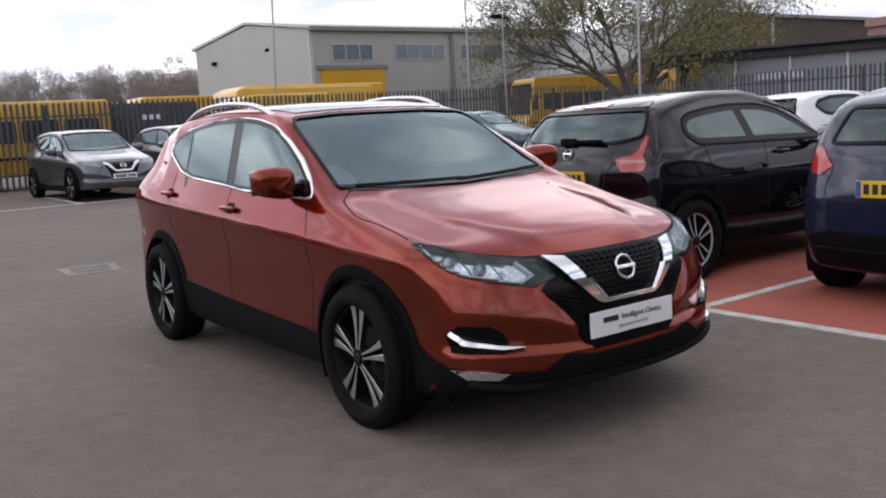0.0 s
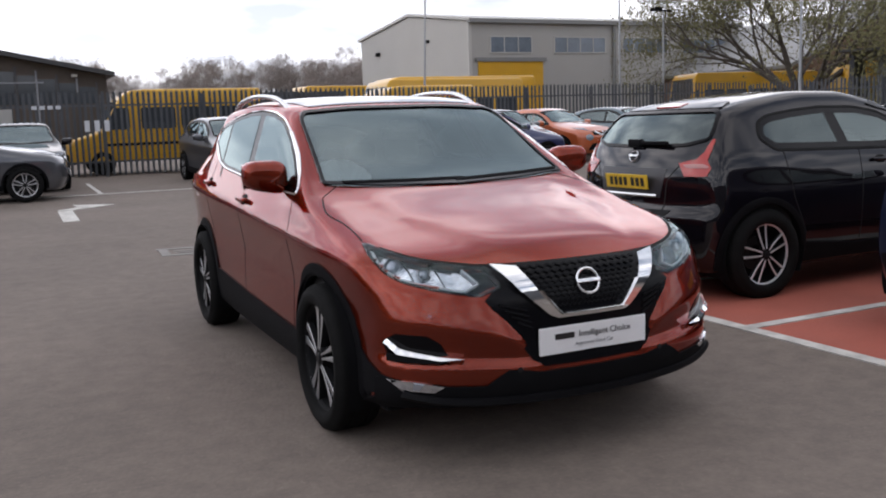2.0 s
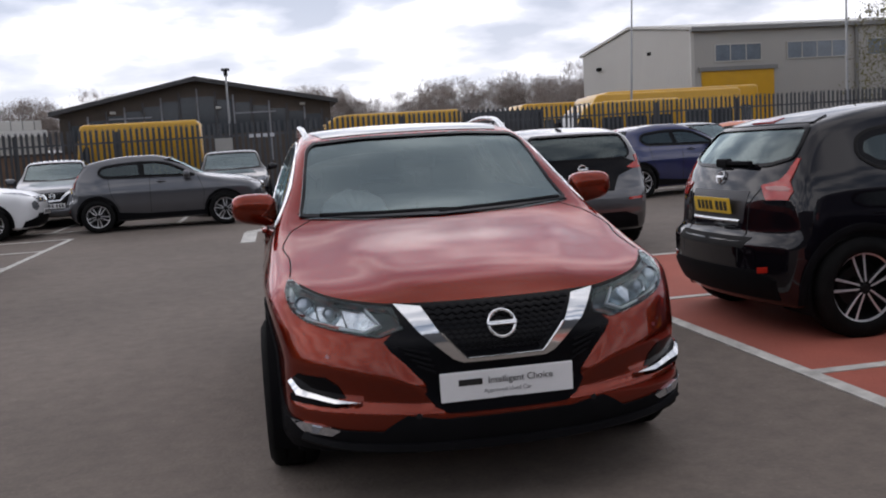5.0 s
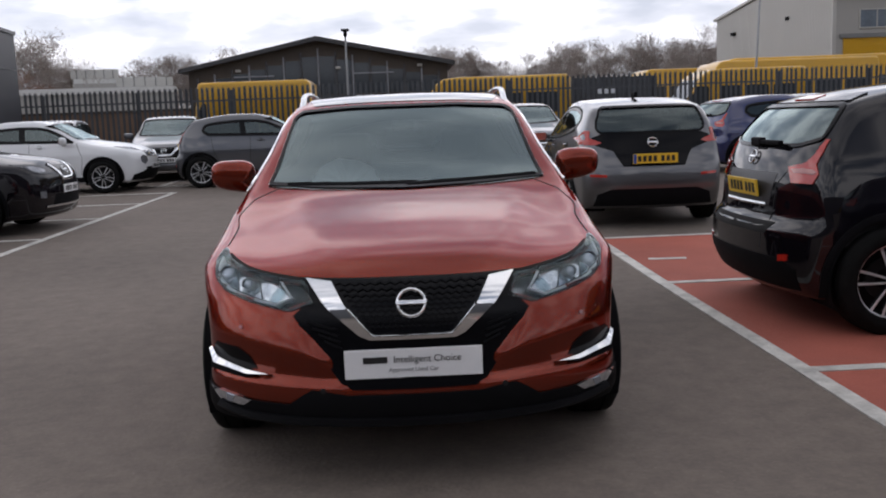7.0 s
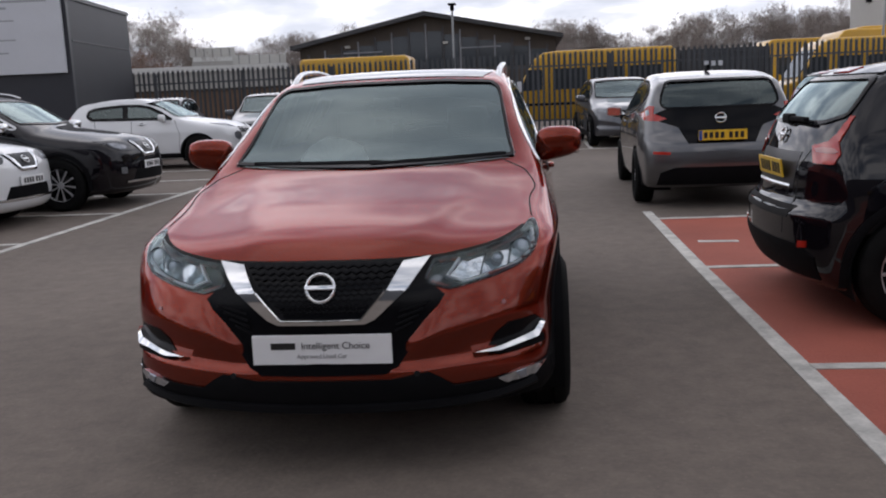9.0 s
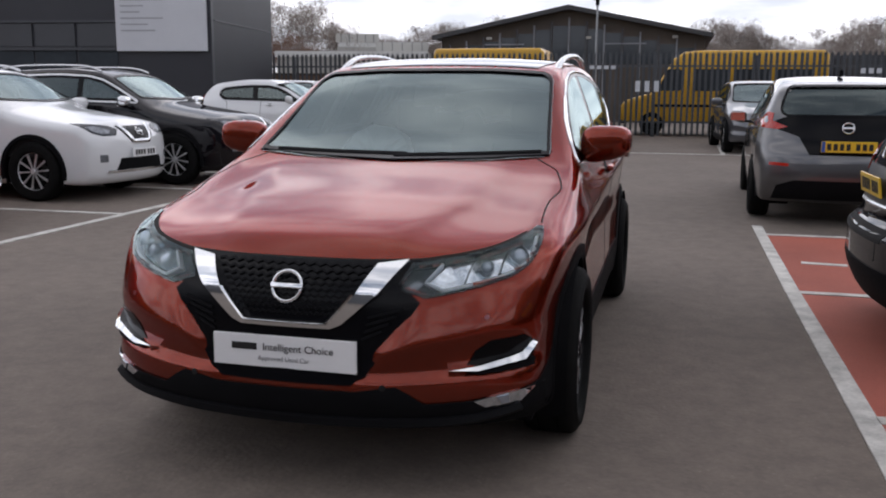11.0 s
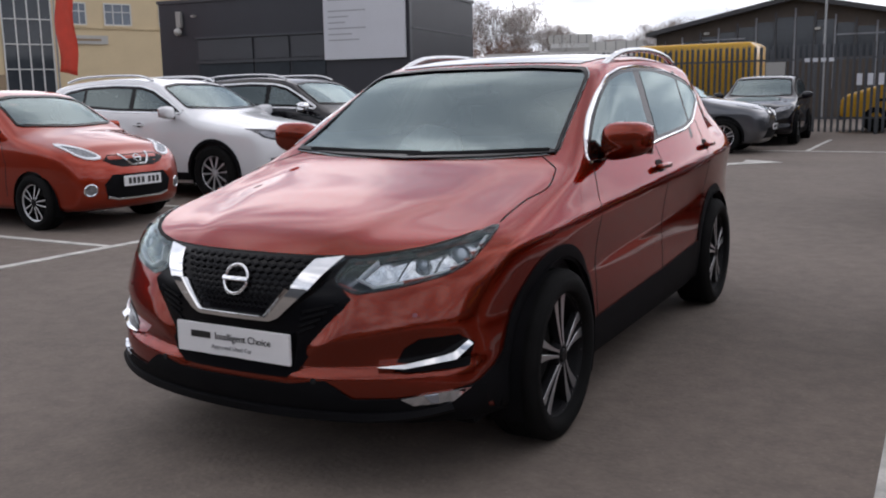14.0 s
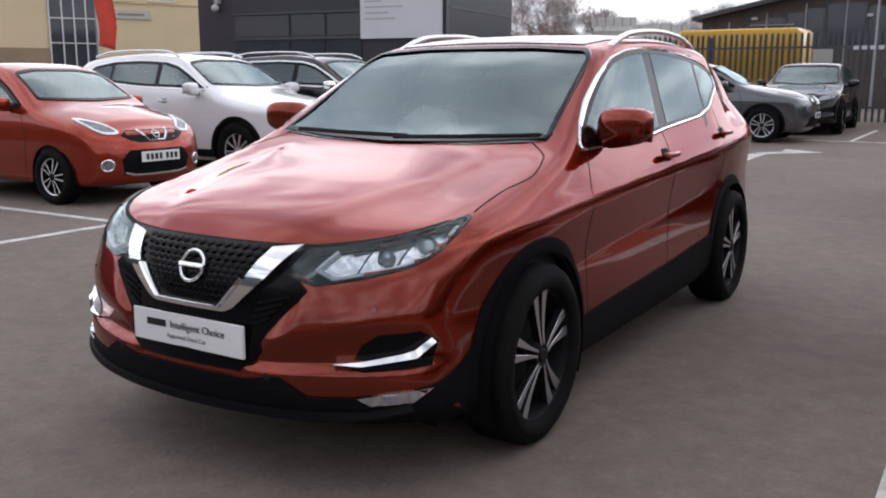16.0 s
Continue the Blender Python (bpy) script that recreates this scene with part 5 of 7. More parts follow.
def rim_mesh(style, r, w=0.09):
    """The face of a wheel: spokes between hub and ring, in pairs or singly."""
    bm = bmesh.new()
    if style.startswith("vee"):
        return vee_rim(r, style != "vee")
    n, pair, width = {"twin": (5, 0.19, 0.013), "star": (5, 0.30, 0.020), "ten": (10, 0.0, 0.03)}[style]
    for i in range(n):
        a = 2 * math.pi * i / n + math.pi / 2
        for s in ((-1, 1) if pair else (0,)):
            inner, outer = a + s * (0.40 if style == "twin" else min(0.35, pair * 2)), a + s * pair
            p0 = Vector((0.004, 0.045 * math.cos(inner), 0.045 * math.sin(inner)))
            p1 = Vector((-0.012, (r - 0.006) * math.cos(outer), (r - 0.006) * math.sin(outer)))
            d = (p1 - p0).normalized()
            t = Vector((1, 0, 0)).cross(d).normalized()
            q = []
            for p, k in ((p0, 0.8 if style == "twin" else 0.45), (p1, 1.5 if style == "twin" else 1.15)):
                for dx, u in ((0, -0.5), (0, 0.5), (-0.02, 0.62), (-0.02, -0.62)):
                    q.append(bm.verts.new(p + t * (width * k * u) + Vector((dx, 0, 0))))
            for f in ((0, 1, 5, 4), (1, 2, 6, 5), (3, 0, 4, 7), (2, 3, 7, 6), (4, 5, 6, 7), (3, 2, 1, 0)):
                bm.faces.new([q[j] for j in f])
    v, f = revolve([(-0.05, r - 0.012), (-0.012, r - 0.010), (0.002, r - 0.002), (0.002, r + 0.006), (-0.05, r + 0.008)], 48)
    vs = [bm.verts.new(p) for p in v]
    for q in f:
        bm.faces.new([vs[j] for j in q])
    v, f = revolve([(0.012, 0.0005), (0.012, 0.024), (0.004, 0.030), (0.004, 0.040), (-0.03, 0.046)], 24)
    vs = [bm.verts.new(p) for p in v]
    for q in f:
        bm.faces.new([vs[j] for j in q])
    bmesh.ops.recalc_face_normals(bm, faces=bm.faces[:])
    me = bpy.data.meshes.new("rim")
    bm.to_mesh(me)
    bm.free()
    return me


CACHE = {}


def wheel(car, x, y, z, r, style, rim_r, side, steer=0.0):
    """Tyre with shoulders and grooves, a dark barrel, a brake disc and a rim."""
    key = (style, r, rim_r)
    if key not in CACHE:
        tyre = revolve([(-0.105, rim_r), (-0.112, rim_r + 0.03), (-0.108, r - 0.035), (-0.095, r - 0.010), (-0.075, r), (-0.045, r), (-0.042, r - 0.007), (-0.034, r - 0.007), (-0.031, r),
                        (0.031, r), (0.034, r - 0.007), (0.042, r - 0.007), (0.045, r), (0.075, r), (0.095, r - 0.010), (0.106, r - 0.030), (0.108, r - 0.034), (0.112, r - 0.037), (0.114, rim_r + 0.035),
                        (0.109, rim_r + 0.012), (0.100, rim_r), (0.085, rim_r - 0.004)], 64)
        barrel = revolve([(0.088, rim_r - 0.002), (0.03, rim_r - 0.02), (-0.06, rim_r - 0.03), (-0.06, 0.001)], 40)
        disc = revolve([(-0.02, 0.06), (-0.02, rim_r * 0.55), (-0.035, rim_r * 0.55), (-0.035, 0.06)], 32)
        CACHE[key] = (mesh_of("tyre", *tyre, M["tyre"]), mesh_of("barrel", *barrel, M["alloy_dark"]), mesh_of("brake_disc", *disc, M["disc"]), rim_mesh(style, rim_r))
    tyre, barrel, disc, rim = CACHE[key]
    w = new("wheel")
    w.parent = car
    w.matrix_basis = pose(x, y, z, random.uniform(0, 72) if car.name != "car" else 0, 0, (0 if side > 0 else 180) + steer)
    for name, me in (("tyre", tyre), ("barrel", barrel), ("brake_disc", disc)):
        ob = new(name, me)
        ob.parent = w
    face = rim.copy()
    face.materials.append(M["alloy_cut" if style == "vee" else "alloy"])
    if style.startswith("vee"):
        face.materials.append(M["alloy_dark"])
    ob = new("rim", face)
    ob.parent = w
    ob.matrix_basis = Matrix.Translation((0.082, 0, 0))
    return w


def seat(car, x, y, tall=True):
    b = bmesh.new()
    box(b, (x - 0.25, y - 0.28, 0.42), (x + 0.25, y + 0.26, 0.60), 0.06)
    box(b, (x - 0.24, y + 0.20, 0.55), (x + 0.24, y + 0.34, 1.10), 0.06)
    if tall:
        box(b, (x - 0.13, y + 0.26, 1.14), (x + 0.13, y + 0.35, 1.33), 0.04)
    part("seat", b, M["seat"], car, "", True)


def cabin_of(car, shell, spec, wheel_mat="plastic"):
    """Lining, floor, dashboard, steering wheel and seats, seen through the glass."""
    key = (id(shell), "lining")
    if key not in CACHE:
        CACHE[key] = arch_cut(*shell.grid(64, (12, 40, 12), level=-0.045), [], 0.3, spec["holes"])
    v, q = CACHE[key]
    q4 = [f for f in q if len(f) == 4 and np.mean([v[i][2] for i in f]) > 0.55]
    piece("cabin_lining", v, q4, M["lining"], car)
    part("floor_pan", boxed((-0.62, -1.05, 0.28), (0.62, 1.5, 0.36)), M["lining"], car)
    c = spec["cowl"]
    d = bmesh.new()
    box(d, (-0.68, c - 0.02, 0.70), (0.68, c + 0.52, spec["dash"]), 0.07)
    part("dashboard", d, M["lining"], car, "", True)
    s = bmesh.new()
    m = pose(-0.36, c + 0.62, spec["dash"] - 0.03, 68, 0, 0)
    n = 28
    for i in range(n):
        a, b = 2 * math.pi * i / n, 2 * math.pi * (i + 1) / n
        tube(s, m @ Vector((0.185 * math.cos(a), 0.185 * math.sin(a), 0)), m @ Vector((0.185 * math.cos(b), 0.185 * math.sin(b), 0)), 0.014, None, 6)
    box(s, (-0.08, -0.06, -0.03), (0.08, 0.06, 0.02), 0.02, m)
    box(s, (-0.18, -0.02, -0.02), (0.18, 0.02, 0.0), 0.005, m)
    part("steering_wheel", s, M[wheel_mat], car, "", True)
    if wheel_mat == "film":
        rng = random.Random(3)
        v, f, k = [(0, 0, 0.05)], [], 26
        for ring in (0.5, 1.0, 1.12):
            for i in range(k):
                a = 2 * math.pi * i / k
                r = 0.195 * ring * (1 + rng.uniform(-0.04, 0.04))
                v.append((r * math.cos(a), r * math.sin(a), (0.045, 0.02, -0.03)[(0.5, 1.0, 1.12).index(ring)] + rng.uniform(-0.012, 0.012)))
        f = [(0, 1 + i, 1 + (i + 1) % k) for i in range(k)]
        f += [(1 + q * k + i, 1 + (q + 1) * k + i, 1 + (q + 1) * k + (i + 1) % k, 1 + q * k + (i + 1) % k) for q in (0, 1) for i in range(k)]
        cover = piece("film_cover", v, f, M["film"], car, "creased white film over the steering wheel", False)
        cover.matrix_basis = m
    for x in (-0.37, 0.37):
        seat(car, x, c + 1.15)
    b = bmesh.new()
    box(b, (-0.62, c + 1.85, 0.42), (0.62, c + 2.25, 0.62), 0.06)
    box(b, (-0.62, c + 2.2, 0.55), (0.62, c + 2.36, 1.08), 0.06)
    for x in (-0.38, 0.38):
        box(b, (x - 0.12, c + 2.24, 1.10), (x + 0.12, c + 2.33, 1.24), 0.035)
    part("rear_bench", b, M["seat"], car, "", True)
    part("mirror_inside", boxed((-0.12, -0.27, float(shell.top(np.array([-0.30]))[0]) - 0.16), (0.12, -0.24, float(shell.top(np.array([-0.30]))[0]) - 0.09), 0.012), M["plastic"], car)


def plate(car, y, z, mat, face, tilt=0.0, rows=(("bar", 0.0, 0.05, 7),), shift=0.0, band=False):
    """A number plate; its characters are plain bars."""
    p = new("number_plate")
    p.parent = car
    p.matrix_basis = pose(shift, y, z, tilt, 0, 0 if face < 0 else 180)
    part("panel", boxed((-0.26, -0.006, -0.0555), (0.26, 0.006, 0.0555), 0.003), mat, p)
    if rows:
        xs = [-0.185, -0.125, -0.065, -0.005, 0.085, 0.145, 0.205]
        for x in xs:
            part("character_bar", boxed((x - 0.019, -0.009, -0.033), (x + 0.019, -0.006, 0.033)), M["ink"], p)
    if band:
        part("band", boxed((-0.256, -0.0085, -0.052), (-0.222, -0.006, 0.052)), M["plate_blue"], p)
    return p


def panel_parts(car, shell, rows):
    """Panels on the skin: (name, side, outline, material, proud by, mirrored, label)."""
    for name, side, poly, mat, off, both, label in rows:
        for s in ((1, -1) if both else (1,)):
            if side == "side":
                v, f = on_skin(shell, "left" if s > 0 else "right", poly, off, 0.014 + off)
            else:
                v, f = on_skin(shell, side, [(x * s, z) for x, z in poly], off, 0.014 + off)
            piece(name, v, f, M[mat], car, label)


def strip_parts(car, shell, rows):
    for name, side, line, width, mat, off, both, swell in rows:
        for s in ((1, -1) if both else (1,)):
            if side == "side":
                v, f = strip_on(shell, "left" if s > 0 else "right", line, width, off, 0.01, 0.04, False, swell)
            else:
                v, f = strip_on(shell, side, [(x * s, z) for x, z in line], width, off, 0.01, 0.04, False, swell)
            piece(name, v, f, M[mat], car)


def smooth(pts, n=6):
    """A curve through the points."""
    p = [Vector((*q, 0)) for q in pts]
    out = []
    for i in range(len(p) - 1):
        a, b, c, d = p[max(i - 1, 0)], p[i], p[i + 1], p[min(i + 2, len(p) - 1)]
        for j in range(n):
            t = j / n
            q = 0.5 * (2 * b + (c - a) * t + (2 * a - 5 * b + 4 * c - d) * t * t + (3 * b - a - 3 * c + d) * t ** 3)
            out.append((q.x, q.y))
    return out + [tuple(pts[-1])]


def arc(cy, cz, r, a0, a1, n=24):
    return [(cy + r * math.cos(radians(a0 + (a1 - a0) * i / n)), cz + r * math.sin(radians(a0 + (a1 - a0) * i / n))) for i in range(n + 1)]


def mirror(car, x, y, z, mat, w=0.25, h=0.165, cap=None):
    """A door mirror: shaped housing, glass towards the rear, stalk."""
    for s in (1, -1):
        b = bmesh.new()
        bmesh.ops.create_uvsphere(b, u_segments=24, v_segments=16, radius=1)
        for q in b.verts:
            c = q.co
            px, py, pz = (math.copysign(abs(k) ** 0.62, k) for k in c)
            q.co = ((px * w / 2) * s, py * 0.085 if py < 0 else py * 0.05, pz * h / 2 * (1.0 - 0.14 * px) + 0.012 * px)
        hull = part("door_mirror", b, M[mat], car, "", True)
        hull.matrix_basis = pose(s * x, y, z, 0, 0, s * -9)
        part("mirror_glass", boxed((-w * 0.42, 0.046, -h * 0.38), (w * 0.42, 0.054, h * 0.38), 0.004), M["chrome"], hull)
        st = bmesh.new()
        box(st, (min(-s * (w * 0.5 + 0.07), -s * 0.02), -0.045, -h * 0.52), (max(-s * (w * 0.5 + 0.07), -s * 0.02), 0.035, -h * 0.30), 0.02)
        part("stalk", st, M["gloss_black"], hull)


def handles(car, shell, spots, mat):
    for y, z in spots:
        for side, s in (("left", 1), ("right", -1)):
            at = shell.onto(side, [(y, z)])[0]
            b = bmesh.new()
            box(b, (-0.012, -0.095, -0.014), (0.022, 0.095, 0.014), 0.011)
            h = part("door_handle", b, M[mat], car, "", True)
            h.matrix_basis = pose(at[0] + s * 0.022, at[1], at[2], 0, 0, 0)
            v, f = on_skin(shell, side, rounded([(y - 0.05, z - 0.03), (y + 0.05, z - 0.03), (y + 0.05, z + 0.03), (y - 0.05, z + 0.03)], 0.03), 0.0025, 0.01, 0.02)
            piece("handle_recess", v, f, M["shut"], car)


def car_shell(kind, fine):
    key = (kind, fine)
    if key not in CACHE:
        sh = Shell(**SHELLS[kind])
        CACHE[key] = (sh, sh.grid(*((300, (104, 230, 60)) if fine else ((150, (46, 130, 42)) if kind != "hatch" else (120, (36, 104, 34))))))
    return CACHE[key]


LAMP = [(0.372, 0.722), (0.467, 0.690), (0.536, 0.702), (0.633, 0.722), (0.735, 0.752), (0.780, 0.784), (0.797, 0.818), (0.804, 0.852), (0.789, 0.884), (0.768, 0.886),
        (0.735, 0.862), (0.690, 0.845), (0.633, 0.829), (0.553, 0.815), (0.480, 0.803), (0.405, 0.795)]
MODELS = {}
MODELS["crossover"] = dict(
    wheels=((-1.323, 0.335), (1.323, 0.335)), wx=0.812, r=0.338, rim=0.248, style="vee", arch=0.385, cowl=-0.82, dash=1.03, roof=1.5,
    dlo=((-0.85, 1.058), (-0.75, 1.138), (-0.585, 1.24), (-0.38, 1.347), (-0.19, 1.424), (0.05, 1.468), (0.3, 1.486), (0.6, 1.485), (0.87, 1.462), (1.10, 1.432), (1.24, 1.395), (1.29, 1.34),
         (1.275, 1.29), (1.0, 1.178), (0.78, 1.138), (0.22, 1.10), (0.0, 1.078)),
    splits=((0.110, 0.225), (0.850, 0.885)), split_lean=-0.32,
    screen=((-0.71, 1.09), (-0.4, 1.07), (0, 1.06), (0.4, 1.07), (0.71, 1.09), (0.685, 1.16), (0.625, 1.44), (0.58, 1.477), (0.3, 1.495), (-0.3, 1.495), (-0.58, 1.477), (-0.625, 1.44), (-0.685, 1.16)),
    rear_screen=((-0.60, 1.16), (0.60, 1.16), (0.52, 1.40), (-0.52, 1.40)))
MODELS["coupe_suv"] = dict(
    wheels=((-1.265, 0.33), (1.29, 0.33)), wx=0.80, r=0.338, rim=0.232, style="vee_bright", arch=0.385, cowl=-0.82, dash=1.06, roof=1.5,
    dlo=((-0.70, 1.06), (-0.4, 1.235), (-0.15, 1.35), (0.1, 1.395), (0.5, 1.402), (0.85, 1.378), (1.10, 1.348), (1.21, 1.305), (1.25, 1.19), (1.12, 1.10), (0.5, 1.085)),
    splits=((0.30, 0.42),), split_lean=-0.15,
    screen=((-0.70, 1.12), (0, 1.10), (0.70, 1.12), (0.60, 1.44), (0.3, 1.475), (-0.3, 1.475), (-0.60, 1.44)),
    rear_screen=((-0.50, 1.140), (0, 1.130), (0.50, 1.140), (0.685, 1.185), (0.665, 1.28), (0.615, 1.385), (0.56, 1.412), (-0.56, 1.412), (-0.615, 1.385), (-0.665, 1.28), (-0.685, 1.185)))
MODELS["hatch"] = dict(
    wheels=((-1.35, 0.32), (1.35, 0.32)), wx=0.79, r=0.325, rim=0.222, style="twin", arch=0.37, cowl=-0.95, dash=1.0, roof=1.48,
    dlo=((-0.85, 1.03), (-0.5, 1.22), (-0.2, 1.36), (0.1, 1.425), (0.5, 1.445), (1.0, 1.43), (1.35, 1.38), (1.5, 1.28), (1.3, 1.15), (0.4, 1.06)),
    splits=((0.15, 0.24),), split_lean=-0.05,
    screen=((-0.70, 1.09), (0, 1.07), (0.70, 1.09), (0.60, 1.42), (0.3, 1.455), (-0.3, 1.455), (-0.60, 1.42)),
    rear_screen=((-0.60, 1.10), (0.60, 1.10), (0.655, 1.16), (0.64, 1.26), (0.585, 1.40), (0.53, 1.428), (-0.53, 1.428), (-0.585, 1.40), (-0.64, 1.26), (-0.655, 1.16)))
MODELS["small_hatch"] = dict(
    wheels=((-1.225, 0.295), (1.225, 0.295)), wx=0.73, r=0.30, rim=0.205, style="vee_bright", arch=0.34, cowl=-0.85, dash=1.0, roof=1.46,
    dlo=((-0.72, 1.03), (-0.4, 1.22), (-0.1, 1.36), (0.15, 1.405), (0.5, 1.415), (0.9, 1.38), (1.15, 1.30), (1.2, 1.20), (1.0, 1.10), (0.4, 1.04)),
    splits=((0.15, 0.24),), split_lean=-0.04,
    screen=((-0.64, 1.10), (0, 1.08), (0.64, 1.10), (0.56, 1.40), (0.3, 1.44), (-0.3, 1.44), (-0.56, 1.40)),
    rear_screen=((-0.56, 1.08), (0.56, 1.08), (0.48, 1.34), (-0.48, 1.34)))
MODELS["large_suv"] = dict(
    wheels=((-1.352, 0.36), (1.352, 0.36)), wx=0.81, r=0.365, rim=0.235, style="star", arch=0.415, cowl=-0.92, dash=1.12, roof=1.62,
    dlo=((-0.78, 1.16), (-0.45, 1.34), (-0.15, 1.48), (0.1, 1.535), (0.6, 1.56), (1.2, 1.545), (1.65, 1.48), (1.75, 1.36), (1.5, 1.26), (0.5, 1.19)),
    splits=((0.15, 0.24), (1.15, 1.21)), split_lean=-0.08,
    screen=((-0.72, 1.22), (0, 1.20), (0.72, 1.22), (0.62, 1.53), (0.3, 1.575), (-0.3, 1.575), (-0.62, 1.53)),
    rear_screen=((-0.6, 1.2), (0.6, 1.2), (0.52, 1.5), (-0.52, 1.5)))


def side_windows(spec):
    """The side opening cut into panes by leaning pillars."""
    poly = rounded(spec["dlo"], 0.05)
    edges = [-9] + [e for s in spec["splits"] for e in s] + [9]
    lean = spec["split_lean"]
    zs = [z for _, z in spec["dlo"]]
    z0 = min(zs)
    out = []
    for a, b in zip(edges[::2], edges[1::2]):
        keep = poly
        for at, sign in ((a, 1), (b, -1)):
            clipped = []
            for p, q in zip(keep, keep[1:] + keep[:1]):
                dp, dq = (sign * (y - at - lean * (z0 - z)) for y, z in (p, q))
                if dp >= 0:
                    clipped.append(p)
                if dp * dq < 0:
                    t = dp / (dp - dq)
                    clipped.append((p[0] + (q[0] - p[0]) * t, p[1] + (q[1] - p[1]) * t))
            keep = clipped
        out.append(keep)
    return out


def base_car(kind, m, mat, label, fine=False, group="parked cars", glass_mat="privacy", style=None, trim="shut", screen_glass="glass"):
    """Body, glass, wheels, cabin and shut lines of a car of the given model."""
    spec = dict(MODELS[kind])
    car = thing("car", m, label, "car", group)
    shell, (v, q) = car_shell(kind, fine)
    spec["holes"] = [("side", spec["dlo"]), ("front", spec["screen"]), ("rear", spec["rear_screen"])]
    if fine:
        spec["holes"].append(("lamp", LAMP))
    key = (kind, fine, "cut")
    if key not in CACHE:
        CACHE[key] = arch_cut(v, q, spec["wheels"], spec["arch"], spec["holes"], 0.52, 0.005 if fine else 0.018)
    v, q = CACHE[key]
    piece("body", v, q, M[mat], car)
    cabin_of(car, shell, spec, "film" if fine else "plastic")
    step = 0.05 if fine else 0.09
    for i, poly in enumerate(side_windows(spec)):
        for side in ("left", "right"):
            vv, ff = on_skin(shell, side, poly, 0.003, 0.006, step, True)
            ob = piece("side_window", vv, ff, M["side_glass" if i == 0 else glass_mat], car)
            ob.visible_shadow = False
    edges = spec["splits"]
    for a, b in edges:
        for side in ("left", "right"):
            z0, z1 = min(z for _, z in spec["dlo"]), max(z for _, z in spec["dlo"])
            l = spec["split_lean"]
            cut = [p for p in [(a - 0.005, z0 + 0.02), (b + 0.005, z0 + 0.03), (b + 0.005 - l * (z1 - z0), z1 - 0.01), (a - 0.005 - l * (z1 - z0), z1 - 0.01)]]
            vv, ff = on_skin(shell, side, cut, 0.001, 0.012, step)
            piece("pillar_trim", vv, ff, M["gloss_black"], car)
    for side, name, key in (("front", "windscreen", "screen"), ("rear", "rear_window", "rear_screen")):
        vv, ff = on_skin(shell, side, rounded(spec[key], 0.05), 0.003, 0.006, step, True)
        ob = piece(name, vv, ff, M[screen_glass if side == "front" else glass_mat], car)
        ob.visible_shadow = False
        rim = dense(inset(dense(rounded(spec[key], 0.05), 0.05), 0.012), 0.05)
        vv, ff = strip_on(shell, side, rim, *((0.014, 0.009) if fine else (0.022, 0.010)), 0.004, 0.06, True)
        piece("window_seal", vv, ff, M["gloss_black"], car)
    for s in ("left", "right"):
        rim = dense(inset(dense(rounded(spec["dlo"], 0.05), 0.05), -0.004), 0.05)
        vv, ff = strip_on(shell, s, rim, 0.014 if fine else 0.022, 0.005, 0.006, 0.06, True, 0.004)
        piece("window_trim", vv, ff, M[trim], car)
        wide = 0.024 if fine else 0.05
        rim = dense(inset(dense(rounded(spec["dlo"], 0.05), 0.05), wide / 2 - 0.004), 0.05)
        vv, ff = strip_on(shell, s, rim, wide, 0.0045, 0.004, 0.06, True)
        piece("window_seal", vv, ff, M["gloss_black"], car)
    for wy, wz in spec["wheels"]:
        for s in (1, -1):
            wheel(car, s * spec["wx"], wy, wz, spec["r"], style or spec["style"], spec["rim"], s)
            n, ra = 20, spec["arch"] + 0.004
            vv, ff = [], []
            for i in range(n + 1):
                a = radians(-25 + 230 * i / n)
                y, z = wy + ra * math.cos(a), wz + ra * math.sin(a)
                vv += [(s * 0.50, y, z), (s * (spec["wx"] + 0.085), y, z)]
            ff = [(2 * i, 2 * i + 1, 2 * i + 3, 2 * i + 2) for i in range(n)]
            c = len(vv)
            vv.append((s * 0.5, wy, wz))
            ff += [(c, 2 * i, 2 * i + 2) for i in range(n)]
            piece("wheel_well", vv, ff, M["plastic"], car)
    return car, shell, spec


def cladding(car, shell, spec, width=0.055, sill=(0.24, 0.36), mat="plastic", proud=0.018, line=None):
    """Plastic arches and sills."""
    (fy, fz), (ry, rz) = spec["wheels"]
    ra = spec["arch"]
    for cy, cz in spec["wheels"]:
        for side in ("left", "right"):
            a1 = 205 if cy < 0 else 190
            v, f = strip_on(shell, side, arc(cy, cz, ra + width / 2 - 0.008, -12, 192, 30), width, proud, 0.02, 0.04, False, 0.006)
            piece("arch_cladding", v, f, M[mat], car)
    poly = [(fy + ra + 0.01, sill[0]), (ry - ra - 0.01, sill[0]), (ry - ra - 0.005, sill[1] + 0.05), (0.3, sill[1]), (fy + ra + 0.005, sill[1])]
    poly = line or poly
    panel_parts(car, shell, [("sill_cladding", "side", poly, mat, proud + 0.001, True, "")])


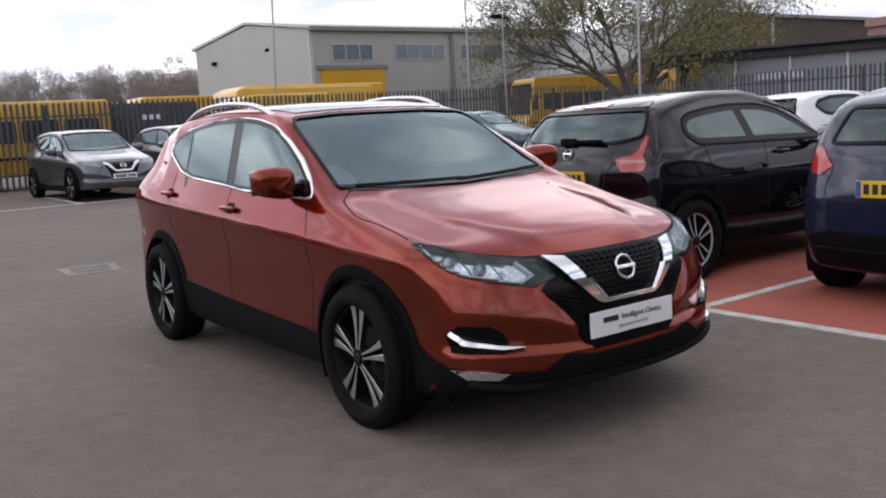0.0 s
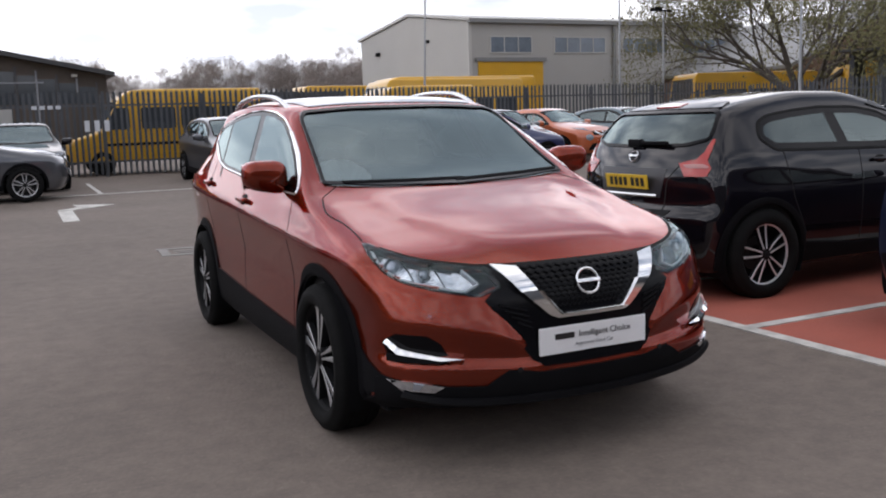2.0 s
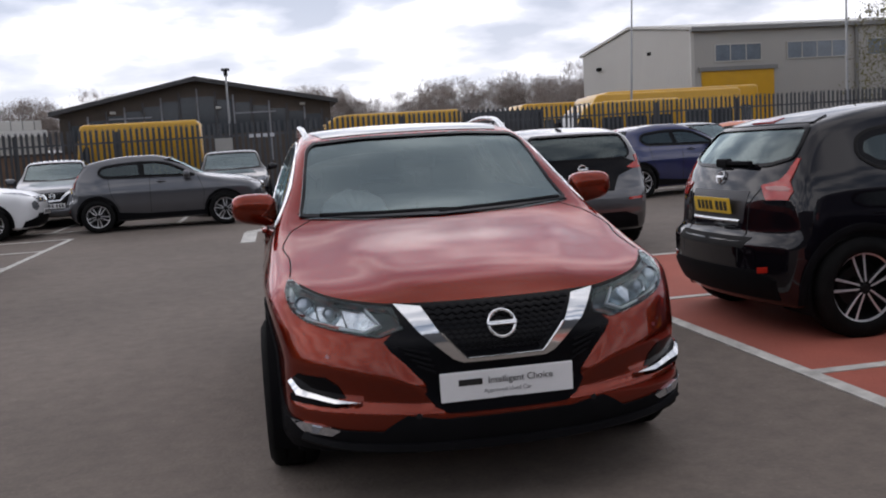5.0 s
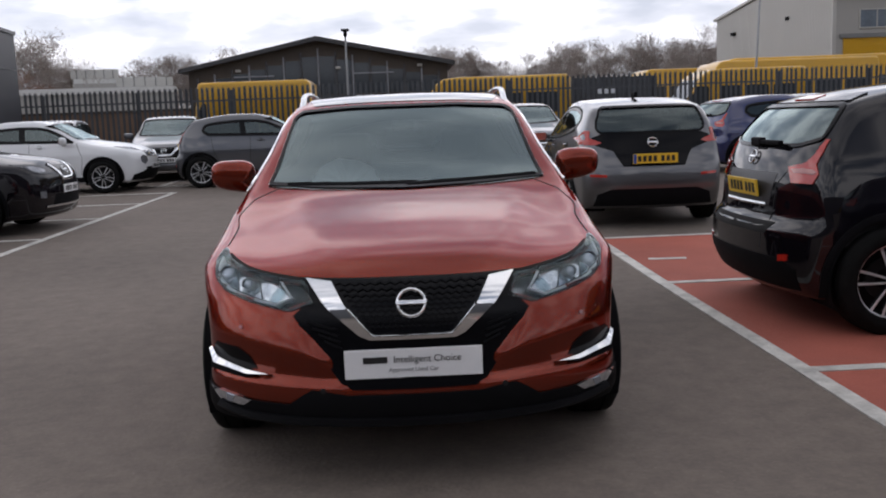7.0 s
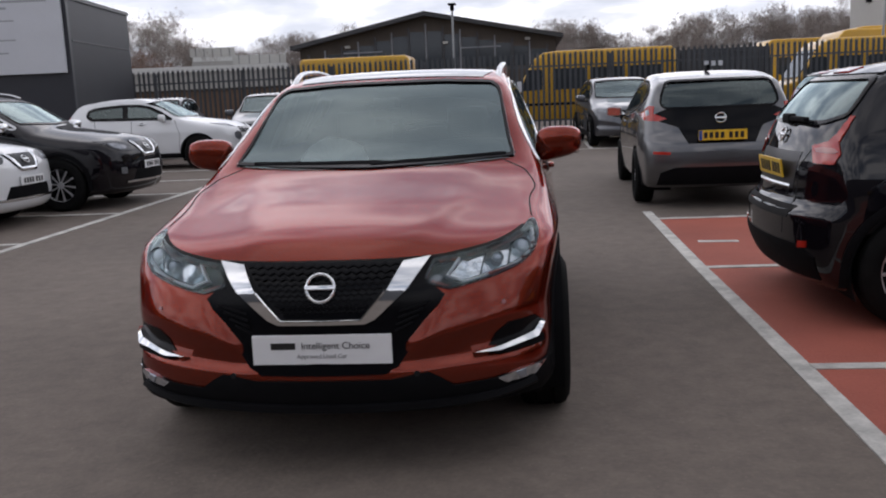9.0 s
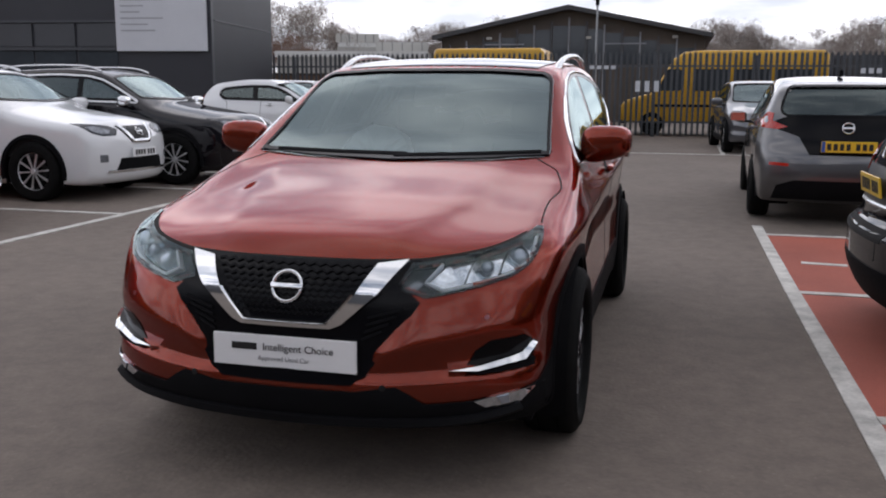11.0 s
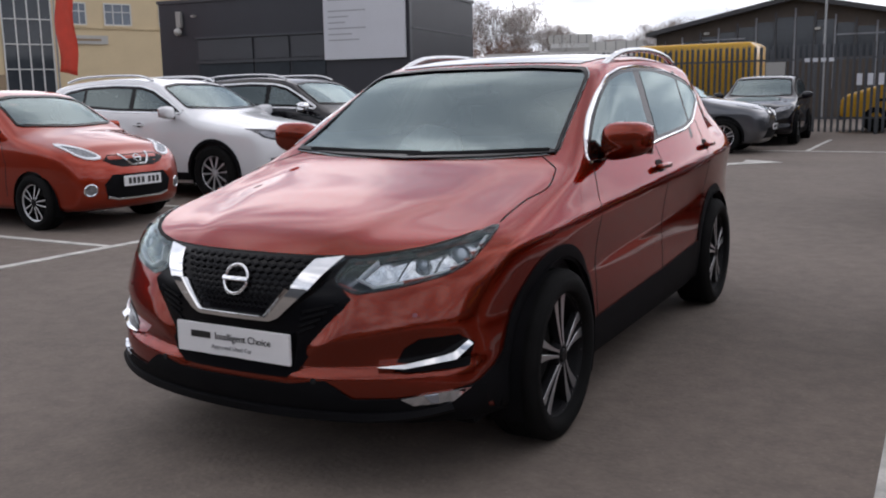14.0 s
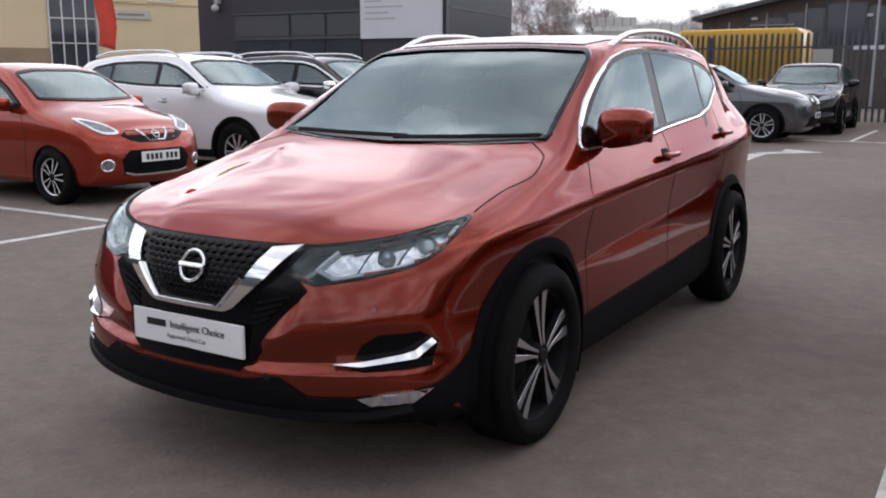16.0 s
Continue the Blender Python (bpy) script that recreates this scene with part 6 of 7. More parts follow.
def car_front(car, shell, spec, lamp, grille, v_line, plate_at=None, plate_tilt=0, badge=None, fog=None, v_width=0.05, lower=None, plate_shift=0.0, lamp_mat="lamp_in"):
    rows = [("grille", "front", grille, "gloss_black", 0.003, False, ""), ("headlight", "front", lamp, lamp_mat, 0.006, True, "clear headlight")]
    if lower:
        rows.append(("lower_grille", "front", lower, "plastic", 0.004, False, ""))
    if fog:
        rows.append(("fog_lamp", "front", fog, "lamp_in", 0.006, True, ""))
    panel_parts(car, shell, rows)
    if v_line:
        strip_parts(car, shell, [("chrome_trim", "front", v_line, v_width, "chrome", 0.012, False, 0.01)])
    if badge:
        emblem(car, shell, "front", *badge)
    if plate_at:
        p = plate(car, plate_at[0], plate_at[1], M["plate_white"], -1, plate_tilt)


def rail(car, pts, rx, rz):
    """A roof rail: one smooth bar of oval section through the points."""
    p = [Vector(q) for q in pts]
    line = []
    for i in range(len(p) - 1):
        a, b, c, d = p[max(i - 1, 0)], p[i], p[i + 1], p[min(i + 2, len(p) - 1)]
        for j in range(5):
            t = j / 5
            line.append(0.5 * (2 * b + (c - a) * t + (2 * a - 5 * b + 4 * c - d) * t * t + (3 * b - a - 3 * c + d) * t ** 3))
    line.append(p[-1])
    n, v, f = 10, [], []
    for i, q in enumerate(line):
        t = (line[min(i + 1, len(line) - 1)] - line[max(i - 1, 0)]).normalized()
        up = Vector((1, 0, 0)).cross(t).normalized()
        v += [tuple(q + Vector((rx * math.cos(k * 0.6283), 0, 0)) + up * (rz * math.sin(k * 0.6283))) for k in range(n)]
    for i in range(len(line) - 1):
        f += [(i * n + k, i * n + (k + 1) % n, (i + 1) * n + (k + 1) % n, (i + 1) * n + k) for k in range(n)]
    f += [tuple(range(n))[::-1], tuple(range(len(v) - n, len(v)))]
    piece("roof_rail", v, f, M["satin"], car, "silver roof rail")


def emblem(car, shell, side, x, z, r):
    """A round badge: a plain chrome ring with a bar."""
    at = shell.onto(side, [(x, z)])[0]
    no = shell.normal(np.array([at]))[0]
    q = Vector(no).to_track_quat("X", "Z").to_matrix().to_4x4()
    b = bmesh.new()
    ring = [(0.13 * r * math.cos(k * 0.785), r + 0.13 * r * math.sin(k * 0.785)) for k in range(9)]
    rv, rf = revolve(ring, 36)
    vs = [b.verts.new(p) for p in rv]
    for k in rf:
        b.faces.new([vs[j] for j in k])
    box(b, (-0.006, -r * 1.12, -r * 0.17), (0.010, r * 1.12, r * 0.17), 0.004)
    ob = part("badge", b, M["chrome"], car, "round chrome badge", True)
    ob.matrix_basis = Matrix.Translation(Vector(at) + Vector(no) * 0.014) @ q


# ---- the copper-red crossover in the middle of the lane
def headlight(car, sh, s):
    """A deep headlight: dark tray, chrome bowls, two projectors, a light guide and a clear lens over all."""
    side = lambda poly: [(x * s, z) for x, z in poly]
    tray = piece("headlight", *on_skin(sh, "front", side(LAMP), -0.045, -0.047, 0.025), M["lamp_deep"], car, "headlight with chrome bowls and a light guide")
    piece("bezel", *strip_on(sh, "front", side(rounded(inset(LAMP, 0.004), 0.02)), 0.010, 0.003, 0.020, 0.02, True), M["gloss_black"], tray)
    fins = [[(0.475, 0.746), (0.522, 0.724), (0.585, 0.738), (0.600, 0.812), (0.520, 0.797)], [(0.592, 0.740), (0.690, 0.762), (0.700, 0.838), (0.607, 0.814)],
            [(0.700, 0.766), (0.765, 0.786), (0.795, 0.826), (0.785, 0.866), (0.740, 0.853), (0.708, 0.842)]]
    for k, poly in enumerate(fins):
        v, f = on_skin(sh, "front", side(poly), -0.022, 0.020, 0.012)
        mid = np.mean([p for p in v], axis=0)
        v = [tuple(np.array(p) + np.array((0, 0.020 if k else 0.012, 0)) * max(0.0, 1 - np.linalg.norm(np.array(p) - mid) / 0.055)) for p in v]
        piece("reflector", v, f, M["lamp_bright"], tray)
    for x, z, r in ((0.648, 0.786, 0.022), (0.742, 0.814, 0.033)):
        at = Vector(sh.onto("front", [(x * s, z)])[0])
        aim = (Vector(sh.normal(np.array([at]))[0]) + Vector((0, -1.1, 0))).normalized()
        turn = aim.to_track_quat("X", "Z").to_matrix().to_4x4()
        ring = piece("projector_ring", *revolve([(-0.012, r * 1.02), (0.006, r * 0.98), (0.008, r * 1.04), (-0.012, r * 1.16)], 28), M["lamp_in"], tray)
        ring.matrix_basis = Matrix.Translation(at - aim * 0.018) @ turn
        b = bmesh.new()
        bmesh.ops.create_uvsphere(b, u_segments=18, v_segments=12, radius=r)
        ob = part("projector", b, M["lamp_glass"], tray, "", True)
        ob.matrix_basis = Matrix.Translation(at - aim * 0.026) @ turn @ Matrix.Diagonal((0.55, 1, 1, 1))
    guide = [(0.505, 0.797), (0.462, 0.742), (0.524, 0.716), (0.60, 0.731), (0.688, 0.752), (0.742, 0.770), (0.774, 0.796), (0.788, 0.832), (0.780, 0.866)]
    piece("light_guide", *strip_on(sh, "front", side(guide), 0.009, -0.006, 0.030, 0.02, False, 0.003), M["drl"], tray, "white light guide")
    lens = piece("headlight_lens", *on_skin(sh, "front", side(LAMP), 0.004, 0.006, 0.03), M["lens"], tray, "clear headlight lens")
    lens.visible_shadow = False


def hero():
    car, sh, spec = base_car("crossover", pose(-0.004, 0, 0, 0, 0, -0.25), "copper", "copper-red crossover car with black cladding and chrome grille", True, "", trim="chrome")
    cladding(car, sh, spec, 0.06, (0.20, 0.36), "plastic", 0.006,
             [(-0.92, 0.20), (0.92, 0.20), (0.92, 0.465), (0.67, 0.45), (0.23, 0.425), (-0.76, 0.388), (-0.92, 0.38)])
    mask = [(0.43, 0.803), (0.385, 0.735), (0.452, 0.675), (0.398, 0.592), (0.325, 0.490), (0.278, 0.425), (0.235, 0.398)]
    mask = mask + [(-x, z) for x, z in reversed(mask)] + [(0, 0.797)]
    lower = [(0.25, 0.380), (0.305, 0.389), (0.345, 0.396), (0.385, 0.400), (0.43, 0.376), (0.478, 0.343), (0.62, 0.350), (0.72, 0.366), (0.83, 0.372), (0.83, 0.24)]
    lower = lower + [(-x, z) for x, z in reversed(lower)]
    vee = [(0.400, 0.802), (0.318, 0.706), (0.198, 0.600), (0.160, 0.584)]
    inner = [(-0.300, 0.790), (-0.243, 0.702), (-0.148, 0.597), (0.148, 0.597), (0.243, 0.702), (0.300, 0.790)]
    vee = vee + [(-x, z) for x, z in reversed(vee)] + inner
    plain = Shell(**{**SHELLS["crossover"], "face": None})
    panel_parts(car, plain, [
        ("grille_surround", "front", mask, "gloss_black", 0.004, False, ""),
        ("lower_grille", "front", lower, "plastic", 0.014, False, ""),
    ])
    v, f = on_skin(plain, "front", vee, 0.016, 0.030, 0.012)
    v = [(x, y - 0.15 * min(max(z - 0.58, 0.0), 0.13), z) for x, y, z in v]
    piece("chrome_trim", v, f, M["chrome"], car, "wide chrome V trim")
    v, f = strip_on(plain, "front", [(-0.236, 0.700), (-0.146, 0.602), (0.146, 0.602), (0.236, 0.700)], 0.010, 0.024, 0.012, 0.02, False, 0.007)
    v = [(x, y - 0.15 * min(max(z - 0.58, 0.0), 0.13), z) for x, y, z in v]
    piece("chrome_edge", v, f, M["chrome"], car)
    panel_parts(car, sh, [
        ("fog_recess", "front", [(0.606, 0.466), (0.640, 0.463), (0.800, 0.468), (0.812, 0.520), (0.780, 0.556), (0.680, 0.548), (0.632, 0.515)], "gloss_black", 0.003, True, ""),
        ("fog_lamp", "front", [(0.812, 0.374), (0.715, 0.366), (0.632, 0.350), (0.665, 0.326), (0.77, 0.333)], "lamp_bright", 0.010, True, "bright fog lamp"),
        ("bumper_corner", "side", [(-1.99, 0.24), (-1.66, 0.22), (-1.70, 0.40), (-1.73, 0.47), (-1.80, 0.42), (-1.90, 0.385), (-1.99, 0.37)], "plastic", 0.007, True, ""),
        ("glass_roof", "above", [(-0.52, -0.14), (0.52, -0.14), (0.57, 0.1), (0.57, 1.1), (-0.57, 1.1), (-0.57, 0.1)], "roof_black", 0.004, False, ""),
        ("cowl", "front", [(-0.70, 1.094), (-0.4, 1.074), (0, 1.064), (0.4, 1.074), (0.70, 1.094), (0.68, 1.105), (0.35, 1.086), (0, 1.077), (-0.35, 1.086), (-0.68, 1.105)], "gloss_black", 0.007, False, ""),
        ("parking_sensor", "front", arc(0.665, 0.628, 0.008, 0, 330, 10), "maroon", 0.003, True, ""),
        ("parking_sensor", "front", arc(0.345, 0.398, 0.011, 0, 330, 10), "shut", 0.003, True, ""),
    ])
    for s in (1, -1):
        headlight(car, sh, s)
        blade = [(0.552, 0.452), (0.640, 0.450), (0.745, 0.470), (0.778, 0.478), (0.804, 0.520), (0.792, 0.534), (0.764, 0.499), (0.735, 0.487), (0.640, 0.464)]
        v, f = on_skin(plain, "front", [(x * s, z) for x, z in blade], 0.020, 0.034, 0.03)
        v = [(x, y + 0.7 * (z - np.interp(abs(x), (0.55, 0.745, 0.80), (0.454, 0.482, 0.528))), z) for x, y, z in v]
        piece("fog_trim", v, f, M["chrome"], car, "pointed chrome blade")
        v, f = on_skin(plain, "front", [(x * s, z) for x, z in ((0.605, 0.447), (0.640, 0.436), (0.80, 0.446), (0.80, 0.474), (0.745, 0.464), (0.640, 0.452))], 0.0185, 0.03, 0.03)
        piece("fog_slot", v, f, M["plastic"], car)
        lampv = [(0.700, 0.360), (0.735, 0.364), (0.735, 0.336), (0.715, 0.334)]
        v, f = on_skin(sh, "front", [(x * s, z) for x, z in lampv], 0.013, 0.02, 0.02)
        piece("fog_bulb", v, f, M["lamp_glass"], car)
    v, f = strip_on(sh, "front", smooth([(-0.745, 0.872), (-0.64, 0.835), (-0.48, 0.810), (-0.40, 0.803), (-0.2, 0.800), (0, 0.800), (0.2, 0.800), (0.40, 0.803), (0.48, 0.810), (0.64, 0.835), (0.745, 0.872)]), 0.010, 0.0015, 0.01, 0.03)
    piece("bonnet_edge_gap", v, f, M["shut"], car)
    part("camera_housing", boxed((-0.075, -0.40, 1.345), (0.055, -0.25, 1.405), 0.015), M["lining"], car)
    for i in range(9):
        z = 0.632 + i * 0.019
        half = 0.145 + (z - 0.612) * 0.84
        v, f = strip_on(plain, "front", [(-half, z)] + [(-half + 2 * half * k / 30, z + (0.004 if k % 2 else -0.004)) for k in range(1, 30)] + [(half, z)], 0.007, 0.009, 0.004, 0.05, False)
        piece("grille_bar", v, f, M["plastic_sheen"], car)
    for i in range(4):
        z = 0.625 - i * 0.024
        for s in (1, -1):
            v, f = strip_on(plain, "front", [(s * (0.40 - i * 0.022), z + 0.03), (s * (0.285 - i * 0.006), z)], 0.008, 0.010, 0.004, 0.05, False)
            piece("grille_bar", v, f, M["plastic_sheen"], car)
    v, f = strip_on(plain, "front", smooth([(-0.765, 0.316), (-0.6, 0.290), (-0.3, 0.280), (0.3, 0.280), (0.6, 0.290), (0.765, 0.316)]), 0.030, 0.022, 0.01, 0.04, False, 0.012)
    piece("front_lip", v, f, M["plastic_sheen"], car, "satin black lip")
    strip_parts(car, sh, [
        ("door_gap", "side", [(-0.84, 0.38), (-0.88, 0.70), (-0.86, 0.90), (-0.80, 1.03)], 0.005, "shut", 0.001, True, 0),
        ("door_gap", "side", [(0.17, 0.36), (0.17, 0.80), (0.15, 1.09)], 0.005, "shut", 0.001, True, 0),
        ("door_gap", "side", [(0.86, 0.46), (0.96, 0.62), (1.08, 0.85), (1.08, 1.18)], 0.005, "shut", 0.001, True, 0),
        ("bonnet_gap", "above", smooth([(0.778, -1.62), (0.772, -1.53), (0.772, -1.38), (0.795, -1.22), (0.762, -1.066), (0.735, -1.01), (0.645, -0.925)]), 0.006, "shut", 0.001, True, 0),
    ])
    for x0, x1, z0, z1 in ((-0.60, 0.05, 1.096, 1.086), (0.0, 0.66, 1.080, 1.104)):
        v, f = strip_on(sh, "front", [(x0, z0), ((x0 + x1) / 2, (z0 + z1) / 2 - 0.002), (x1, z1)], 0.011, 0.012, 0.0, 0.05, False, 0.004)
        piece("wiper", v, f, M["plastic"], car)
    part("under_guard", boxed((-0.80, -1.88, 0.212), (0.80, -1.62, 0.285), 0.02), M["plastic"], car)
    emblem(car, sh, "front", 0, 0.714, 0.052)
    mirror(car, 0.925, -0.61, 1.14, "copper", 0.235, 0.165)
    handles(car, sh, [(0.09, 0.975), (1.09, 1.035)], "copper")
    for s in (1, -1):
        pts = [(s * 0.600, -0.12, 1.460), (s * 0.605, 0.0, 1.505), (s * 0.61, 0.13, 1.546), (s * 0.62, 0.3, 1.573), (s * 0.62, 0.65, 1.588), (s * 0.615, 1.0, 1.571), (s * 0.605, 1.22, 1.532), (s * 0.59, 1.38, 1.488)]
        rail(car, pts, 0.018, 0.015)
    p = plate(car, -2.200, 0.497, M["plate_white"], -1, 0, None)
    part("brand_bar", boxed((-0.190, -0.008, 0.003), (-0.098, -0.006, 0.027)), M["ink"], p)
    for txt, x, z, size, mat in (("Intelligent Choice", 0.052, 0.015, 0.036, "ink"), ("Approved Used Car", 0.0, -0.024, 0.023, "ink_grey")):
        fc = bpy.data.curves.new("lettering", "FONT")
        fc.body, fc.size, fc.align_x, fc.align_y, fc.extrude = txt, size, "CENTER", "CENTER", 0.0008
        tmp = bpy.data.objects.new("lettering", fc)
        scene.collection.objects.link(tmp)
        me = bpy.data.meshes.new_from_object(tmp.evaluated_get(bpy.context.evaluated_depsgraph_get()))
        bpy.data.objects.remove(tmp)
        me.materials.clear()
        me.materials.append(M[mat])
        ob = new("lettering", me)
        ob.parent = p
        ob.matrix_basis = pose(x, -0.0075, z, 90, 0, 0)
    return car


hero()


# ---- the parked cars
def coupe_crossover(x, y, heading, mat, label, rear_plate=True):
    car, sh, spec = base_car("coupe_suv", pose(x, y, gz(y), 0, 0, heading), mat, label)
    cladding(car, sh, spec, 0.05, (0.24, 0.34), "plastic")
    panel_parts(car, sh, [
        ("tail_light", "rear", [(0.50, 1.02), (0.575, 0.925), (0.745, 0.925), (0.762, 0.985), (0.722, 1.045), (0.725, 1.12), (0.712, 1.19), (0.694, 1.19), (0.68, 1.10), (0.64, 1.050)], "tail", 0.008, True, "boomerang red tail light"),
        ("tail_lens", "rear", [(0.54, 1.008), (0.575, 0.988), (0.735, 0.984), (0.748, 0.996), (0.715, 1.012), (0.63, 1.016)], "tail_clear", 0.012, True, ""),
        ("plate_recess", "rear", [(-0.36, 0.76), (0.36, 0.76), (0.40, 0.98), (-0.40, 0.98)], "black_satin", 0.003, False, ""),
        ("rear_bumper", "rear", [(-0.70, 0.26), (0.70, 0.26), (0.73, 0.40), (0.6, 0.46), (-0.6, 0.46), (-0.73, 0.40)], "plastic", 0.006, False, ""),
        ("bumper_slot", "rear", [(-0.46, 0.60), (0.46, 0.60), (0.50, 0.67), (-0.50, 0.67)], "shut", 0.004, False, ""),
        ("reflector", "rear", [(0.60, 0.44), (0.68, 0.45), (0.68, 0.49), (0.60, 0.48)], "tail", 0.007, True, ""),
        ("rear_spoiler", "rear", [(-0.56, 1.418), (0.56, 1.418), (0.48, 1.462), (-0.48, 1.462)], mat, 0.012, False, ""),
        ("brake_light", "rear", [(-0.14, 1.43), (0.14, 1.43), (0.13, 1.455), (-0.13, 1.455)], "tail", 0.018, False, "red high brake light"),
        ("headlight", "front", [(0.40, 0.62), (0.52, 0.56), (0.64, 0.62), (0.64, 0.72), (0.52, 0.76), (0.42, 0.72)], "lamp_in", 0.008, True, "round headlight"),
        ("upper_lamp", "front", [(0.44, 0.85), (0.72, 0.90), (0.70, 0.95), (0.52, 0.92)], "lamp_in", 0.008, True, ""),
        ("grille", "front", [(-0.38, 0.72), (0.38, 0.72), (0.42, 0.84), (-0.42, 0.84)], "gloss_black", 0.004, False, ""),
        ("lower_grille", "front", [(-0.55, 0.3), (0.55, 0.3), (0.45, 0.5), (-0.45, 0.5)], "plastic", 0.004, False, ""),
    ])
    strip_parts(car, sh, [("chrome_trim", "front", [(0.30, 0.83), (0.14, 0.73), (-0.14, 0.73), (-0.30, 0.83)], 0.04, "chrome", 0.01, False, 0.01),
                          ("door_gap", "side", [(0.24, 0.36), (0.22, 1.10)], 0.008, "shut", 0.001, True, 0),
                          ("door_gap", "side", [(-0.82, 0.38), (-0.86, 0.75), (-0.74, 1.05)], 0.008, "shut", 0.001, True, 0),
                          ("door_gap", "side", [(0.85, 0.45), (1.0, 0.75), (1.06, 1.12)], 0.008, "shut", 0.001, True, 0),
                          ("hatch_gap", "rear", [(0.40, 0.50), (0.42, 0.90), (0.52, 1.02)], 0.009, "shut", 0.001, True, 0)])
    strip_parts(car, sh, [("plate_trim", "rear", [(-0.33, 0.772), (0.33, 0.772)], 0.022, "satin", 0.010, False, 0.006)])
    emblem(car, sh, "rear", 0, 1.065, 0.045)
    emblem(car, sh, "front", 0, 0.79, 0.05)
    mirror(car, 0.98, -0.52, 1.10, mat, 0.23, 0.16)
    handles(car, sh, [(0.0, 0.98)], mat)
    plate(car, 1.890, 0.875, M["plate_yellow"], 1, 8)
    plate(car, -2.13, 0.52, M["plate_white"], -1, 0)
    b = bmesh.new()
    box(b, (-0.36, 1.76, 1.155), (0.06, 1.795, 1.185), 0.01, None)
    box(b, (-0.06, 1.75, 1.14), (0.10, 1.80, 1.20), 0.015, None)
    part("rear_wiper", b, M["plastic"], car)
    return car, sh


coupe_crossover(4.20, 0.63, 90, "black", "black coupe-style crossover with boomerang tail lights", True)
coupe_crossover(-3.05, 14.95, 90, "grey", "gunmetal grey coupe-style crossover")
w, sh = coupe_crossover(-7.55, 14.55, 90, "white", "white coupe-style crossover with black lower bumper")
panel_parts(w, sh, [("lower_bumper", "front", [(-0.80, 0.24), (0.80, 0.24), (0.80, 0.36), (0.5, 0.44), (-0.5, 0.44), (-0.80, 0.36)], "plastic", 0.006, False, "")])
coupe_crossover(8.0, 13.6, 100, "blue", "deep blue crossover parked across the bays")
coupe_crossover(12.9, 18.2, 12, "orange", "bright orange crossover parked nose-out by the fence")


def electric_hatch():
    car, sh, spec = base_car("hatch", pose(2.98, 7.12, gz(7), 0, 0, 178), "silver", "grey electric hatchback with dark rear panel")
    panel_parts(car, sh, [
        ("tailgate_panel", "rear", [(-0.36, 0.72), (0.36, 0.72), (0.46, 0.90), (0.66, 0.97), (0.70, 1.06), (0.60, 1.10), (-0.60, 1.10), (-0.70, 1.06), (-0.66, 0.97), (-0.46, 0.90)], "gloss_black", 0.004, False, ""),
        ("tail_light", "rear", [(0.58, 1.0), (0.66, 0.975), (0.82, 0.985), (0.83, 1.06), (0.76, 1.15), (0.71, 1.14), (0.72, 1.06)], "tail", 0.008, True, "red tail light"),
        ("rear_bumper", "rear", [(-0.7, 0.26), (0.7, 0.26), (0.66, 0.40), (0.5, 0.46), (-0.5, 0.46), (-0.66, 0.40)], "plastic", 0.006, False, ""),
        ("reflector", "rear", [(0.55, 0.60), (0.74, 0.61), (0.74, 0.64), (0.55, 0.63)], "tail", 0.008, True, ""),
    ])
    emblem(car, sh, "rear", 0, 0.99, 0.055)
    mirror(car, 1.0, -0.70, 1.05, "silver", 0.22, 0.15)
    handles(car, sh, [(0.0, 0.93), (1.05, 0.97)], "silver")
    plate(car, 2.215, 0.81, M["plate_yellow"], 1, 0, band=True)
    b = bmesh.new()
    box(b, (-0.02, 1.0, 1.53), (0.02, 1.2, 1.60), 0.01)
    part("aerial_fin", b, M["plastic"], car)


electric_hatch()


def suv(x, y, mat, label):
    car, sh, spec = base_car("large_suv", pose(x, y, gz(y), 0, 0, 90), mat, label, trim="satin")
    cladding(car, sh, spec, 0.05, (0.26, 0.36))
    car_front(car, sh, spec, [(0.37, 0.872), (0.45, 0.800), (0.64, 0.795), (0.76, 0.835), (0.805, 0.905), (0.79, 0.945), (0.68, 0.938), (0.46, 0.915)], [(-0.36, 0.91), (0.36, 0.91), (0.28, 0.78), (0.18, 0.70), (-0.18, 0.70), (-0.28, 0.78)],
              [(0.30, 0.92), (0.17, 0.72), (-0.17, 0.72), (-0.30, 0.92)], (-2.33, 0.58), badge=(0, 0.83, 0.055),
              fog=[(0.62, 0.48), (0.72, 0.48), (0.72, 0.57), (0.62, 0.57)], lower=[(-0.5, 0.36), (0.5, 0.36), (0.42, 0.52), (-0.42, 0.52)], lamp_mat="lamp_dark")
    panel_parts(car, sh, [("reflector", "front", [(0.49, 0.860), (0.54, 0.822), (0.64, 0.818), (0.735, 0.850), (0.770, 0.905), (0.67, 0.912)], "lamp_in", 0.010, True, "")])
    strip_parts(car, sh, [("lip_trim", "front", [(-0.62, 0.36), (0.62, 0.36)], 0.03, "chrome", 0.01, False, 0.005)])
    mirror(car, 1.02, -0.66, 1.17, "chrome" if mat == "black" else mat, 0.24, 0.17)
    handles(car, sh, [(0.0, 1.0), (1.0, 1.03)], mat)
    for s in (1, -1):
        pts = [(s * 0.62, -0.05, 1.61), (s * 0.62, 0.3, 1.69), (s * 0.62, 1.3, 1.69), (s * 0.60, 1.75, 1.62)]
        rail(car, pts, 0.02, 0.018)


suv(-7.75, 5.45, "white", "white large crossover with dark alloy wheels")
suv(-7.10, 7.60, "black", "black large crossover with chrome mirrors")


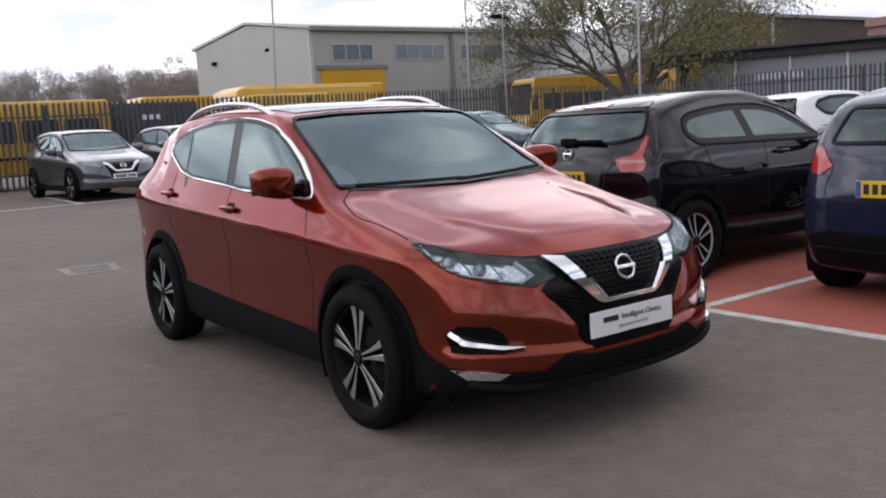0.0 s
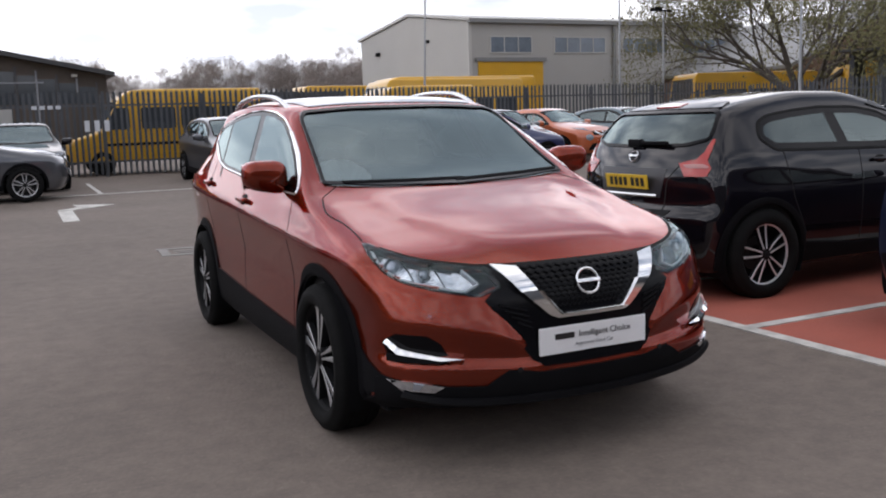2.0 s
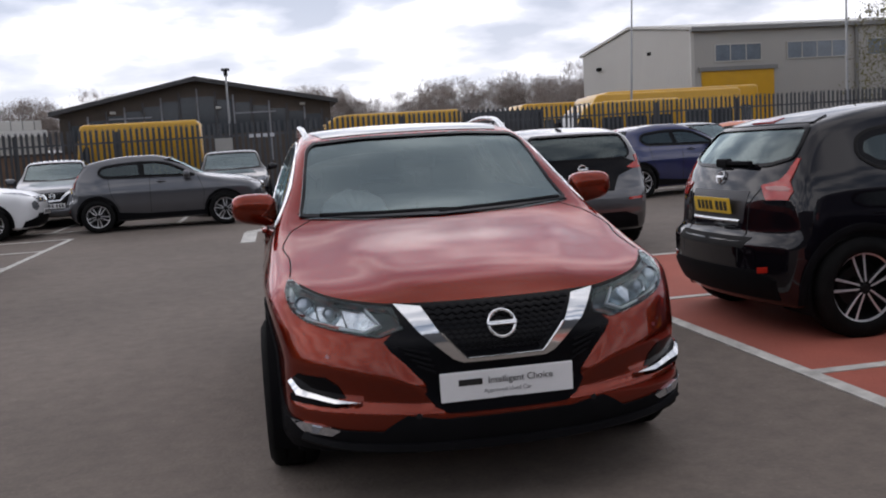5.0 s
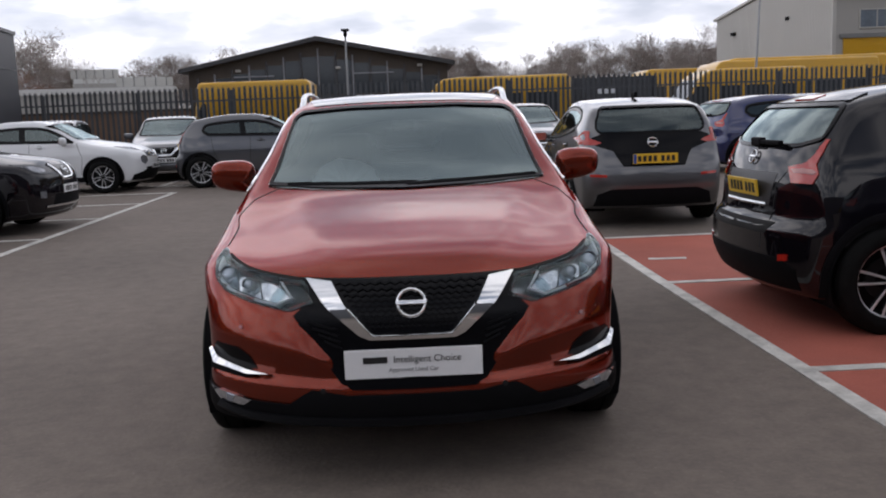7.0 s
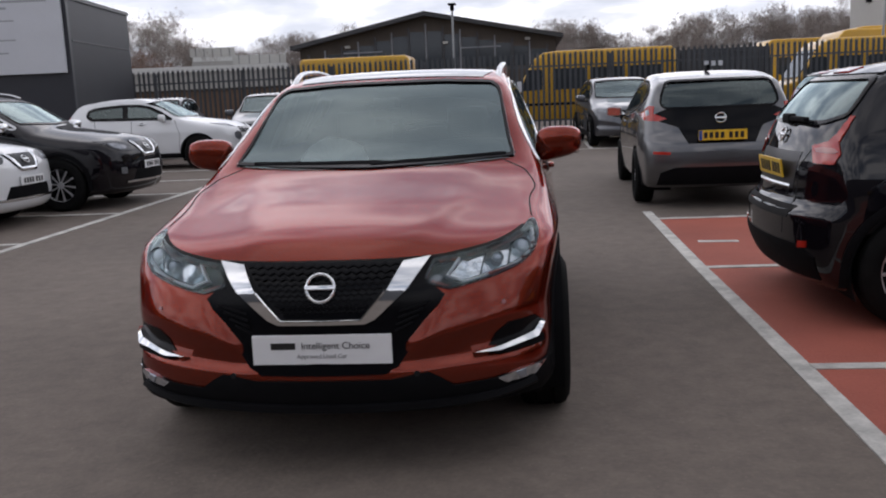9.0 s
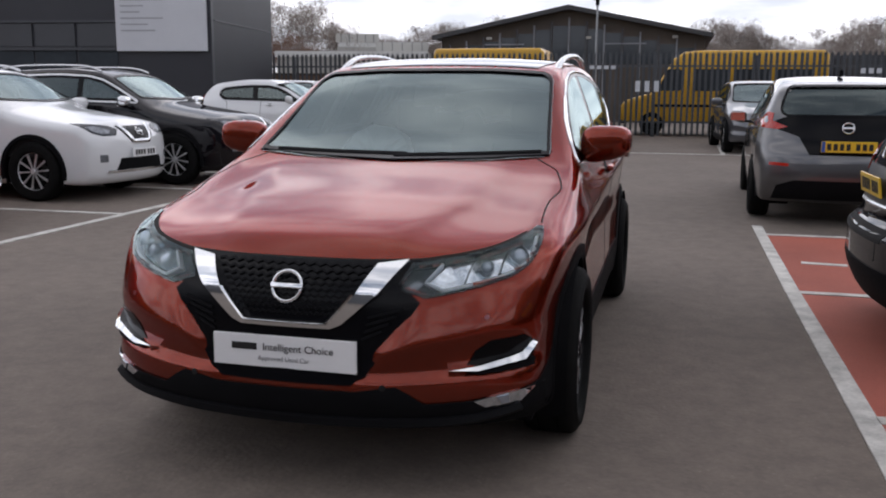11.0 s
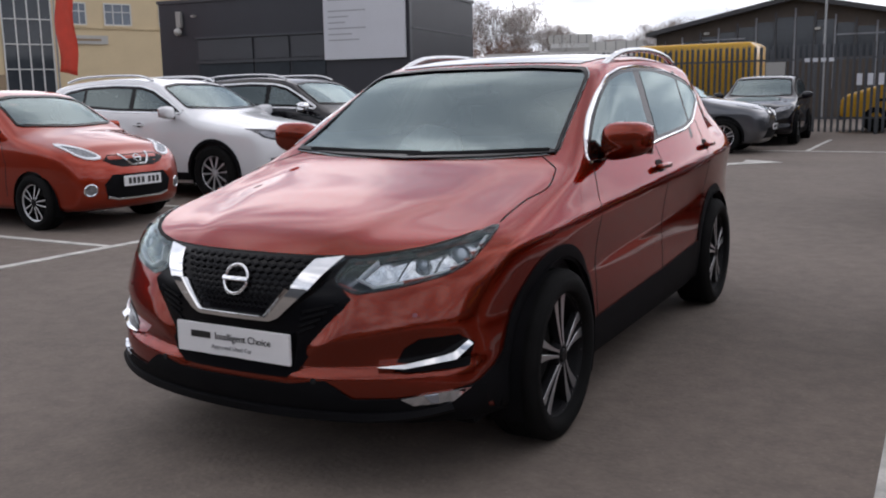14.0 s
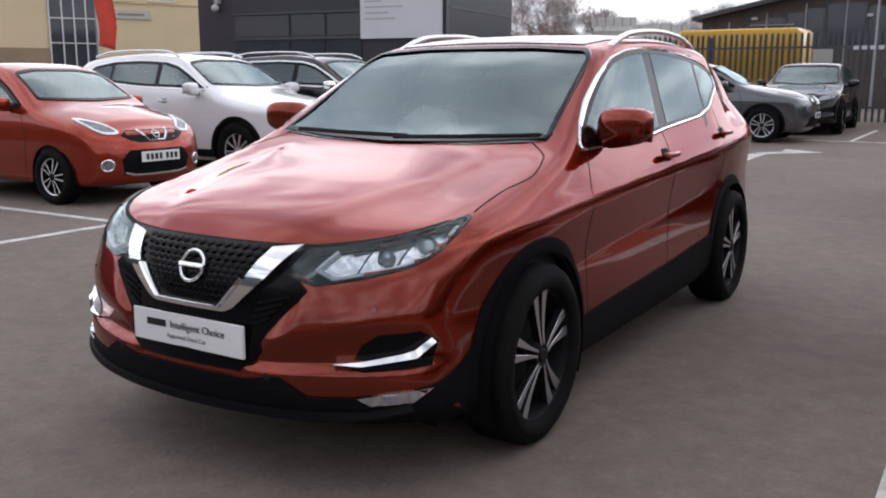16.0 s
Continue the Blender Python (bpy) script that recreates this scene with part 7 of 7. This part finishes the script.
def city_hatch(x, y, mat, label, heading=90):
    car, sh, spec = base_car("small_hatch", pose(x, y, gz(y), 0, 0, heading), mat, label)
    car_front(car, sh, spec, [(0.405, 0.772), (0.47, 0.752), (0.57, 0.760), (0.640, 0.800), (0.668, 0.855), (0.668, 0.905), (0.615, 0.900), (0.54, 0.868), (0.46, 0.825)], [(-0.42, 0.735), (-0.32, 0.785), (0.32, 0.785), (0.42, 0.735), (0.34, 0.685), (0.22, 0.655), (-0.22, 0.655), (-0.34, 0.685)],
              [(0.20, 0.785), (0.10, 0.675), (-0.10, 0.675), (-0.20, 0.785)], (-2.0, 0.505), badge=(0, 0.735, 0.045), fog=arc(0.60, 0.43, 0.055, 0, 345, 12), v_width=0.022,
              lower=[(-0.42, 0.32), (0.42, 0.32), (0.46, 0.48), (0.36, 0.58), (-0.36, 0.58), (-0.46, 0.48)], lamp_mat="lamp_deep")
    strip_parts(car, sh, [("lip_trim", "front", [(-0.42, 0.345), (-0.3, 0.315), (0.3, 0.315), (0.42, 0.345)], 0.022, "chrome", 0.012, False, 0.005),
                          ("door_gap", "side", [(0.2, 0.30), (0.2, 1.03)], 0.008, "shut", 0.001, True, 0),
                          ("door_gap", "side", [(-0.78, 0.34), (-0.82, 0.7), (-0.72, 1.0)], 0.008, "shut", 0.001, True, 0)])
    ring = [(0.405, 0.772), (0.47, 0.752), (0.57, 0.760), (0.640, 0.800), (0.668, 0.855), (0.668, 0.905), (0.615, 0.900), (0.54, 0.868), (0.46, 0.825)]
    for k in (1, -1):
        v, f = strip_on(sh, "front", [(x * k, z) for x, z in rounded(ring, 0.03)], 0.022, 0.011, 0.006, 0.04, True, 0.004)
        piece("lamp_rim", v, f, M["drl"], car)
        v, f = strip_on(sh, "front", [(x * k, z) for x, z in arc(0.60, 0.43, 0.06, 0, 345, 14)], 0.016, 0.009, 0.006, 0.03, True, 0.005)
        piece("fog_ring", v, f, M["chrome"], car)
    mirror(car, 0.90, -0.52, 1.06, mat, 0.21, 0.15)
    handles(car, sh, [(0.0, 0.90), (0.85, 0.93)], mat)
    return car


city_hatch(-7.60, 2.58, "red", "bright red small hatchback with chrome trim")


def navy_car():
    car, sh, spec = base_car("small_hatch", pose(4.62, -1.95, 0, 0, 0, 90), "navy", "dark blue hatchback with red tail lights")
    panel_parts(car, sh, [
        ("tail_light", "rear", [(0.50, 0.94), (0.60, 0.88), (0.685, 0.89), (0.695, 0.98), (0.66, 1.08), (0.60, 1.06)], "tail", 0.008, True, "red tail light"),
        ("plate_recess", "rear", [(-0.34, 0.70), (0.34, 0.70), (0.40, 0.88), (-0.40, 0.88)], "navy", 0.004, False, ""),
        ("rear_bumper", "rear", [(-0.66, 0.24), (0.66, 0.24), (0.68, 0.46), (0.5, 0.50), (-0.5, 0.50), (-0.68, 0.46)], "plastic", 0.006, False, "")])
    strip_parts(car, sh, [("hatch_gap", "rear", [(0.52, 0.58), (0.54, 0.80), (0.50, 0.93)], 0.008, "shut", 0.001, True, 0),
                          ("bumper_crease", "rear", [(-0.62, 0.38), (0.62, 0.38)], 0.02, "plastic_sheen", 0.014, False, 0.006)])
    plate(car, 1.875, 0.80, M["plate_yellow"], 1, 0, band=True)
    emblem(car, sh, "rear", 0, 0.95, 0.045)
    mirror(car, 0.90, -0.52, 1.06, "navy", 0.21, 0.15)
    handles(car, sh, [(0.0, 0.90), (0.85, 0.93)], "navy")


navy_car()


def far_crossover(x, y, heading, mat, label):
    car, sh, spec = base_car("crossover", pose(x, y, gz(y), 0, 0, heading), mat, label)
    cladding(car, sh, spec, 0.05, (0.22, 0.34))
    car_front(car, sh, spec, [(0.43, 0.745), (0.50, 0.715), (0.76, 0.79), (0.80, 0.86), (0.55, 0.82)], [(-0.40, 0.80), (0.40, 0.80), (0.24, 0.42), (-0.24, 0.42)],
              [(0.385, 0.80), (0.30, 0.755), (0.165, 0.612), (-0.165, 0.612), (-0.30, 0.755), (-0.385, 0.80)], (-2.225, 0.5), badge=(0, 0.715, 0.06))
    mirror(car, 1.0, -0.60, 1.085, mat, 0.24, 0.16)


far_crossover(3.0, 17.3, 4, "grey", "grey crossover parked nose-out by the fence")
far_crossover(-1.75, 18.6, 2, "black", "dark off-roader parked nose-out by the fence")
far_crossover(10.6, 17.6, 5, "silver", "silver crossover parked nose-out by the fence")
far_crossover(-6.0, 18.5, 8, "grey", "grey crossover parked nose-out by the fence")
far_crossover(-9.2, 18.8, 8, "grey", "dark grey car parked nose-out by the fence")
far_crossover(5.7, 17.8, 6, "silver", "silver crossover parked nose-out by the fence")


def plain_hatch(x, y, heading, mat, label):
    car, sh, spec = base_car("hatch", pose(x, y, gz(y), 0, 0, heading), mat, label)
    panel_parts(car, sh, [
        ("tail_light", "rear", [(0.60, 0.92), (0.80, 0.86), (0.82, 0.98), (0.74, 1.10), (0.64, 1.04)], "tail", 0.008, True, "red tail light"),
        ("headlight", "front", [(0.45, 0.76), (0.55, 0.70), (0.78, 0.78), (0.80, 0.86), (0.60, 0.84)], "lamp_in", 0.008, True, "clear headlight"),
        ("grille", "front", [(-0.38, 0.74), (0.38, 0.74), (0.30, 0.56), (-0.30, 0.56)], "gloss_black", 0.004, False, "")])
    mirror(car, 1.0, -0.70, 1.05, mat, 0.22, 0.15)


plain_hatch(12.4, 4.3, 90, "white", "white hatchback parked beyond the black crossover")
plain_hatch(16.8, 7.2, -90, "maroon", "maroon hatchback parked near the side fence")
plain_hatch(18.6, 9.6, -80, "grey", "dark grey hatchback parked near the side fence")
plain_hatch(15.6, 18.0, 8, "teal", "teal hatchback parked nose-out by the fence")
